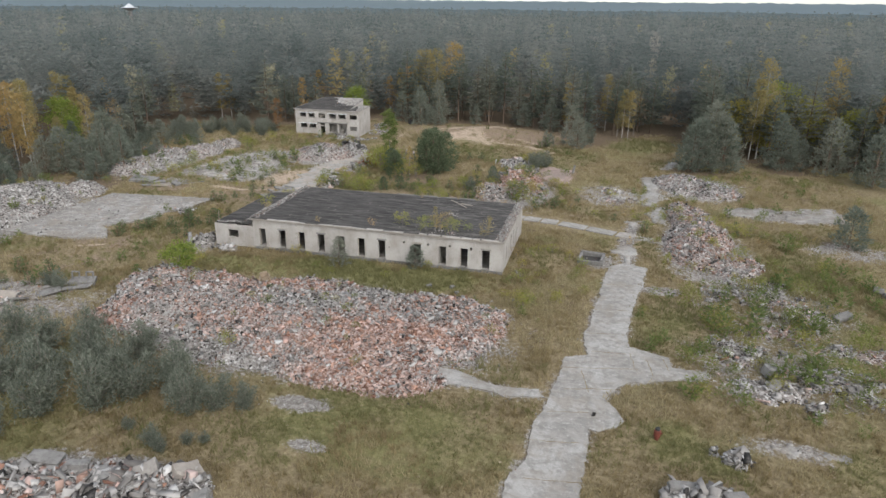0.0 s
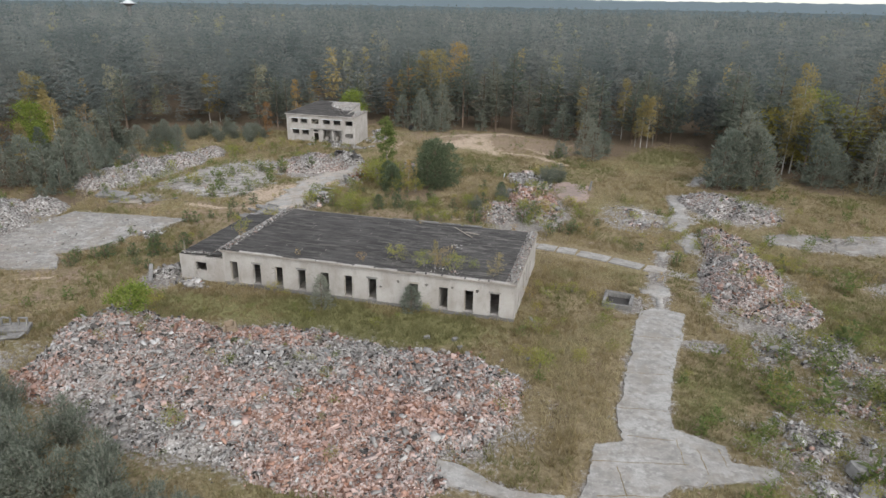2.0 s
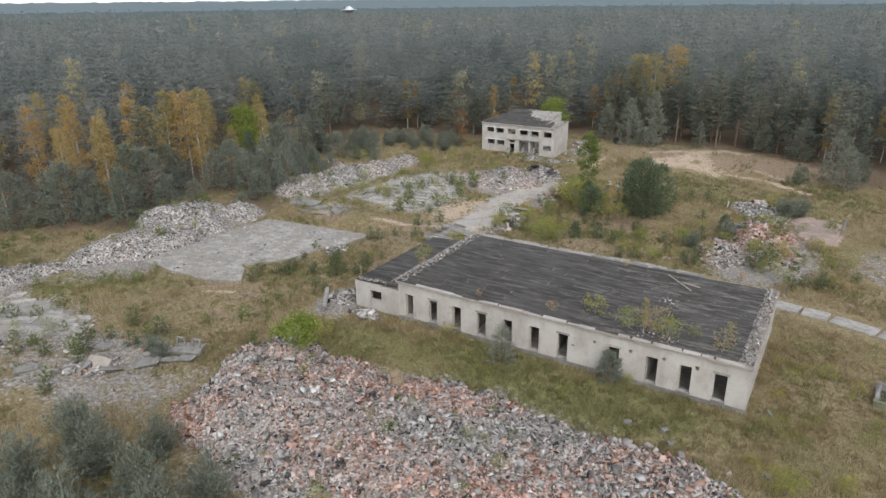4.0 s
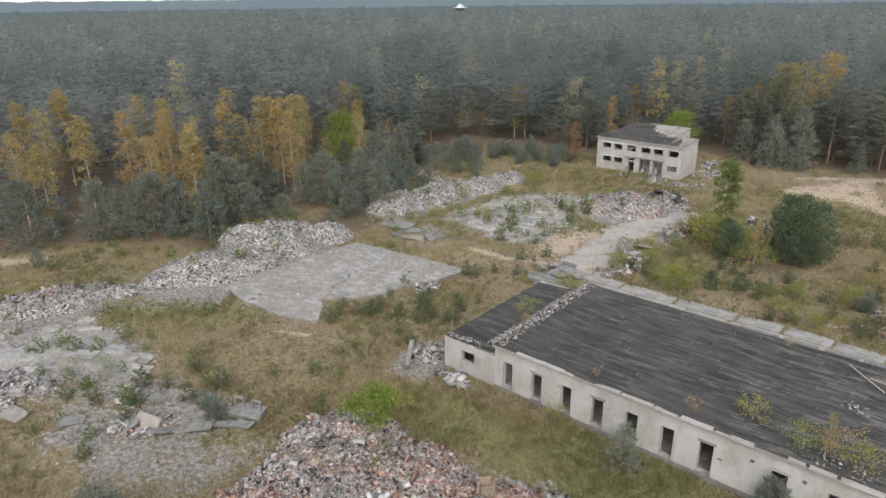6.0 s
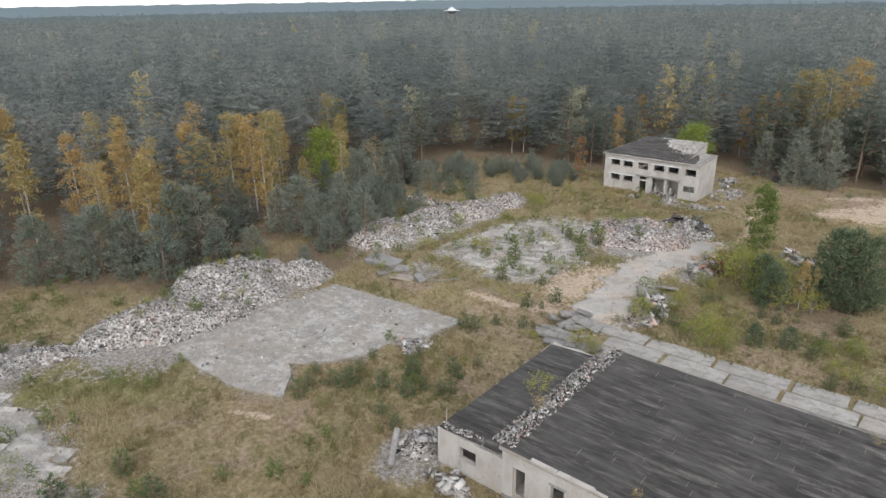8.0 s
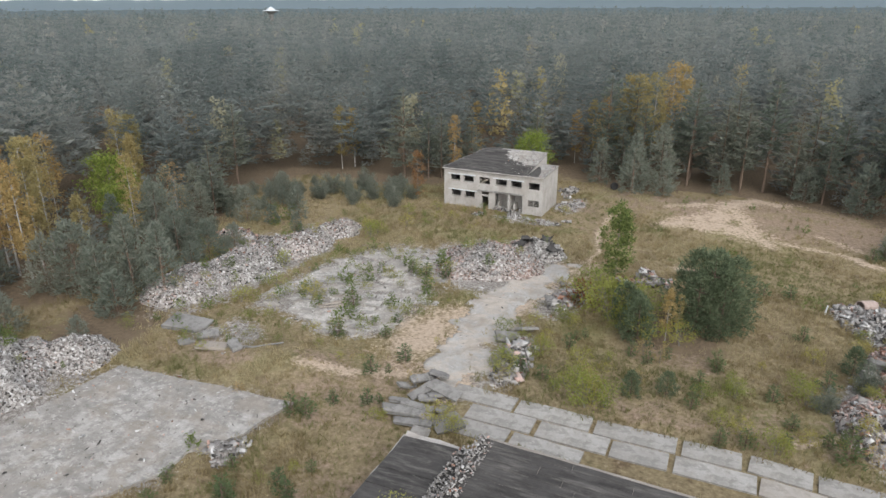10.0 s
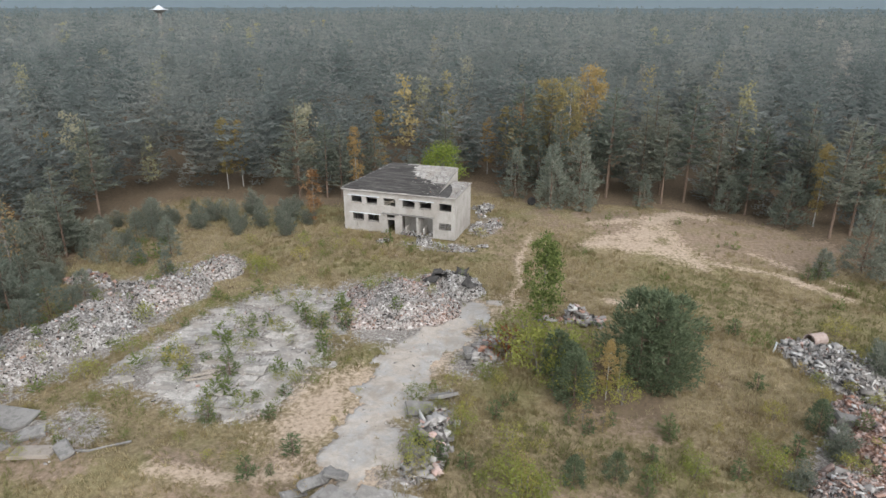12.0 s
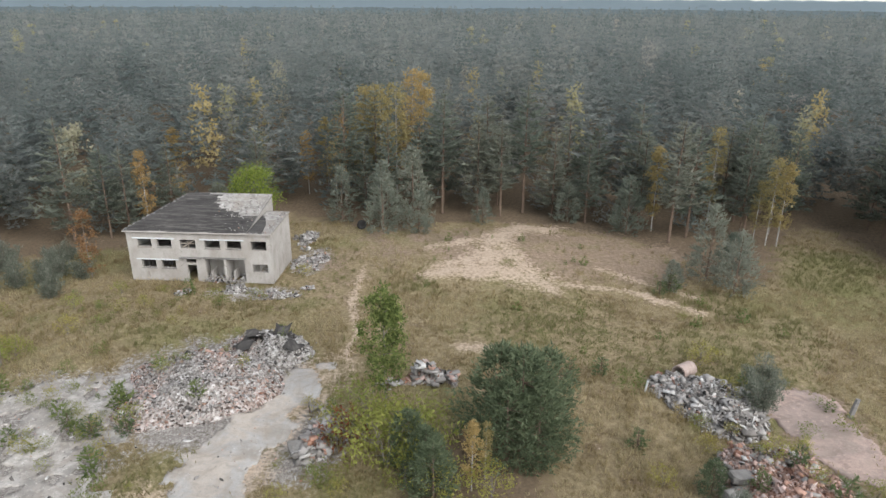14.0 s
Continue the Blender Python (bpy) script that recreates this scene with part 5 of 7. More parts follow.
def make_pine(seed, h, base, rad, whorls, per, stops, fan, label, shape=0.7, leaf=None, grow=1.0, tufts=1, slim=0.26, tilt=0.5):
    v, limbs = tiers(seed, h, base, rad, whorls, per, stops, fan, shape, grow, tufts, slim, tilt)
    t = thing("pine_tree", place(0, 0), label, "tree")
    part("trunk", trunk_bm(h, 0.011 * h + 0.02, limbs[:: max(1, len(limbs) // 22)], np.random.default_rng(seed), 0.0, 0.012 * rad + 0.008), PINE_BARK, t)
    part("crown", mesh_of("crown", v, tri_faces(len(v)), leaf or NEEDLES), None, t)
    return t


def make_bushy(seed, h, rad, ends, each, size, leaf, label, shape=0.55):
    """A young pine, dense to the ground: needle tufts over a rounded cone with an uneven outline."""
    r = np.random.default_rng(seed)
    f = r.uniform(0.03, 1.0, ends) ** 1.15
    a = r.uniform(0, 6.283, ends)
    lobes = 1 + 0.2 * np.sin(3 * a + 9 * f + r.uniform(0, 6)) + 0.14 * np.sin(5 * a - 14 * f)
    reach = rad * (1 - f) ** shape * (0.62 + 0.38 * np.clip(f / 0.14, 0, 1)) * lobes * r.uniform(0.5, 1.05, ends) ** 0.7
    c = np.stack([reach * np.cos(a), reach * np.sin(a), h * (0.02 + 0.95 * f) + 0.2 * reach * r.normal(0.3, 0.5, ends)], 1)
    c[:, 2] = np.maximum(c[:, 2], 0.12)
    out = np.stack([np.cos(a), np.sin(a), 0.55 + 0.5 * f], 1)
    t = thing("pine_tree", place(0, 0), label, "tree")
    limbs = [((0, 0, max(0.1, q[2] - 0.25 * math.hypot(q[0], q[1]))), tuple(q)) for q in c[:: max(1, ends // 20)]]
    part("trunk", trunk_bm(h * 0.97, 0.011 * h + 0.02, limbs, r, 0.0, 0.012 * rad + 0.008), PINE_BARK, t)
    p = np.repeat(c, each, 0) + r.normal(0, 0.24 * size + 0.05 * rad, (ends * each, 3)) * np.array([1, 1, 0.6])
    v = spikes(p, np.repeat(out, each, 0) + r.normal(0, 0.6, (len(p), 3)), r.uniform(0.6, 1.2, len(p)) * size, r.uniform(0.26, 0.42, len(p)) * size, r)
    part("crown", mesh_of("crown", v, tri_faces(len(v)), leaf), None, t)
    return t


def make_leafy(seed, name, h, base, rad, blobs, leaves, size, leaf, bark, label, category="tree", upright=1.0, stems=1):
    """A leafy tree or bush: limbs that end in loose clusters of small leaves."""
    rng = np.random.default_rng(seed)
    t = thing(name, place(0, 0), label, category)
    bm = bmesh.new()
    ends = []
    for s in range(stems):
        a = rng.uniform(0, 6.28)
        lean = 0.0 if stems == 1 else rng.uniform(0.2, 0.5) * rad
        top = (lean * math.cos(a), lean * math.sin(a), h * rng.uniform(0.8, 0.95))
        add_tube(bm, [(0, 0, -0.2), (top[0] * 0.4, top[1] * 0.4, top[2] * 0.5), top], [0.0075 * h + 0.012, 0.005 * h + 0.008, 0.01], 6 if stems == 1 else 4)
        for k in range(blobs // stems):
            f = rng.uniform(0, 1) ** 0.9
            z = h * (base + (0.97 - base) * f)
            reach = rad * (0.35 + 0.9 * math.sin(math.pi * min(1, 0.12 + 0.86 * f)) ** 0.8) * rng.uniform(0.3, 1.0)
            b = rng.uniform(0, 6.283)
            at = z / top[2]
            e = (top[0] * at + reach * math.cos(b), top[1] * at + reach * math.sin(b), z + 0.25 * reach * upright)
            ends.append(e)
            if k % 7 == 0:
                add_tube(bm, [(top[0] * at, top[1] * at, max(0.1, z - 0.3 * reach)), e], [0.004 * h + 0.006, 0.005], 3)
    part("trunk", bm, bark, t)
    ends = np.array(ends)
    c = np.repeat(ends, leaves, 0) + rng.normal(0, 1, (len(ends) * leaves, 3)) * np.array([1, 1, 0.8]) * rad * 0.2
    d = rng.normal(0, 1, (len(c), 3)) + np.array([0, 0, 0.4 * upright])
    v = spikes(c, d, rng.uniform(0.6, 1.2, len(c)) * size, rng.uniform(0.6, 1.1, len(c)) * size * 0.6, rng)
    part("crown", mesh_of("crown", v, tri_faces(len(v)), leaf), None, t)
    return t


USED = set()


def surface_z(x, y):
    """The ground's height, or that of the heap on it."""
    rise = [float(heap_height(np.array(x), np.array(y), h[3], h[4])) for h in PIECES if h[8][0] < x < h[8][1] and h[8][2] < y < h[8][3]]
    return gz(x, y) + max([0.0] + rise)


def plant(kind, x, y, s=1.0, rz=None, lift=0.0, z=None, label="", group=""):
    """Sets the model down, then copies of it."""
    m = place(x, y, surface_z(x, y) - 0.03 + lift if z is None else z, random.uniform(0, 360) if rz is None else rz, s / (kind.scale.x if kind.name in USED else 1.0))
    if kind.name in USED:
        ob = copy_thing(kind, m)
    else:
        USED.add(kind.name)
        kind.matrix_basis = m
        ob = kind
    return tagged(ob, label, group=group)


random.seed(21)
EDGE_LABEL = "tall Scots pine with grey-green needles at the forest edge"
PINES = [make_pine(100 + k, h, b, r, 17, 6, (0.3, 0.46, 0.62, 0.78, 0.95), 4, EDGE_LABEL, sh, None, 0.85, 2, 0.3, 0.5) for k, (h, b, r, sh) in enumerate(((17, 0.22, 4.0, 0.62), (19, 0.30, 4.1, 0.55), (15.5, 0.16, 3.7, 0.66), (18, 0.34, 3.7, 0.5), (16.5, 0.12, 4.1, 0.72)))]
YOUNG = [make_bushy(120 + k, h, r, 150, 9, 0.5, NEEDLES, "bushy young pine with dense dark needles", sh) for k, (h, r, sh) in enumerate(((7.5, 2.5, 0.62), (9.0, 2.6, 0.7), (6.0, 2.4, 0.55)))]
YOUNG.append(make_bushy(124, 9.2, 3.7, 250, 9, 0.52, NEEDLES, "broad bushy pine with dense dark needles", 0.5))
BIRCHES = [make_leafy(140 + k, "birch_tree", h, 0.2, r, 96, 20, 0.34, BIRCH_LEAF, BIRCH_BARK, "slender birch with yellow autumn leaves and a white trunk") for k, (h, r) in enumerate(((15.0, 1.4), (17.0, 1.55), (13.0, 1.25)))]
BROAD = make_leafy(150, "broadleaf_tree", 9.0, 0.2, 2.9, 170, 26, 0.34, GREEN_LEAF, GREY_BARK, "round broadleaf tree with yellow-green leaves")
BARE = make_leafy(151, "bare_tree", 14.0, 0.3, 2.2, 70, 7, 0.28, BIRCH_LEAF, GREY_BARK, "thin tree that has dropped most of its leaves")

# single trees that stand out
for x, y, s, k in ((-100.2, 73.5, 0.95, 3), (-104.0, 68.2, 0.9, 3), (-95.3, 83.5, 1.05, 3), (-92.6, 97.8, 0.9, 3), (-87.4, 99.6, 0.72, 3), (-108.5, 60.5, 1.0, 3), (-95.5, 112.0, 0.95, 3), (19.6, 131.0, 1.1, 3), (23.6, 131.6, 1.15, 3), (35.4, 134.8, 0.9, 3), (48.5, 127.5, 0.95, 3), (18.3, 129.9, 1.35, 0), (21.6, 132.2, 1.45, 1), (24.2, 132.1, 1.3, 0), (34.4, 135.9, 1.2, 1), (38.7, 137.4, 1.0, 2), (42.2, 131.9, 1.2, 1), (45.1, 135.9, 1.25, 0), (47.8, 125.1, 1.2, 1), (33.4, 90.2, 0.95, 2), (-3.6, 143.4, 0.98, 0), (-5.2, 147.4, 1.0, 1), (-1.6, 149.8, 0.8, 2), (-43.3, 161.0, 1.1, 1), (-83.8, 95.2, 0.85, 2), (-82.0, 99.9, 0.8, 1), (-87.9, 96.9, 1.0, 0), (-85.9, 99.3, 1.05, 1), (-91.5, 76.7, 1.15, 0), (-95.0, 80.5, 1.2, 1), (-90.6, 83.0, 0.9, 2), (-98.0, 75.8, 1.1, 0), (-90.4, 88.0, 0.75, 2), (-81.8, 89.3, 0.42, 2), (-10.4, 143.9, 0.42, 1), (-9.5, 145.1, 0.5, 2), (-88.9, 106.2, 0.7, 1), (-90.8, 110.5, 0.9, 0), (-29.9, 165.7, 0.6, 1), (-100.5, 58.5, 0.4, 2), (-28.4, 68.2, 0.52, 0), (-19.4, 69.7, 0.5, 2), (-88.4, 125.9, 0.5, 2), (-86.2, 129.4, 0.6, 1), (-83.0, 124.4, 0.42, 0), (-86.1, 113.8, 0.42, 2), (-38.5, 160.6, 0.8, 0), (-49.8, 166.9, 0.9, 1)):
    plant(YOUNG[k], x, y, s)
CLUMP = [make_bushy(126 + k, h, r, 240, 11, 0.34, CLUMP_NEEDLES, "dense dark green pine in the clump on the meadow", 0.45) for k, (h, r) in enumerate(((6.2, 2.5), (5.6, 2.1)))]
for x, y, s in ((-28.7, 116.4, 1.32), (-30.3, 117.9, 1.2), (-27.0, 117.9, 1.15), (-29.8, 115.2, 1.0), (-27.6, 115.6, 0.95)):
    plant(CLUMP[0], x, y, s)
plant(CLUMP[1], -35.2, 112.9, 0.8)
plant(CLUMP[1], -34.6, 111.2, 0.85)
plant(CLUMP[1], -16.9, 112.4, 0.5)
plant(CLUMP[1], -33.6, 101.4, 0.42)
plant(CLUMP[0], -31.0, 102.6, 0.36)
plant(CLUMP[1], -36.4, 114.6, 0.8)
plant(BIRCHES[2], -32.2, 112.3, 0.42, label="small birch with yellow leaves in the clump of pines")
plant(BIRCHES[0], -31.3, 113.4, 0.3, label="small birch with yellow leaves in the clump of pines")
ROUND = make_leafy(153, "broadleaf_tree", 8.2, 0.2, 2.3, 150, 26, 0.3, TREE_GREEN, GREY_BARK, "round broadleaf tree with bright yellow-green leaves")
plant(ROUND, -60.1, 160.6, 1.12)
plant(ROUND, -108.8, 116.6, 1.2)
plant(ROUND, -104.6, 113.6, 0.85)
GREENBIRCH = make_leafy(152, "birch_tree", 10.5, 0.22, 1.35, 100, 34, 0.3, BIRCH_GREEN, GREY_BARK, "sparse green birch with bare white lower branches")
plant(GREENBIRCH, -38.6, 120.6, 1.0)
BUSHES = [make_leafy(160 + k, "bush", 2.2, 0.05, 1.2, 34, 18, 0.17, GREEN_LEAF, GREY_BARK, "leafy green bush in the dry grass", "bush", 1.0, 4) for k in range(3)]
for x, y, s in ((-37.9, 114.4, 1.9), (-38.8, 116.0, 1.5), (-35.6, 116.2, 1.8), (-36.5, 112.6, 1.1), (-33.6, 111.6, 1.2), (-30.9, 111.8, 1.0), (-39.6, 118.5, 1.6)):
    plant(BUSHES[0], x, y, s, label="yellow-green bush in the clump of pines")
plant(BUSHES[1], -36.6, 116.4, 1.5)
GOLD = make_leafy(164, "bush", 2.4, 0.08, 0.9, 30, 14, 0.16, BIRCH_LEAF, GREY_BARK, "small bush with yellowing autumn leaves", "bush", 1.4, 4)
def make_willow(seed):
    rng = np.random.default_rng(seed)
    t = thing("willow_bush", place(0, 0), "dense grey-green willow bush in long grass", "bush")
    bm = bmesh.new()
    pts, outs = [], []
    for s in range(11):
        a, lean = rng.uniform(0, 6.283), rng.uniform(0.1, 1.0)
        h = rng.uniform(2.6, 4.4) * (1.1 - 0.42 * lean)
        tip = np.array([1.9 * lean * math.cos(a), 1.9 * lean * math.sin(a), h])
        add_tube(bm, [(0.15 * math.cos(a), 0.15 * math.sin(a), -0.2), tip * np.array([0.45, 0.45, 0.5]), tip], [0.05, 0.035, 0.01], 4)
        for k in range(32):
            f = rng.uniform(0.1, 1.0)
            wide = 0.16 + 0.34 * math.sin(math.pi * min(1.0, f * 0.95 + 0.05)) ** 0.7
            c = tip * np.array([f**1.1, f**1.1, f]) + rng.normal(0, wide, 3) * np.array([1, 1, 0.6])
            c[2] = max(c[2], 0.15)
            pts.append(c)
            outs.append((c - np.array([0, 0, 0.8])) * 0.35 + rng.normal(0, 0.3, 3))
    part("trunk", bm, GREY_BARK, t)
    c = np.repeat(np.array(pts), 9, 0) + rng.normal(0, 0.15, (len(pts) * 9, 3))
    d = np.repeat(np.array(outs), 9, 0) + rng.normal(0, 0.5, (len(c), 3)) + np.array([0, 0, 0.45])
    v = spikes(c, d, rng.uniform(0.16, 0.36, len(c)), rng.uniform(0.06, 0.115, len(c)), rng)
    part("crown", mesh_of("crown", v, tri_faces(len(v)), WILLOW_LEAF), None, t)
    return t


WILLOWS = [make_willow(170 + k) for k in range(3)]
for x, y, s, k in ((-48.5, 38.2, 0.95, 1), (-49.5, 43.0, 0.85, 2), (-36.8, 43.6, 0.8, 0), (-46.9, 33.8, 0.9, 2), (-39.3, 34.3, 0.95, 0), (-41.3, 37.3, 1.0, 1), (-35.8, 36.1, 1.0, 2), (-33.8, 38.2, 0.95, 0), (-37.4, 40.3, 1.0, 1), (-40.7, 41.7, 0.9, 2), (-28.3, 37.1, 0.82, 1), (-26.5, 38.1, 0.7, 0), (-30.4, 39.5, 0.86, 2), (-32.3, 41.1, 0.8, 1), (-24.6, 38.7, 0.5, 2), (-44.2, 36.3, 1.0, 0), (-45.6, 41.7, 0.95, 1), (-43.7, 45.2, 0.7, 2), (-40.0, 30.8, 0.7, 1), (-28.6, 33.1, 0.36, 0), (-27.5, 32.6, 0.3, 2), (-31.4, 34.3, 0.25, 1), (-26.2, 33.7, 0.25, 0), (-25.1, 34.1, 0.22, 1), (-54.8, 53.7, 0.5, 1), (-56.4, 54.3, 0.42, 0), (-16.4, 109.4, 0.6, 2), (-8.8, 124.8, 0.7, 1), (-10.4, 120.9, 0.75, 0), (-19.7, 105.1, 0.5, 1)):
    plant(WILLOWS[k], x, y, s * 1.15)
for k in range(44):
    x, y = random.uniform(-102, -75), random.uniform(128, 151)
    if abs(y - (147 + 0.42 * (x + 76))) < 7.5:
        plant(WILLOWS[k % 3], x, y, random.uniform(0.45, 0.95), label="grey-green willow thicket near the ruined house")
for x, y, s in ((-5.7, 62.0, 0.9), (-6.4, 62.4, 0.7), (-3.9, 78.6, 0.55), (-17.9, 69.7, 0.5), (-45.0, 63.0, 1.1), (-45.9, 63.6, 0.8), (-34.8, 70.4, 0.6), (-6.7, 68.6, 0.7), (-2.4, 64.1, 0.6), (-30.1, 46.1, 0.55), (-46.0, 91.7, 0.9), (-44.8, 91.3, 0.7)):
    plant(BUSHES[int(abs(x)) % 3], x, y, s)
SAPLINGS = [make_pine(180 + k, 1.6, 0.05, 0.66, 6, 5, (0.45, 0.9), 3, "small self-sown pine sapling", 0.7, SAPLING_NEEDLES, 0.75, 2) for k in range(3)]
random.seed(33)
SCATTER = ((-55, 124, 6, 5, 10, 0.7, 0.1), (-80, 114, 3, 14, 12, 0.6, 0.1), (15, 88, 5, 10, 16, 0.7, 0.1), (17, 117, 6, 6, 8, 0.8, 0.1), (-60, 142, 7, 2.5, 8, 0.6, 0.1), (17, 56, 9, 8, 22, 1.4, 0.2), (20, 67, 9, 8, 26, 1.4, 0.25), (24, 82, 8, 10, 16, 1.4, 0.25), (-30, 53, 15, 7, 9, 0.55, 0.0), (-4, 72, 4.5, 9, 22, 0.8, 0.0), (20, 56, 12, 10, 26, 1.0, 0.3), (22, 74, 10, 10, 28, 1.1, 0.3), (-26, 104, 17, 6, 22, 1.2, 0.3), (-64, 112, 8, 11, 30, 1.0, 0.45), (-16, 100, 8, 6, 12, 1.3, 0.2), (-43.0, 112, 2.5, 8, 8, 1.1, 0.0), (-40, 99.5, 4, 2, 7, 1.5, 0.2), (-76, 62, 8, 6, 4, 0.7, 0.9), (-74, 48, 10, 7, 16, 0.9, 0.7), (-54, 66, 5, 8, 9, 0.8, 0.6), (-12, 116, 8, 10, 26, 1.1, 0.1), (-44, 108, 4, 14, 20, 0.9, 0.0), (-59, 86, 8, 9, 10, 0.7, 0.6), (-66, 98, 9, 3, 14, 0.6, 0.1), (-66, 114, 9, 12, 26, 0.8, 0.1), (-75, 100, 6, 8, 16, 0.8, 0.3), (-30, 67, 16, 3, 14, 0.6, 0.0), (6, 100, 4, 20, 24, 0.8, 0.1), (27, 120, 10, 10, 20, 1.0, 0.3), (-60, 134, 12, 6, 18, 0.8, 0.1), (-36, 52, 14, 8, 12, 0.6, 0.0), (16.5, 52, 11, 9, 26, 0.8, 0.15), (17, 98, 9, 12, 24, 0.9, 0.1), (-26, 50, 20, 9, 12, 0.7, 0.0), (-82.5, 76, 4, 9, 26, 0.75, 0.15), (-64, 108, 9, 12, 20, 0.9, 0.2), (-14, 100, 14, 8, 20, 1.1, 0.1), (-64.1, 56.8, 12, 10, 14, 0.8, 0.8), (-56.7, 80.5, 8, 10, 8, 0.6, 0.7), (-59.4, 110.7, 12, 14, 26, 0.6, 0.3), (18.1, 62.2, 13, 13, 60, 0.8, 0.35), (20.1, 90.6, 12, 14, 26, 0.85, 0.2), (-21.8, 102.6, 16, 6, 16, 0.8, 0.5), (-25.8, 109.4, 16, 12, 26, 0.9, 0.5), (-13.8, 131.5, 12, 10, 14, 0.8, 0.8), (-24.9, 149.3, 18, 12, 16, 0.6, 0.9), (0.1, 100.3, 9, 12, 20, 0.9, 0.4), (-67.3, 136.5, 14, 6, 14, 1.0, 0.2), (-83.2, 44.5, 8, 8, 12, 0.8, 0.6), (-98.3, 61.7, 9, 9, 16, 0.9, 0.9), (-76.2, 109.6, 6, 18, 18, 0.9, 0.3), (-86.3, 121.8, 6, 14, 14, 1.3, 0.5), (-5.0, 62.0, 6, 10, 8, 0.7, 0.2), (30.2, 110.8, 12, 14, 14, 1.0, 0.5), (-45.6, 109.1, 6, 14, 14, 0.8, 0.4), (-71.4, 74.1, 10, 12, 6, 0.6, 0.6), (25.1, 60.3, 8, 12, 30, 0.9, 0.3), (-51.5, 95.0, 6, 5, 6, 0.7, 0.3))
spots = []
SELF_SOWN = ((-60.6, 70.6, 1.3), (-59.8, 73.6, 1.1), (-58.5, 73.8, 1.2), (-55.2, 78.5, 1.3), (-53.5, 76.1, 1.2), (-53.5, 73.0, 1.0), (-51.5, 72.3, 0.9), (-51.9, 80.7, 1.1), (-57.0, 81.5, 0.8), (-56.1, 75.8, 1.2), (-51.0, 78.6, 1.0), (-62.5, 74.0, 0.9), (-64.2, 53.0, 1.3), (-62.3, 54.2, 1.0), (-63.0, 57.0, 1.4), (-58.8, 57.0, 1.4), (-59.0, 54.2, 1.2), (-64.7, 49.3, 1.2), (-67.1, 48.0, 1.1), (-60.1, 49.6, 1.0), (-61.8, 51.2, 1.1), (-58.4, 45.7, 1.0), (-59.6, 76.5, 0.9), (-60.1, 78.7, 0.8), (-57.2, 88.4, 1.3), (-89.3, 58.5, 1.0), (-87.9, 61.5, 0.9), (-61.4, 72.3, 1.1), (-58.7, 74.6, 1.2), (-55.6, 78.9, 1.3), (-53.2, 77.6, 0.9), (-53.0, 81.4, 1.0), (-51.7, 78.0, 1.1), (-56.0, 88.6, 1.2), (-60.9, 100.9, 1.2), (-56.6, 102.3, 0.9), (-63.0, 106.9, 1.5), (-57.1, 105.6, 0.8), (-59.3, 116.9, 1.3), (-57.1, 117.6, 1.2), (-61.6, 118.0, 1.0), (-52.8, 99.1, 1.2), (-54.5, 96.0, 1.2), (-40.8, 101.0, 1.0), (-34.7, 108.3, 1.0), (-33.1, 107.6, 0.9), (-27.5, 108.1, 0.9), (-21.3, 125.9, 1.2), (-23.8, 125.9, 1.1), (-29.0, 103.2, 0.9), (-27.3, 122.6, 0.9), (-10.3, 143.7, 1.6), (-11.7, 142.9, 1.2), (-82.9, 72.1, 1.1), (-83.8, 83.0, 0.9))
for x, y, s in SELF_SOWN:
    spots.append((0.0, x, y, 0.86 * s, SAPLINGS[len(spots) % 3]))
for x, y, s in ((-68.1, 107.0, 0.9), (-76.6, 113.3, 0.9), (-74.4, 102.9, 0.8), (-73.5, 107.7, 0.8), (-72.3, 126.4, 1.1), (-36.6, 98.3, 1.3), (-38.3, 103.6, 0.9), (-20.8, 105.7, 1.0), (-35.2, 98.8, 1.0), (-44.5, 110.9, 0.5), (-44.4, 101.5, 0.9), (-46.3, 105.6, 0.4), (-12.3, 128.2, 0.9), (-74.1, 128.7, 0.8), (-71.9, 137.2, 0.7), (-62.0, 119.2, 0.5), (-59.4, 117.6, 0.6), (-57.1, 118.0, 0.7), (-56.6, 123.2, 0.5), (-72.1, 128.1, 0.9), (-69.6, 131.9, 0.8), (-69.2, 141.4, 0.6), (-65.6, 138.8, 0.5), (-50.7, 146.8, 0.6)):
    spots.append((0.0, x, y, s, BUSHES[len(spots) % 3]))
for cx, cy, rx, ry, n, s, pine_share in SCATTER:
    for _ in range(n):
        x, y = cx + rx * random.uniform(-1, 1), cy + ry * random.uniform(-1, 1)
        if any(float(sdist(p, np.array(x), np.array(y))) < 0.6 for p in (ROAD_POLY, HALL_POLY, SLAB_POLY, TRACK_POLY)) or (-71 < x < -52 and 145 < y < 157) or (-36 < x < -26 and 110 < y < 121) or float(sdist(PAD_POLY, np.array(x), np.array(y))) < -1.0:
            continue
        k = SAPLINGS[random.randrange(3)] if random.random() < pine_share else random.choice(BUSHES + [GOLD])
        spots.append((abs(y - 92) + 0.6 * abs(x + 20), x, y, s * random.uniform(0.5, 1.25) * (1.0 if k in SAPLINGS else 0.55), k))
spots.sort(key=lambda q: q[0])
for q, x, y, s, k in spots[:300]:
    plant(k, x, y, s)


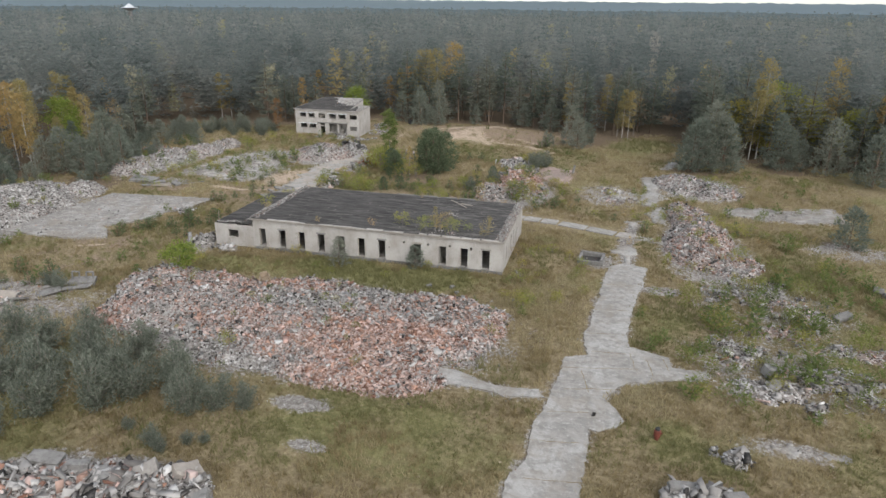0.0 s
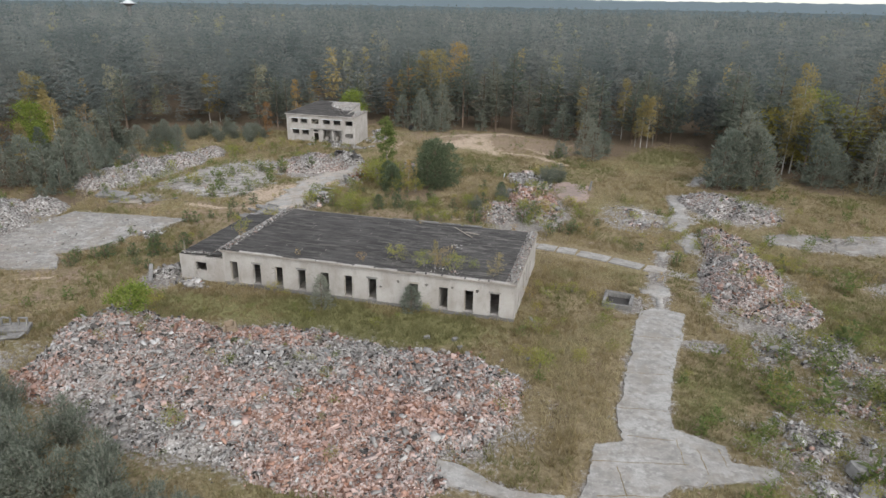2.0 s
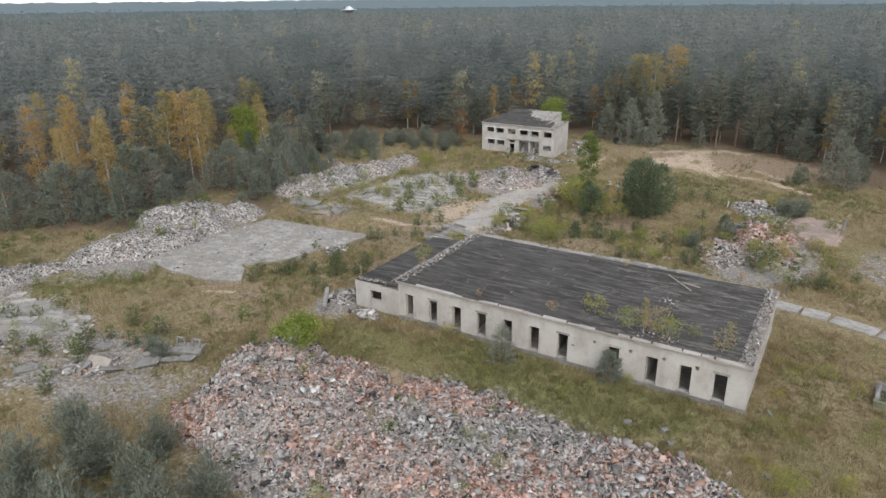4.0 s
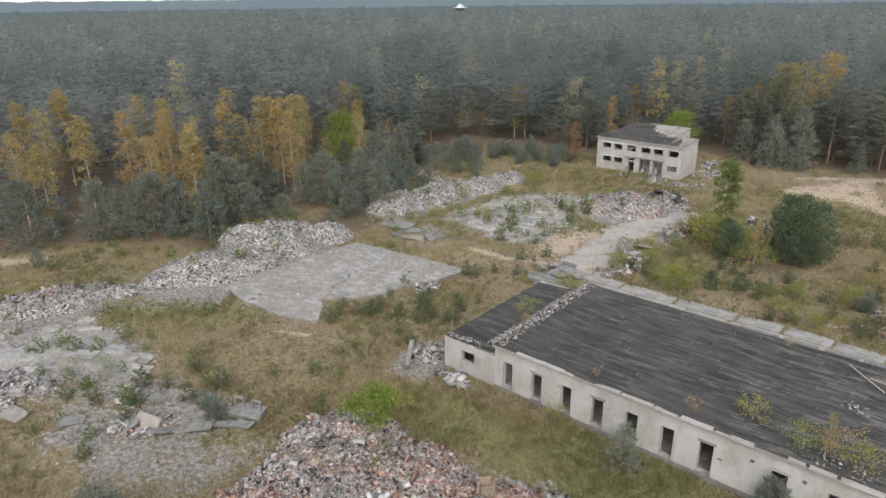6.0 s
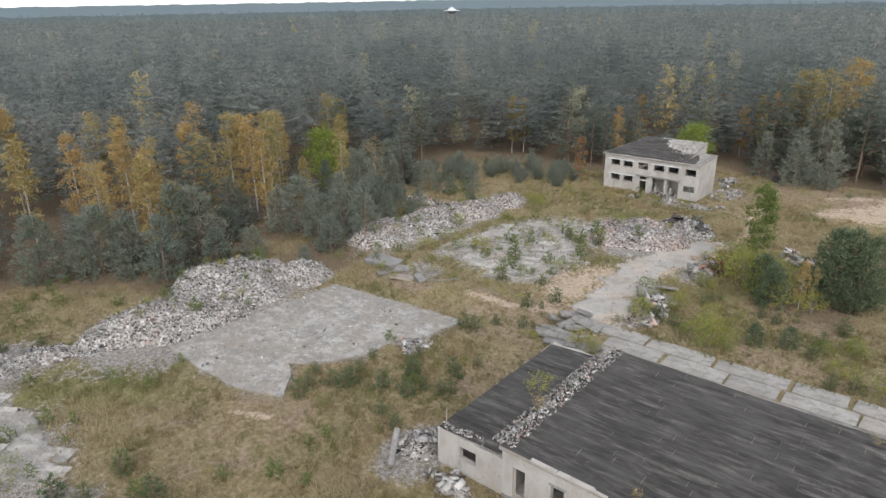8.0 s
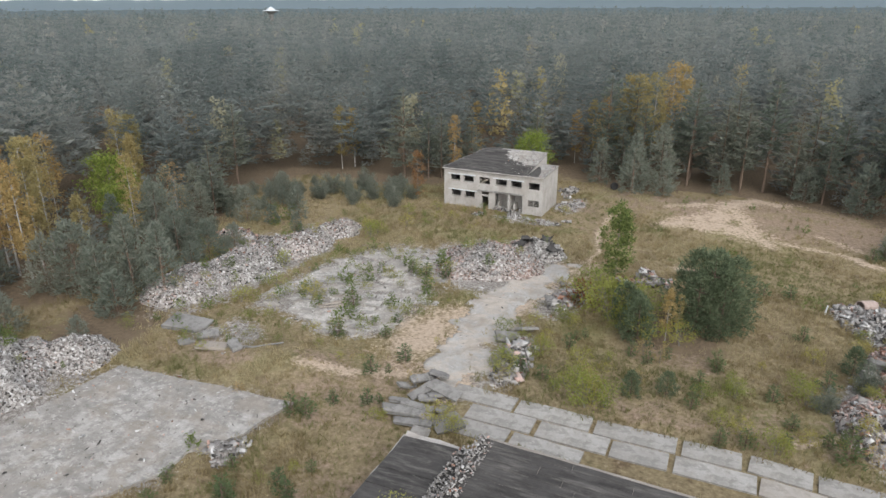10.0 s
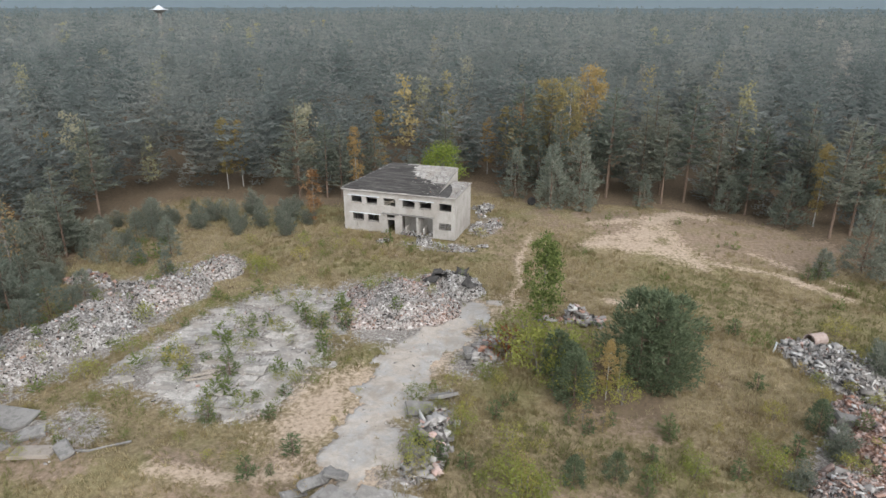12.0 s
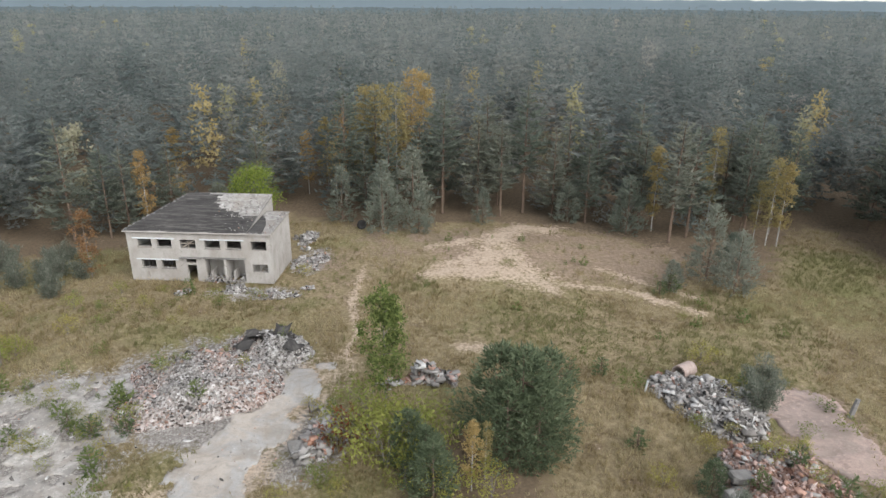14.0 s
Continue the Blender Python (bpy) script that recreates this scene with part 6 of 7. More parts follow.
def shrub_stuff(rest):
    """The farther shrubs of the meadow, joined."""
    r = np.random.default_rng(88)
    vs, tones = [], []
    for q, x, y, s, k in rest:
        me = [c for c in k.children if c.name.startswith("crown")][0].data
        co = np.empty(len(me.vertices) * 3, np.float32)
        me.vertices.foreach_get("co", co)
        a = r.uniform(0, 6.283)
        c, sn = math.cos(a), math.sin(a)
        leaf = co.reshape(-1, 3, 3)[::3] * s
        mid = leaf.mean(1, keepdims=True)
        co = (mid + 1.6 * (leaf - mid)).reshape(-1, 3)
        vs.append(np.stack([co[:, 0] * c - co[:, 1] * sn + x, co[:, 0] * sn + co[:, 1] * c + y, co[:, 2] + surface_z(x, y) - 0.03], 1))
        tones.append(np.full(len(co), r.uniform(0, 0.3) if k in SAPLINGS else r.uniform(0.2, 1.0)))
    v = np.concatenate(vs)
    return tagged(new("shrubs", mesh_of("shrubs", v, tri_faces(len(v)), SHRUBS, {"tone": np.concatenate(tones)})), "scattered yellow-green shrubs in the dry meadow", "shrubs", kind="stuff")


shrub_stuff(spots[300:])
for k in range(46):
    x, y = random.uniform(-96, -84), random.uniform(98, 140)
    d = float(sdist(CLEAR, np.array(x), np.array(y)))
    if -7 < d < 2.5:
        if k % 3:
            plant(YOUNG[k % 4], x, y, random.uniform(0.3, 0.7), label="bushy young pine between the rubble and the forest")
        else:
            plant(WILLOWS[k % 3], x, y, random.uniform(0.5, 0.9), label="grey-green willow bush at the forest edge")
LUSH = make_leafy(168, "bush", 2.2, 0.05, 1.3, 60, 26, 0.25, TREE_GREEN, GREY_BARK, "bright green bush growing behind the heap's crest", "bush", 1.0, 4)
plant(LUSH, -43.9, 59.6, 1.15)
# what grows on the hall's roof
for u, v, s, k in ((24.0, 1.6, 1.0, 0), (22.3, 1.4, 0.75, 1), (25.4, 1.3, 0.8, 1), (19.0, 2.6, 0.75, 2), (15.6, 1.2, 0.42, 3), (29.6, 1.4, 0.9, 3), (-0.8, 5.5, 0.55, 3), (27.2, 2.6, 0.4, 2), (8.6, 0.8, 0.3, 3), (-2.0, 7.4, 0.7, 2), (18.0, 14.5, 0.3, 3)):
    p = hall_frame(u, v).translation
    kind = (GOLD, BUSHES[0], BUSHES[1], GOLD)[k]
    plant(kind, p.x, p.y, s, z=HALL_H + (0.24 if u > 0 else -0.55), label="spindly yellowing sapling rooted in the hall's roof")
plant(BIRCHES[1], *hall_frame(23.5, 1.3).translation[:2], 0.19, z=HALL_H + 0.24, label="thin young birch growing on the hall's roof")
# the fallen dead pine
dead = make_pine(190, 4.6, 0.2, 1.5, 10, 6, (0.4, 0.7, 1.0), 3, "fallen pine with dead rust-brown needles", 0.5, DEAD_LEAF, 0.7, 2)
dead.matrix_basis = pose(-39.4, 117.4, 2.6, 0, -118, 20)

# ---- the forest ----
def in_view(x, y):
    a = np.degrees(np.arctan2(y - 30, x + 10))
    return (a > 28) & (a < 172) & (y > 22)


rng = np.random.default_rng(77)


def forest_points(lo, hi, spacing, d_lo, d_hi):
    xs = np.arange(-lo, hi, spacing)
    gx, gy = np.meshgrid(xs, np.arange(20, hi, spacing))
    x, y = gx.ravel() + rng.uniform(-0.48, 0.48, gx.size) * spacing, gy.ravel() + rng.uniform(-0.48, 0.48, gx.size) * spacing
    e = sdist(CLEAR, x, y)
    ok = (e > d_lo) & (e <= d_hi) & in_view(x, y) & ~((x > -9) & (x < 15) & (y < 158))
    return x[ok], y[ok], e[ok]


# the edge: every tree a thing of its own
x, y, e = forest_points(190, 230, 4.2, 0.6, 9.5)
keep = (np.hypot(x + 25, y - 75) < 104) & (np.abs(x + 20) < 85)
rest_x, rest_y = x[~keep], y[~keep]
for px, py, pe in zip(x[keep], y[keep], e[keep]):
    left = px < -86 and py < 128
    r = rng.random()
    if min(math.dist((px, py), q) for q in ((-108.8, 116.6), (-97.8, 103.2), (6.8, 158.3), (-74.6, 145.6))) < 4.2:
        continue
    if left and py < 113:
        k = YOUNG[rng.integers(3)] if r < 0.62 else BIRCHES[rng.integers(3)] if r < 0.94 else PINES[rng.integers(5)]
        s = rng.uniform(0.5, 0.95) if r < 0.62 else rng.uniform(0.72, 0.95)
    elif left and r < 0.75 or pe < 3.0 and r < 0.36:
        k, s = YOUNG[rng.integers(3)], rng.uniform(0.55, 0.95) if left else rng.uniform(0.75, 1.3)
    elif not left and r > 0.98:
        k, s = BIRCHES[rng.integers(3)], rng.uniform(0.7, 0.95)
    elif r > 0.955:
        k, s = BARE, rng.uniform(0.75, 1.0)
    else:
        k, s = PINES[rng.integers(5)], rng.uniform(0.72, 1.08) * (0.85 if pe < 4 else 1.0)
    plant(k, float(px), float(py), float(s))
# the birch grove behind the young pines
for px, py, top, k in ((-131.1, 69.7, 16, 0), (-121.9, 69.6, 16, 1), (-136.3, 78.1, 16.5, 2), (-125.4, 86.1, 16, 1), (-117.3, 86.2, 16, 0), (-97.6, 79.0, 14, 2), (-119.6, 99.7, 16.5, 1), (-105.8, 96.4, 16, 0), (-105.6, 98.6, 15.5, 2), (-102.9, 98.0, 16, 1), (-101.1, 99.8, 16, 0), (-104.1, 103.4, 15.8, 1), (-111.8, 70.9, 15.5, 2), (-111.9, 77.0, 15.5, 0), (-99.2, 88.3, 15, 1), (-108.4, 91.5, 15, 2), (-112.5, 84.0, 15, 0), (-106.2, 84.6, 14.5, 1), (-118.6, 126.9, 14.8, 1), (-117.0, 128.4, 13.6, 0), (-110.5, 122.4, 11.8, 2), (-112.0, 123.8, 11.2, 0), (-97.8, 103.2, 9.2, 2), (-116.2, 63.4, 14, 1), (-109.8, 64.2, 13, 2), (-110.5, 106.4, 14.5, 0), (-113.5, 111.2, 14.0, 1)):
    plant(BIRCHES[k], px, py, top / (15.0, 17.0, 13.0)[k])
for px, py, s in ((34.5, 146.6, 1.2), (41.2, 147.8, 1.3), (49.4, 143.0, 1.15), (55.5, 134.5, 1.1), (28.4, 147.2, 1.2), (61.1, 130.2, 1.0), (38.0, 156.0, 1.5), (-117.0, 56.5, 1.0)):
    plant(BROAD, px, py, s, label="broadleaf tree with yellowing leaves at the forest edge")
for px, py, s, k in ((31.0, 143.4, 1.1, 0), (32.6, 144.6, 1.2, 1), (45.5, 146.5, 1.0, 2), (52.5, 139.5, 0.95, 0), (47.0, 151.0, 1.2, 1), (58.3, 133.1, 0.9, 2)):
    plant(BIRCHES[k], px, py, s)
# single golden birches in and before the pines
for px, py, top, k in ((6.1, 158.4, 11.3, 0), (7.4, 158.2, 11.0, 2), (5.0, 159.6, 8.5, 1), (-123.4, 147.8, 11, 2), (-97.2, 158.5, 12, 2), (-95.4, 160.2, 11.4, 0), (-52.2, 182.4, 13.4, 0), (-54.8, 183.0, 12.4, 2), (-49.6, 182.2, 12.8, 1), (-57.6, 181.0, 10.4, 2), (-45.2, 177.0, 18.4, 1), (-47.8, 178.6, 17.8, 0), (-43.0, 178.2, 18.6, 1), (-46.4, 181.6, 17.4, 0), (-41.0, 186.3, 20.0, 1), (-39.4, 187.4, 19.0, 0), (-75.2, 172.5, 12.2, 2)):
    plant(BIRCHES[k], px, py, top / (15.0, 17.0, 13.0)[k])
LARCH = make_leafy(155, "larch_tree", 8.0, 0.1, 1.1, 60, 16, 0.3, LARCH_LEAF, GREY_BARK, "thin rust-brown young larch beside the ruined house")
plant(LARCH, -74.6, 145.6, 1.0)


def leafy_template(seed, h, rad, blobs, leaves, size):
    """A leafy crown of loose clusters, for the trees among the pines."""
    r = np.random.default_rng(seed)
    f = r.uniform(0.3, 1.0, blobs)
    reach = rad * np.sin(np.pi * np.clip(f * 0.85 + 0.05, 0, 1)) ** 0.7 * r.uniform(0.3, 1.0, blobs)
    a = r.uniform(0, 6.283, blobs)
    c = np.repeat(np.stack([reach * np.cos(a), reach * np.sin(a), h * f], 1), leaves, 0) + r.normal(0, rad * 0.16, (blobs * leaves, 3))
    return spikes(c, r.normal(0, 1, (len(c), 3)) + np.array([0, 0, 0.3]), r.uniform(0.6, 1.2, len(c)) * size, r.uniform(0.5, 0.9, len(c)) * size, r)


def woods(name, x, y, templates, label, lo=0.75, hi=1.12, leafy=(), share=0.0):
    r = np.random.default_rng(len(x))
    vs, tones = [], []
    both = list(templates) + list(leafy)
    other = r.random(len(x)) < share * np.clip(3.2 * (fbm(x / 45, y / 45, 17, 2) - 0.26), 0.1, 2.2) if leafy else np.zeros(len(x), bool)
    pick = np.where(other, len(templates) + r.integers(0, max(1, len(leafy)), len(x)), r.integers(0, len(templates), len(x)))
    patch = fbm(x / 28, y / 28, 19, 2)
    z0 = np.where(np.hypot(x, y) < 400, ground_z(x, y), 0.0)
    for k, t in enumerate(both):
        sel = np.where(pick == k)[0]
        a = r.uniform(0, 6.283, len(sel))
        s = r.uniform(lo, hi, len(sel))
        c, sn = np.cos(a)[:, None], np.sin(a)[:, None]
        v = np.stack([(t[None, :, 0] * c - t[None, :, 1] * sn) * s[:, None] + x[sel][:, None], (t[None, :, 0] * sn + t[None, :, 1] * c) * s[:, None] + y[sel][:, None], t[None, :, 2] * s[:, None] + z0[sel][:, None]], 2)
        vs.append(v.reshape(-1, 3))
        tone = r.uniform(0.87, 0.965, len(sel)) ** (1.0 if name == "pine_forest" else 1.6) if k >= len(templates) else np.clip(0.84 * r.random(len(sel)) + 0.9 * (patch[sel] - 0.5), 0.0, 0.84)
        tones.append(np.repeat(tone, len(t)))
    v = np.concatenate(vs)
    return tagged(new(name, mesh_of(name, v, tri_faces(len(v)), WOODS, {"tone": np.concatenate(tones)})), label, "forest", kind="stuff")


near_t = [tiers(300 + k, h, b, r, 15, 5, (0.35, 0.56, 0.76, 0.96), 3, s, 0.88, 1, 0.34, 0.45)[0] for k, (h, b, r, s) in enumerate(((17, 0.30, 4.3, 0.6), (19.5, 0.36, 4.5, 0.52), (15, 0.24, 4.0, 0.66), (18, 0.34, 3.8, 0.6), (13, 0.15, 3.8, 0.75), (20.5, 0.38, 3.7, 0.66)))]
low_t = [tiers(330 + k, h, 0.04, r, 8, 5, (0.45, 0.85), 2, 0.7, 1.25)[0] for k, (h, r) in enumerate(((7, 2.3), (9, 2.5), (5, 2.1)))]
mid_t = [tiers(310 + k, h, 0.42, r, 9, 5, (0.5, 0.9), 2, s, 1.25, 1, 0.4, 0.45)[0] for k, (h, r, s) in enumerate(((17, 4.2, 0.55), (20, 4.4, 0.52), (15, 4.0, 0.66), (18, 3.8, 0.7), (13.5, 3.9, 0.6)))]
back_t = [tiers(340 + k, h, 0.5, r, 5, 4, (0.7,), 2, s, 1.8, 1, 0.36)[0] for k, (h, r, s) in enumerate(((17, 3.8, 0.6), (20, 4.0, 0.55), (15, 3.7, 0.66), (18, 3.6, 0.7)))]
far_t = [tiers(320 + k, h, 0.55, 2.8, 3, 3, (0.7,), 1, s, 3.2, 1, 0.42)[0] for k, (h, s) in enumerate(((17, 0.7), (20.5, 0.8), (15, 0.7), (18, 0.9)))]
near_l = [leafy_template(350 + k, h, r, 46, 9, 0.55) for k, (h, r) in enumerate(((15, 2.1), (17, 2.4), (12, 2.0)))]
back_l = [leafy_template(360 + k, h, r, 14, 6, 1.3) for k, (h, r) in enumerate(((17, 2.6), (18, 2.9)))]
x, y, e = forest_points(330, 330, 6.1, 9.5, 60)
x, y, e = np.concatenate([x, rest_x]), np.concatenate([y, rest_y]), np.concatenate([e, sdist(CLEAR, rest_x, rest_y)])
grove = (x < -86) & (y < 126) & (y > 58) & (e < 19)
x, y = x[~grove], y[~grove]
woods("pine_forest", x, y, near_t, "dense pine forest behind the clearing", 0.6, 1.16, near_l, 0.05)
x, y, e = forest_points(260, 230, 7.0, 4.0, 22)
woods("pine_forest", x, y, low_t, "dark young pines under the forest edge", 0.6, 1.1)
x, y, e = forest_points(440, 440, 7.2, 60, 190)
woods("pine_forest", x, y, mid_t, "dense dark pine forest stretching away", 0.58, 1.2, near_l, 0.06)
x, y, e = forest_points(640, 640, 9.0, 190, 430)
woods("distant_forest", x, y, back_t, "distant pine forest canopy", 0.68, 1.18, back_l, 0.07)
x, y, e = forest_points(1150, 1150, 12.5, 430, 900)
woods("distant_forest", x, y, far_t, "far pine forest canopy under haze", 0.75, 1.25)


def far_canopy():
    ang = np.radians(np.concatenate([np.arange(-200, 22, 6.0), np.arange(22, 178, 0.45), np.arange(178, 160.1 + 0, 6.0)]))
    rad = 230 * 1.019 ** np.arange(162)
    ga, gr = np.meshgrid(ang, rad)
    r = np.random.default_rng(5)
    a, d = ga.ravel(), gr.ravel() * (1 + r.uniform(-0.008, 0.008, ga.size))
    x, y = -20 + d * np.cos(a), 70 + d * np.sin(a)
    rise = np.clip((d - 1200) / 3200, 0, 1) ** 1.4 * 30
    z = 9.5 + 2.2 * r.random(len(x)) + 3.0 * (fbm(x / 90, y / 90, 8, 3) - 0.5) + rise + np.clip((d - 700) / 400, 0, 1) * 3.0 * r.random(len(x)) + np.clip((d - 1600) / 800, 0, 1) * 7.0 * r.random(len(x)) ** 3
    z = np.where(d < 300, -1 + (z + 1) * np.clip((d - 225) / 75, 0, 1), z)
    n = len(ang)
    i = np.arange((n - 1) * (len(rad) - 1))
    q = i // (n - 1) * n + i % (n - 1)
    quads = np.stack([q, q + 1, q + n + 1, q + n], 1)
    row = i // (n - 1)
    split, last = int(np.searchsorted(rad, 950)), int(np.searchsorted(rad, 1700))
    # both outer rings carry painted haze, the outermost the most
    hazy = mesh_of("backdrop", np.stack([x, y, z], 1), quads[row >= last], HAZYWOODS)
    tagged(new("backdrop", hazy), "woods at the horizon with blue-grey haze put into their colour", "backdrop", kind="structure")
    half_hazy = mesh_of("backdrop", np.stack([x, y, z], 1), quads[(row >= split) & (row < last)], HALFHAZYWOODS)
    tagged(new("backdrop", half_hazy), "far woods behind the clearing with fainter haze put into their colour", "backdrop", kind="structure")
    me = mesh_of("distant_forest", np.stack([x, y, z], 1), quads[row < split], WOODS, {"tone": np.clip(r.random(len(x)) * 0.75 + 0.35 * (fbm(x / 160, y / 160, 12, 3) - 0.4), 0, 1)})
    return tagged(new("distant_forest", me), "endless distant pine canopy to the horizon", "forest", kind="stuff")


far_canopy()

# the white domed building far off among the trees
dome = thing("domed_building", place(-432.6, 567.8, 6.0, 0, 0.68), "small white building with a flared round roof above far treetops", "building")
bm = bmesh.new()
add_lathe(bm, [(2.6, -8.0), (2.8, 20.6), (6.0, 22.6), (10.0, 24.3)], 12)
part("drum", bm, BLOCK, dome)
bm = bmesh.new()
add_lathe(bm, [(11.0, 24.35), (11.4, 25.0), (6.4, 25.8), (5.6, 26.6), (3.4, 28.0), (0.6, 30.0)], 14)
part("dome", bm, WHITEPAINT, dome)

# ---- meadow grass ----
def meadow():
    r = np.random.default_rng(55)
    n = 155000
    x, y = r.uniform(-110, 44, n), r.uniform(14, 166, n)
    near = r.random(n) < np.clip(1.25 - np.hypot(x + 18, y - 60) / 130, 0.2, 1)
    bare = np.maximum.reduce([mask_at(1, x, y), mask_at(2, x, y) * 0.95, mask_at(3, x, y), np.clip(mask_at(0, x, y) - 0.1, 0, 1)])
    ok = near & (r.random(n) > bare * 1.5) & (sdist(CLEAR, x, y) < 4)
    for p in HARD:
        ok &= sdist(p, x, y) > np.where(r.random(n) < 0.3, -0.3, 0.05) * (1.0 if p in (ROAD_POLY, SIDE_POLY, ARM_POLY, PAD_POLY) else 0.0) + (0.0 if p in (ROAD_POLY, SIDE_POLY, ARM_POLY, PAD_POLY) else 0.05)
    for p in OLD_ROADS:
        ok &= (sdist(p, x, y) > 0) | (r.random(n) < 0.12)
    ok &= ~((x > -70.5) & (x < -53.5) & (y > 145.8) & (y < 156.2))
    x, y = x[ok], y[ok]
    z = ground_z(x, y)
    patch = fbm(x / 7, y / 7, 31)
    tall = 0.25 + 0.55 * np.clip(fbm(x / 5, y / 5, 61) * 1.7 - 0.45, 0, 1)
    blades = 6
    c = np.repeat(np.stack([x, y, z], 1), blades, 0)
    c[:, :2] += r.normal(0, 0.16, (len(c), 2))
    h = np.repeat(tall, blades) * r.uniform(0.6, 1.2, len(c))
    d = np.stack([r.normal(0, 0.42, len(c)), r.normal(0, 0.42, len(c)), np.ones(len(c))], 1)
    v = spikes(c, d, h, r.uniform(0.05, 0.11, len(c)), r)
    tone = np.clip(np.repeat((patch - 0.5) * 3.0 + 1.0 * (fbm(x / 2.3, y / 2.3, 83, 2) - 0.5) + 0.56 - 0.75 * mask_at(4, x, y) + r.normal(0, 0.12, len(x)), blades), 0, 1)
    me = mesh_of("grass", v, tri_faces(len(v)), GRASS, {"tone": np.repeat(tone, 3)})
    return tagged(new("grass", me), "long dry tan and green meadow grass", "grass", kind="stuff")


meadow()

# ---- smaller things of concrete ----
def loose(name, bm, mat, m, label, category, group=""):
    ob = part(name, bm, mat, None)
    ob.matrix_basis = m
    return tagged(ob, label, category, group)


random.seed(71)
# slabs of the road behind the hall
slab_road = structure(thing("slab_road", Matrix.Identity(4), "road of large grey concrete slabs with grass in the joints", "pavement"), "road of large grey concrete slabs with grass in the joints", "pavement")


def slab_variant(seed, L, W):
    random.seed(seed)
    bm = bmesh.new()
    pts = []
    n = 5
    for k in range(n):
        pts.append((-L / 2 + L * k / n, -W / 2 + random.uniform(-0.03, 0.03)))
    pts.append((L / 2, -W / 2 + random.uniform(0, 0.12)))
    for k in range(n):
        pts.append((L / 2 - L * k / n, W / 2 + random.uniform(-0.03, 0.03)))
    pts.append((-L / 2, W / 2 - random.uniform(0, 0.12)))
    top = [bm.verts.new((x, y, 0.0)) for x, y in pts]
    low = [bm.verts.new((x * 1.004, y * 1.01, -0.16)) for x, y in pts]
    bm.faces.new(top)
    for i in range(len(top)):
        j = (i + 1) % len(top)
        bm.faces.new((top[i], low[i], low[j], top[j]))
    me = bpy.data.meshes.new("slab")
    bmesh.ops.recalc_face_normals(bm, faces=bm.faces)
    bm.to_mesh(me)
    bm.free()
    me.materials.append(SLAB)
    return me


SLABS = [slab_variant(400 + k, L, 1.92) for k, L in enumerate((5.2, 5.8, 3.9, 2.3))]
random.seed(72)
for row in range(3):
    s = 0.6 + (0, 2.2, 0.9)[row]
    while s < 56:
        k = random.choice((0, 1, 0, 2)) if s < 20 else random.choice((0, 2, 3, 2))
        L = (5.2, 5.8, 3.9, 2.3)[k]
        x, y, a = slab_axis(s + L / 2)
        off = 2.15 - row * 2.15
        if not (s > 29 and row != 1) and not (row == 2 and s > 14) and random.random() < (0.98 if row < 2 else 0.75):
            nx, ny = -math.sin(radians(a)), math.cos(radians(a))
            ob = part("slab", SLABS[k], None, slab_road)
            ob.matrix_basis = pose(x + nx * off, y + ny * off, 0.075 + random.uniform(-0.025, 0.03), random.uniform(-0.7, 0.7), random.uniform(-0.4, 0.4), a + random.uniform(-1.2, 1.2))
        s += L + random.uniform(0.2, 0.5)


def broken_plate(L, W, t, seed):
    random.seed(seed)
    bm = bmesh.new()
    ring = []
    cut = random.choice((None, 0, 1, 2, 3))
    for c, (sx, sy) in enumerate(((-1, -1), (1, -1), (1, 1), (-1, 1))):
        x, y = sx * L / 2 * random.uniform(0.9, 1.04), sy * W / 2 * random.uniform(0.88, 1.05)
        if c == cut:
            k = random.uniform(0.25, 0.6)
            ends = [(x, y * (1 - k)), (x * (1 - 0.6 * k), y)] if sx * sy > 0 else [(x * (1 - 0.6 * k), y), (x, y * (1 - k))]
            ring += ends
        else:
            ring.append((x, y))
        nx, ny = ((0, -1), (1, 0), (0, 1), (-1, 0))[c]
        ring.append((nx * L / 2 * random.uniform(0.93, 1.03) + (random.uniform(-0.2, 0.2) * L if nx == 0 else 0), ny * W / 2 * random.uniform(0.9, 1.03) + (random.uniform(-0.2, 0.2) * W if ny == 0 else 0)))
    ring.sort(key=lambda p: math.atan2(p[1] / W, p[0] / L))
    n = len(ring)
    rim = 0.06 + 0.12 * t
    levels = ((1 - rim / L * 2, 1 - rim / W * 2, t / 2), (1.0, 1.0, t / 2 - 0.35 * rim), (1.03, 0.99, 0.0), (0.97, 0.98, -t / 2))
    rows = [[bm.verts.new((x * sx + random.uniform(-0.03, 0.03), y * sy + random.uniform(-0.03, 0.03), z + random.uniform(-0.03, 0.03))) for x, y in ring] for sx, sy, z in levels]
    mid = bm.verts.new((random.uniform(-0.1, 0.1) * L, random.uniform(-0.1, 0.1) * W, t / 2 + random.uniform(-0.02, 0.05)))
    for i in range(n):
        j = (i + 1) % n
        bm.faces.new((mid, rows[0][i], rows[0][j]))
        for p, q in zip(rows, rows[1:]):
            bm.faces.new((p[i], q[i], q[j], p[j]))
    bm.faces.new(rows[-1][::-1])
    return bm


def plates(places, label, name="concrete_slab"):
    for i, (x, y, z, L, W, t, rx, ry, rz) in enumerate(places):
        loose(name, broken_plate(L, W, t, int(abs(x * 31 + y * 17) + i)), BLOCK, pose(x, y, gz(x, y) + z, rx, ry, rz), label, "slab", "broken slabs")


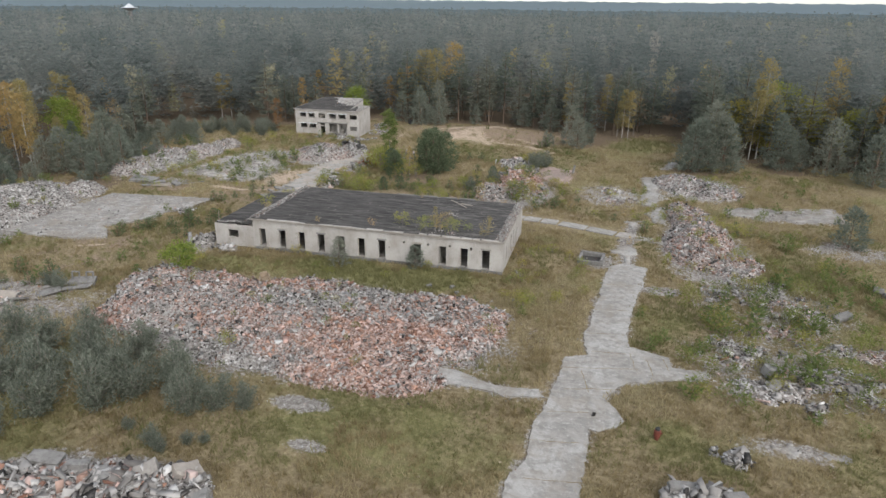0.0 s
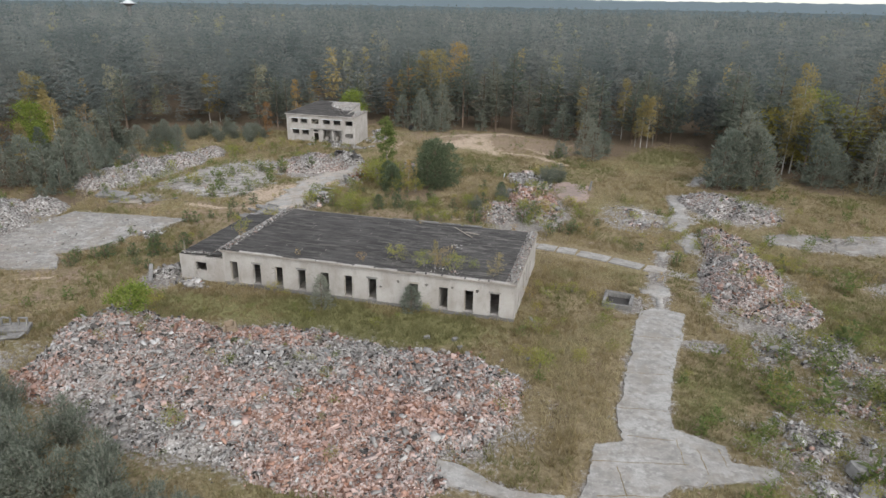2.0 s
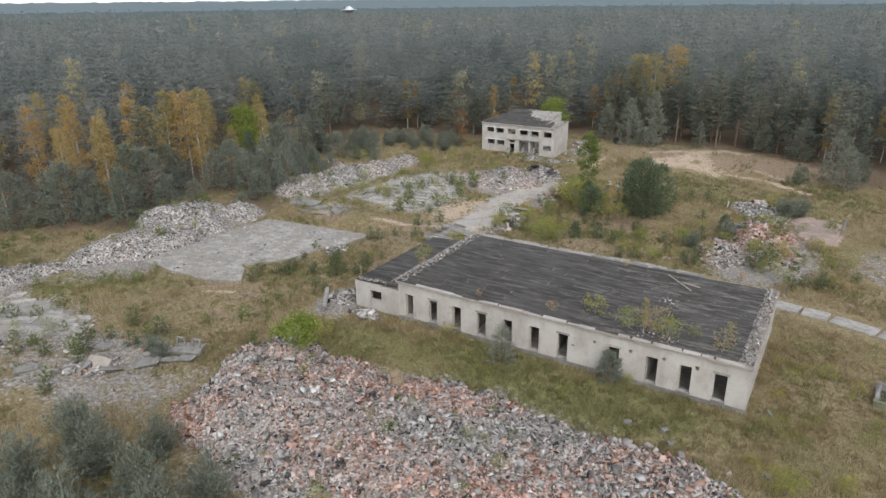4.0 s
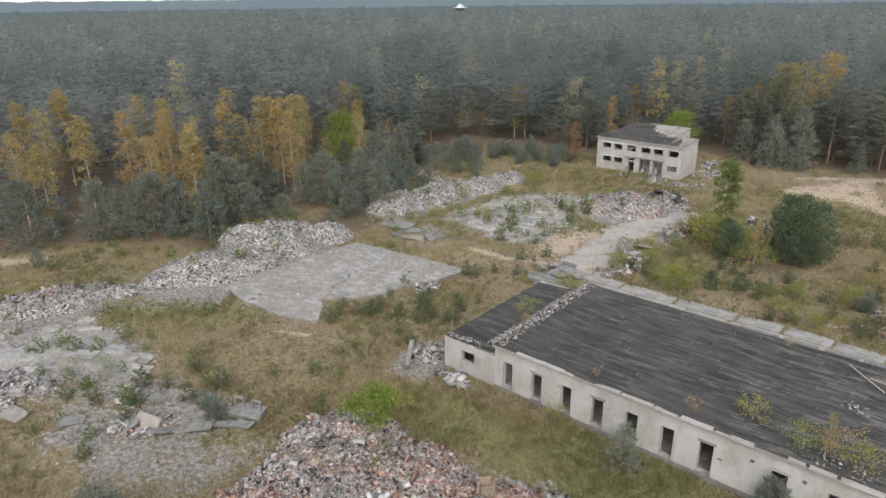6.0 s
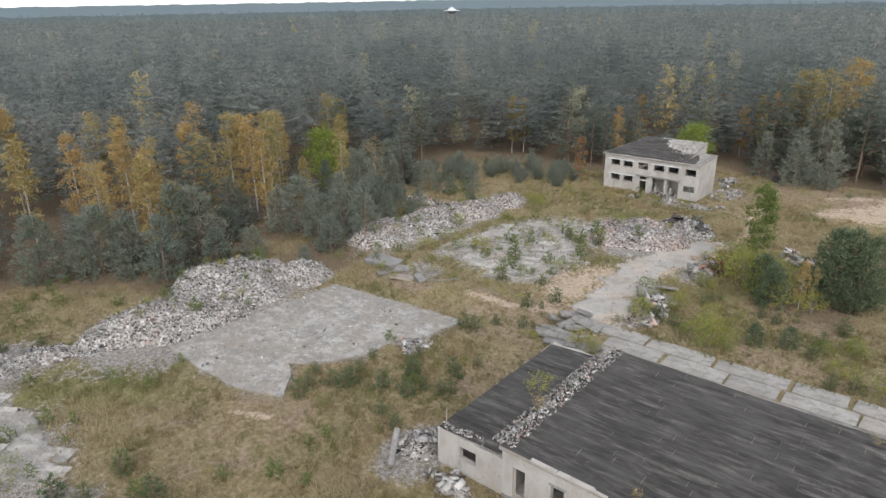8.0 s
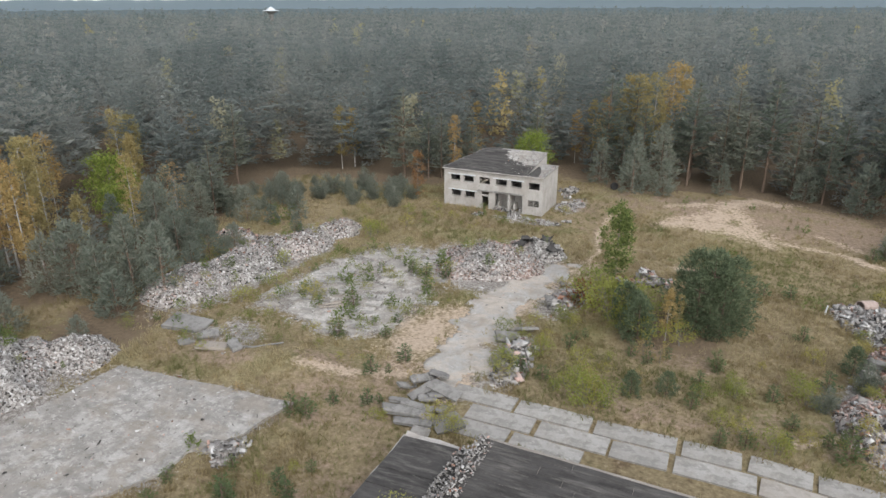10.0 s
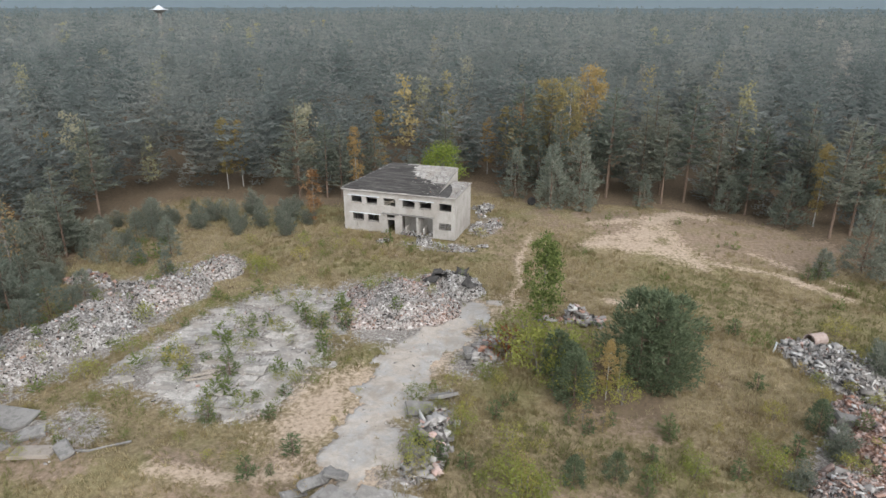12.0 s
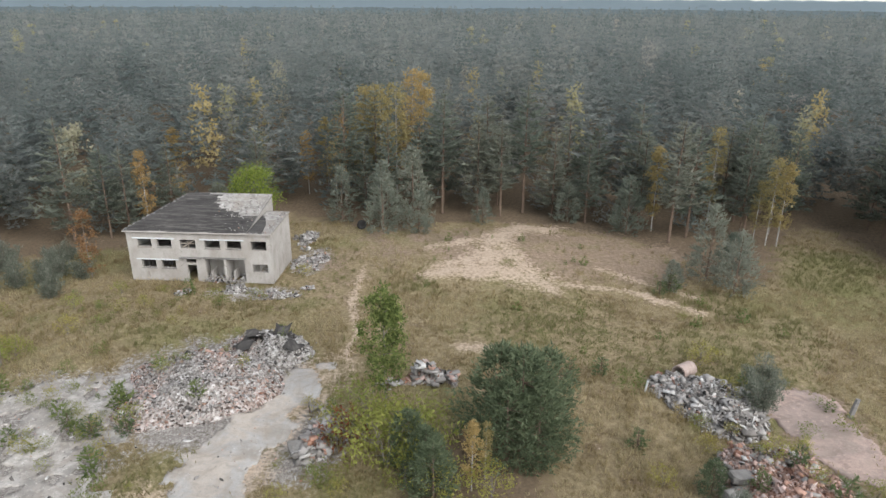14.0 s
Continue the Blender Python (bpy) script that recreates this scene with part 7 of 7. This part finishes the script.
plates(((-49.1, 91.7, 0.45, 3.40, 1.01, 0.32, 6, 8, 22), (-47.9, 90.9, 0.25, 3.11, 0.94, 0.28, -4, 4, 18), (-47.3, 95.3, 0.75, 2.81, 1.09, 0.24, 12, 10, -8), (-49.8, 96.2, 0.65, 2.52, 0.78, 0.24, 25, 20, 70), (-48.2, 93.9, 0.5, 1.48, 0.94, 0.24, -10, 5, 30), (-45.5, 91.9, 0.35, 2.22, 1.87, 0.28, 6, -8, 40), (-46.9, 90.1, 0.2, 1.48, 1.01, 0.24, 0, 5, 10), (-48.7, 97.4, 0.7, 1.63, 1.09, 0.20, -14, 12, 15), (-46.6, 93.3, 0.35, 1.33, 0.70, 0.24, 0, 10, 80), (-49.0, 94.6, 0.3, 2.2, 0.9, 0.28, 12, -16, 55), (-50.2, 92.9, 0.3, 1.6, 0.8, 0.3, -14, 8, 20), (-47.4, 92.2, 0.3, 1.4, 0.9, 0.25, 10, 18, 100), (-50.6, 95.2, 0.35, 1.9, 0.7, 0.25, 16, 24, 60), (-48.4, 92.6, 0.5, 2.6, 0.7, 0.3, 5, 10, 10), (-49.4, 97.6, 0.35, 1.5, 0.8, 0.25, 20, 8, 80), (-47.8, 94.6, 0.55, 1.3, 0.8, 0.25, -18, 12, 45)), "tipped pile of broken concrete slabs beside the slab road")
plates(((-55.1, 52.6, 0.3, 2.45, 1.32, 0.17, 8, -12, 35), (-56.8, 50.4, 0.4, 1.87, 1.19, 0.17, -18, 14, 60), (-53.9, 53.8, 0.3, 2.88, 0.66, 0.17, 6, 4, 40), (-58.1, 50.1, 0.5, 2.02, 1.45, 0.17, 40, 10, 20), (-56.0, 53.9, 0.25, 1.58, 0.79, 0.17, 4, 10, 70), (-59.4, 49.5, 0.4, 2.16, 1.32, 0.21, 25, -8, -20), (-52.6, 54.8, 0.3, 1.73, 0.79, 0.17, 4, -8, 10), (-63.4, 46.9, 0.2, 1.87, 1.19, 0.17, 4, 4, 60), (-68.0, 44.5, 0.2, 2.30, 1.45, 0.21, 4, 2, 15), (-61.2, 52.6, 0.2, 1.44, 1.06, 0.17, 2, 4, 15)), "broken concrete slab lying tilted in dry grass")
plates(((-75.3, 96.2, 0.4, 4.2, 2.4, 0.45, 6, 4, 10), (-72.0, 95.4, 0.2, 2.0, 1.2, 0.3, 4, -4, 40), (-69.9, 93.7, 0.2, 2.8, 1.4, 0.3, -6, 4, 25), (-67.8, 94.2, 0.3, 1.8, 1.0, 0.35, 8, 6, -30), (-73.1, 93.6, 0.15, 1.4, 1.0, 0.3, 0, 6, 60)), "thick broken concrete slab half sunk in the meadow")
plates(((-45.8, 106.4, 0.35, 2.2, 1.3, 0.35, 20, 8, 30), (-44.6, 108.5, 0.45, 2.4, 1.2, 0.3, -22, 16, 60), (-43.8, 105.7, 0.35, 1.8, 1.2, 0.3, 14, -20, 10), (-44.4, 101.7, 0.3, 2.0, 1.0, 0.3, 8, 22, 80), (-43.2, 103.7, 0.3, 1.7, 1.1, 0.3, -12, 10, 20), (-43.6, 115.5, 0.6, 2.2, 1.4, 0.35, 10, 15, 30), (-42.3, 117.5, 0.7, 2.0, 1.2, 0.4, -14, 8, 70)), "tilted concrete slab fragment at the track's edge")
plates(((-26.3, 29.5, 0.95, 1.6, 1.1, 0.6, 24, -14, 40), (-33.4, 28.9, 1.1, 2.2, 1.1, 0.7, 6, 8, 10), (-30.8, 28.7, 1.2, 1.4, 0.9, 0.6, -12, 10, 30), (-23.9, 30.3, 0.8, 1.8, 1.1, 0.6, 18, 20, 60), (-22.3, 28.1, 0.5, 2.2, 1.4, 0.6, 4, -8, 20), (-28.5, 28.1, 1.2, 1.5, 1.0, 0.6, 10, 4, 80)), "large pale concrete block on the rubble heap")
plates(((16.3, 53.8, 0.5, 1.3, 1.0, 0.9, 10, 12, 30), (16.1, 51.4, 0.4, 1.4, 0.9, 0.7, 14, -10, 60), (25.9, 67.1, 0.4, 2.0, 0.9, 0.5, 10, -10, 30), (31.7, 74.9, 0.5, 1.8, 1.0, 0.7, 6, 20, 70), (32.7, 73.7, 0.4, 1.7, 1.1, 0.6, -8, 6, 20), (14.9, 70.7, 0.3, 1.8, 0.8, 0.4, 4, 6, 5), (10.5, 36.0, 0.75, 1.5, 0.8, 0.4, 4, 4, 20), (7.5, 36.4, 0.75, 2.0, 0.8, 0.4, 4, 4, 8),), "pale concrete block lying among weeds")
plates(((-14.5, 112.8, 1.2, 3.2, 0.9, 0.5, 6, 14, 20), (-8.5, 108.4, 0.8, 3.0, 0.8, 0.45, 10, 8, -40), (-15.7, 111.6, 0.6, 1.5, 1.0, 0.6, 12, 8, 30)), "grey concrete beam stuck in the brick heap")

plates(((-16.4, 64.6, 0.1, 0.61, 0.44, 0.28, 8, -8, 20), (-13.8, 65.0, 0.1, 0.66, 0.39, 0.33, 8, 12, 67), (-12.2, 62.8, 0.1, 0.72, 0.50, 0.39, 8, 6, 114), (-14.4, 62.8, 0.1, 0.55, 0.44, 0.28, 8, -8, 161), (-6.8, 63.3, 0.1, 0.44, 0.33, 0.28, 8, 12, 28), (-13.1, 63.8, 0.1, 0.50, 0.33, 0.28, 8, 6, 75), (-7.4, 71.0, 0.1, 0.99, 0.28, 0.11, 8, -8, 122)), "rough concrete lump in the grass beside the heap")

# the dirty broken floors: sheets of concrete with holes and ragged edges
def worn_floor(name, poly, z, hole, mat, label, category, seed, step=0.32, scale=3.4):
    xs, ys = [p[0] for p in poly], [p[1] for p in poly]
    gx, gy = np.meshgrid(np.arange(min(xs) - 1, max(xs) + 1, step), np.arange(min(ys) - 1, max(ys) + 1, step))
    nx, ny = gx.shape[1], gx.shape[0]
    x, y = gx.ravel(), gy.ravel()
    keep = (fbm(x / scale, y / scale, seed, 5) - hole) * 2.6 - np.clip(sdist(poly, x, y) + 0.6, -0.9, 9) * 0.45
    i = np.arange((nx - 1) * (ny - 1))
    a = i // (nx - 1) * nx + i % (nx - 1)
    f = np.stack([a, a + 1, a + nx + 1, a + nx], 1)
    f = f[keep[f].mean(1) > 0]
    r = np.random.default_rng(seed)
    x, y = x + r.uniform(-0.1, 0.1, len(x)), y + r.uniform(-0.1, 0.1, len(y))
    tilt = 0.05 * (np.floor(vnoise(x / 2.8, y / 2.8, seed + 4) * 4) / 4 - 0.5)
    top = np.stack([x, y, ground_z(x, y) + z + 0.03 + tilt], 1)
    low = top - np.array([0, 0, 0.35])
    both = np.concatenate([top, low])
    edges = np.sort(np.stack([f, np.roll(f, -1, 1)], 2).reshape(-1, 2), 1)
    flat = np.stack([f, np.roll(f, -1, 1)], 2).reshape(-1, 2)
    _, inv, cnt = np.unique(edges, axis=0, return_inverse=True, return_counts=True)
    rim = flat[cnt[inv.ravel()] == 1]
    sides = np.stack([rim[:, 1], rim[:, 0], rim[:, 0] + len(top), rim[:, 1] + len(top)], 1)
    return structure(new(name, mesh_of(name, both, np.concatenate([f, sides]), mat)), label, category)


PANELS = []
for k in range(8):
    me = slab_variant(440 + k, (3.1, 2.2, 3.0, 1.5)[k % 4], (1.55, 1.5, 1.0, 1.5)[k % 4])
    me.materials[0] = PAD if k % 3 else DARKPAD
    PANELS.append((me, (3.1, 2.2, 3.0, 1.5)[k % 4], (1.55, 1.5, 1.0, 1.5)[k % 4]))
random.seed(95)
for poly, turn, hole, label in ((FIELD_POLY, 12, 0.43, "broken concrete floor panels with weeds growing between"), (LEFT_POLY, 32, 0.46, "crumbling grey floor panels of a vanished building")):
    base = thing("floor_remains", Matrix.Identity(4), label, "floor slab", kind="structure")
    mx, my = sum(p[0] for p in poly) / len(poly), sum(p[1] for p in poly) / len(poly)
    c, s = math.cos(radians(turn)), math.sin(radians(turn))
    v = -18.0
    while v < 18:
        u = -18.0 + random.uniform(0, 1.5)
        while u < 18:
            me, L, W = random.choice(PANELS)
            x, y = mx + (u + L / 2) * c - v * s, my + (u + L / 2) * s + v * c
            if float(sdist(poly, np.array(x), np.array(y))) < 0.2 and float(fbm(np.array(x / 4.2), np.array(y / 4.2), 96)) + random.uniform(-0.06, 0.06) > hole and random.random() < 0.45:
                ob = part("panel", me, None, base)
                ob.matrix_basis = pose(x, y, gz(x, y) + 0.115 + random.uniform(-0.035, 0.035), random.uniform(-1.6, 1.6), random.uniform(-1.2, 1.2), turn + random.uniform(-2.0, 2.0))
            u += L + random.uniform(0.02, 0.16)
        v += 1.58
worn_floor("floor_remains", FIELD_POLY, 0.06, 0.56, DARKPAD, "cracked grey floor sheets with weeds in the gaps", "floor slab", 91, 0.24, 1.7)
worn_floor("floor_remains", LEFT_POLY, 0.06, 0.57, PAD, "crumbling grey floor sheets in dry grass", "floor slab", 92, 0.26, 1.7)
worn_floor("dirt_track", TRACK_POLY, 0.03, 0.34, TRACK, "worn tarmac track dusted with sand", "track", 93, 0.24, 1.8)
worn_floor("old_road", OLD_ROADS[0], 0.07, 0.36, ROAD, "pale concrete strip of an overgrown road", "road", 94)
worn_floor("old_road", OLD_ROADS[1], 0.07, 0.36, ROAD, "pale concrete strip of an overgrown road", "road", 95)
worn_floor("old_road", OLD_ROADS[5], 0.02, 0.6, PAD, "low broken strip of dark concrete", "road", 89, 0.22, 1.2)
worn_floor("old_road", OLD_ROADS[2], 0.05, 0.42, ROAD, "worn pale wheel track in the grass", "road", 96)
worn_floor("old_road", OLD_ROADS[3], 0.06, 0.4, ROAD, "pale concrete strip of an overgrown road", "road", 97)
worn_floor("floor_remains", OLD_ROADS[4], 0.05, 0.58, PAD, "grey overgrown concrete yard", "floor slab", 98)
worn_floor("floor_remains", [(1.3, 114.1), (7.5, 114.1), (7.6, 103.6), (2.3, 103.8)], 0.06, 0.50, DARKPAD, "weedy remains of a reddish floor", "floor slab", 99)

worn_floor("floor_remains", REDFLOOR_POLY, 0.05, 0.46, PINKPAD, "cracked pinkish floor of a vanished building", "floor slab", 101)

# open concrete pit
pit = thing("concrete_pit", pose(0.9, 77.6, 0.0, 0, 0, -6), "open square concrete pit with a broken pale rim", "pit")
random.seed(404)
for x0, y0, x1, y1, h in ((-1.5, -1.5, 1.5, -1.2, 0.42), (-1.5, 1.2, 1.5, 1.5, 0.62), (-1.5, -1.195, -1.2, 1.195, 0.5), (1.2, -1.195, 1.5, 1.195, 0.55)):
    part("rim", box(x0, y0, -0.2, x1, y1, h, 0.07, 0.05), BLOCK, pit)
part("pit_floor", box(-1.19, -1.19, -0.1, 1.19, 1.19, 0.04), DARK_FILL, pit, "dark bottom of the pit")

# rusty hydrant
hyd = thing("hydrant", pose(6.3, 42.4, gz(6.3, 42.4)), "rusty red hydrant post with a dark cap", "hydrant")
bm = bmesh.new()
add_lathe(bm, [(0.16, -0.1), (0.16, 0.2), (0.24, 0.24), (0.26, 0.75), (0.2, 0.82)], 12)
part("body", bm, RUST, hyd)
bm = bmesh.new()
add_lathe(bm, [(0.17, 0.825), (0.19, 0.9), (0.14, 1.0), (0.05, 1.06)], 12)
part("cap", bm, BLACK, hyd, "dark cap")
bm = bmesh.new()
add_tube(bm, [(0.2, 0, 0.55), (0.36, 0, 0.55)], [0.07, 0.07], 8)
part("outlet", bm, RUST, hyd)

# tyre at the forest edge, pipe on the heap, small posts, a dead stub
bm = bmesh.new()
add_lathe(bm, [(0.32, -0.17), (0.55, -0.2), (0.66, -0.1), (0.66, 0.1), (0.55, 0.2), (0.32, 0.17), (0.3, 0.0)], 18)
loose("tyre", bm, BLACK, pose(-46.5, 163.2, gz(-46.5, 163.2) + 0.62, 84, 0, 30), "large black tractor tyre standing at the forest edge", "tyre")
bm = bmesh.new()
n = 16
rings = [[bm.verts.new((x, r * math.cos(2 * math.pi * k / n), r * math.sin(2 * math.pi * k / n))) for k in range(n)] for x, r in ((-0.9, 0.62), (0.9, 0.62), (0.9, 0.52), (-0.9, 0.52))]
for a, b in zip(rings, rings[1:] + rings[:1]):
    for k in range(n):
        bm.faces.new((a[k], a[(k + 1) % n], b[(k + 1) % n], b[k]))
loose("concrete_pipe", bm, PIPE, pose(-14.4, 126.1, gz(-14.4, 126.1) + 0.75, 0, 6, 40), "short brownish concrete pipe lying on rubble", "pipe")
bm = bmesh.new()
add_tube(bm, [(0, 0, -0.3), (0.05, 0.02, 1.6)], [0.22, 0.18], 6)
loose("concrete_post", bm, BLOCK, pose(-3.4, 121.1, gz(-3.4, 121.1), 0, 8, 0), "short pale concrete post standing askew", "post")
bm = bmesh.new()
add_tube(bm, [(0, 0, -0.2), (0, 0, 1.1)], [0.09, 0.08], 6)
loose("white_post", bm, WHITEPAINT, pose(-18.2, 123.7, gz(-18.2, 123.7), 3, 5, 0), "small white post in the grass", "post")
bm = bmesh.new()
add_tube(bm, [(0, 0, 0.0), (1.2, 0.2, 0.12), (3.4, 1.7, 0.3)], [0.11, 0.1, 0.09], 6)
loose("concrete_pole", bm, BLOCK, pose(-67.2, 94.5, gz(-67.2, 94.5) + 0.1), "fallen grey concrete pole in grass", "pole")
bm = bmesh.new()
for x in (-0.7, 0.7):
    add_box(bm, x - 0.4, -0.12, 0.0, x - 0.3, 0.12, 0.8, 0.02)
    add_box(bm, x + 0.3, -0.12, 0.0, x + 0.4, 0.12, 0.8, 0.02)
    add_box(bm, x - 0.29, -0.12, 0.7, x + 0.29, 0.12, 0.8, 0.02)
    add_box(bm, x - 0.29, -0.12, 0.0, x + 0.29, 0.12, 0.1, 0.02)
loose("precast_stack", bm, BLOCK, pose(-53.6, 56.0, gz(-53.6, 56.0) + 0.7, 0, 6, 25), "broken concrete window frames stacked on rubble", "precast concrete")
plates(((-53.6, 55.9, 0.35, 2.6, 1.6, 0.6, 4, 4, 25),), "grey concrete lump under stacked frames", "concrete_block")
chair = thing("broken_armchair", pose(-33.4, 59.6, gz(-33.4, 59.6) + float(heap_height(np.array(-33.4), np.array(59.6), MAIN_BLOBS, 11)) + 0.2, 8, -14, 30), "broken tan armchair tipped on the rubble heap", "armchair")
FABRIC = make_plain("tan_upholstery", (0.26, 0.20, 0.14), (0.15, 0.115, 0.08), 6.0)
part("seat", box(-0.4, -0.4, 0.1, 0.4, 0.4, 0.4, 0.02, 0.04), FABRIC, chair)
part("backrest", box(-0.4, 0.41, 0.1, 0.4, 0.58, 1.0, 0.02, 0.04), FABRIC, chair)
part("arm", box(-0.58, -0.4, 0.1, -0.41, 0.55, 0.65, 0.02, 0.03), FABRIC, chair)
part("arm", box(0.41, -0.4, 0.1, 0.58, 0.55, 0.65, 0.02, 0.03), FABRIC, chair)

# grey boards and torn roofing felt lying about
for x, y, a, L in ((-65.4, 105.9, 28, 2.6), (-65.0, 106.5, 34, 2.2), (-64.7, 105.5, 22, 2.8), (-64.2, 106.3, 46, 1.9), (-64.9, 107.1, 30, 1.6)):
    loose("board", box(-L / 2, -0.13, -0.03, L / 2, 0.13, 0.03, 0.012), TIMBER, pose(x, y, gz(x, y) + 0.2, random.uniform(-12, 12), random.uniform(-7, 7), a), "weathered grey board on the broken floor", "board", "old boards")
for k, (x, y, z, a) in enumerate(((-50.6, 129.6, 1.75, 20), (-49.2, 129.9, 1.8, 75), (-48.0, 128.9, 1.5, 130), (-51.4, 128.4, 1.8, 50))):
    r = np.random.default_rng(610 + k)
    gx, gy = np.meshgrid(np.linspace(-1.3, 1.3, 8), np.linspace(-0.8, 0.8, 6))
    gx, gy = gx.ravel() + r.uniform(-0.08, 0.08, 48), gy.ravel() + r.uniform(-0.08, 0.08, 48)
    top = np.stack([gx, gy, 0.34 * np.sin(gx * 2.3 + k) * np.cos(gy * 2.9) + r.uniform(-0.08, 0.08, 48)], 1)
    i = np.arange(35)
    q = i // 7 * 8 + i % 7
    f = np.stack([q, q + 1, q + 9, q + 8], 1)
    ob = new("felt_sheet", mesh_of("felt_sheet", np.concatenate([top, top - np.array([0, 0, 0.05])]), np.concatenate([f, f[:, ::-1] + 48]), FELT))
    ob.matrix_basis = pose(x, y, z, r.uniform(-15, 15), r.uniform(-15, 15), a)
    tagged(ob, "crumpled sheet of torn black roofing felt", "roofing felt", "torn felt")


def gravel():
    """Small stones and brick bits strewn over the broken floors and round the heaps."""
    r = np.random.default_rng(620)
    n = 60000
    x, y = r.uniform(-92, 34, n), r.uniform(28, 134, n)
    m = mask_at(2, x, y)
    ok = (m > 0.3) & (r.random(n) < m * 0.75) & (sdist(HALL_POLY, x, y) > 0.2) & (sdist(ROAD_POLY, x, y) > -0.4)
    x, y = x[ok][:8500], y[ok][:8500]
    size = r.uniform(0.07, 0.2, len(x)) * r.choice([0.8, 1.0, 1.7], len(x), p=[0.5, 0.4, 0.1])
    hard = np.where((sdist(PAD_POLY, x, y) < 0), 0.2, 0.0) + np.where(sdist(FIELD_POLY, x, y) < 0, 0.06, 0.0)
    me = chunk_mesh("gravel", np.stack([x, y, ground_z(x, y) + size * 0.12 + hard], 1), size, (r.random(len(x)) < 0.1).astype(float), r)
    return tagged(new("gravel", me), "small grey stones and brick bits strewn about", "gravel", kind="stuff")


gravel()

# ---- single pieces of the heaps ----
VARIANTS = []
for k in range(10):
    r = np.random.default_rng(500 + k)
    v = CUBE * r.uniform(0.6, 1.0, (8, 3)) * np.array([r.uniform(0.9, 1.5), r.uniform(0.6, 1.0), r.uniform(0.12, 0.42)])
    VARIANTS.append(mesh_of("block", v, CUBE_F, RUBBLE_PIECE, {"brick": np.full(8, 1.0 if k in (7, 8, 9) else 0.0)}))
for base, cx, cy, blobs, seed, singles, big, zone, (x0, x1, y0, y1) in PIECES:
    r = np.random.default_rng(seed + 1000)
    count, tries = 0, 0
    while count < singles and tries < 6000:
        tries += 1
        px, py = float(r.uniform(x0, x1)), float(r.uniform(y0, y1))
        h = float(heap_height(np.array(px), np.array(py), blobs, seed))
        if h < 0.08:
            continue
        is_brick = r.random() < float(zone(np.array(px), np.array(py)))
        me = VARIANTS[int(r.integers(7, 10)) if is_brick else int(r.integers(0, 7))]
        s = float(r.uniform(*big)) * (0.75 if is_brick else 1.0)
        ob = part("brick" if is_brick else "block", me, None, base)
        ob.matrix_basis = place(px - cx, py - cy, gz(px, py) + h + 0.02, float(r.uniform(0, 360)), s, float(r.normal(0, 16)), float(r.normal(0, 16)))
        count += 1
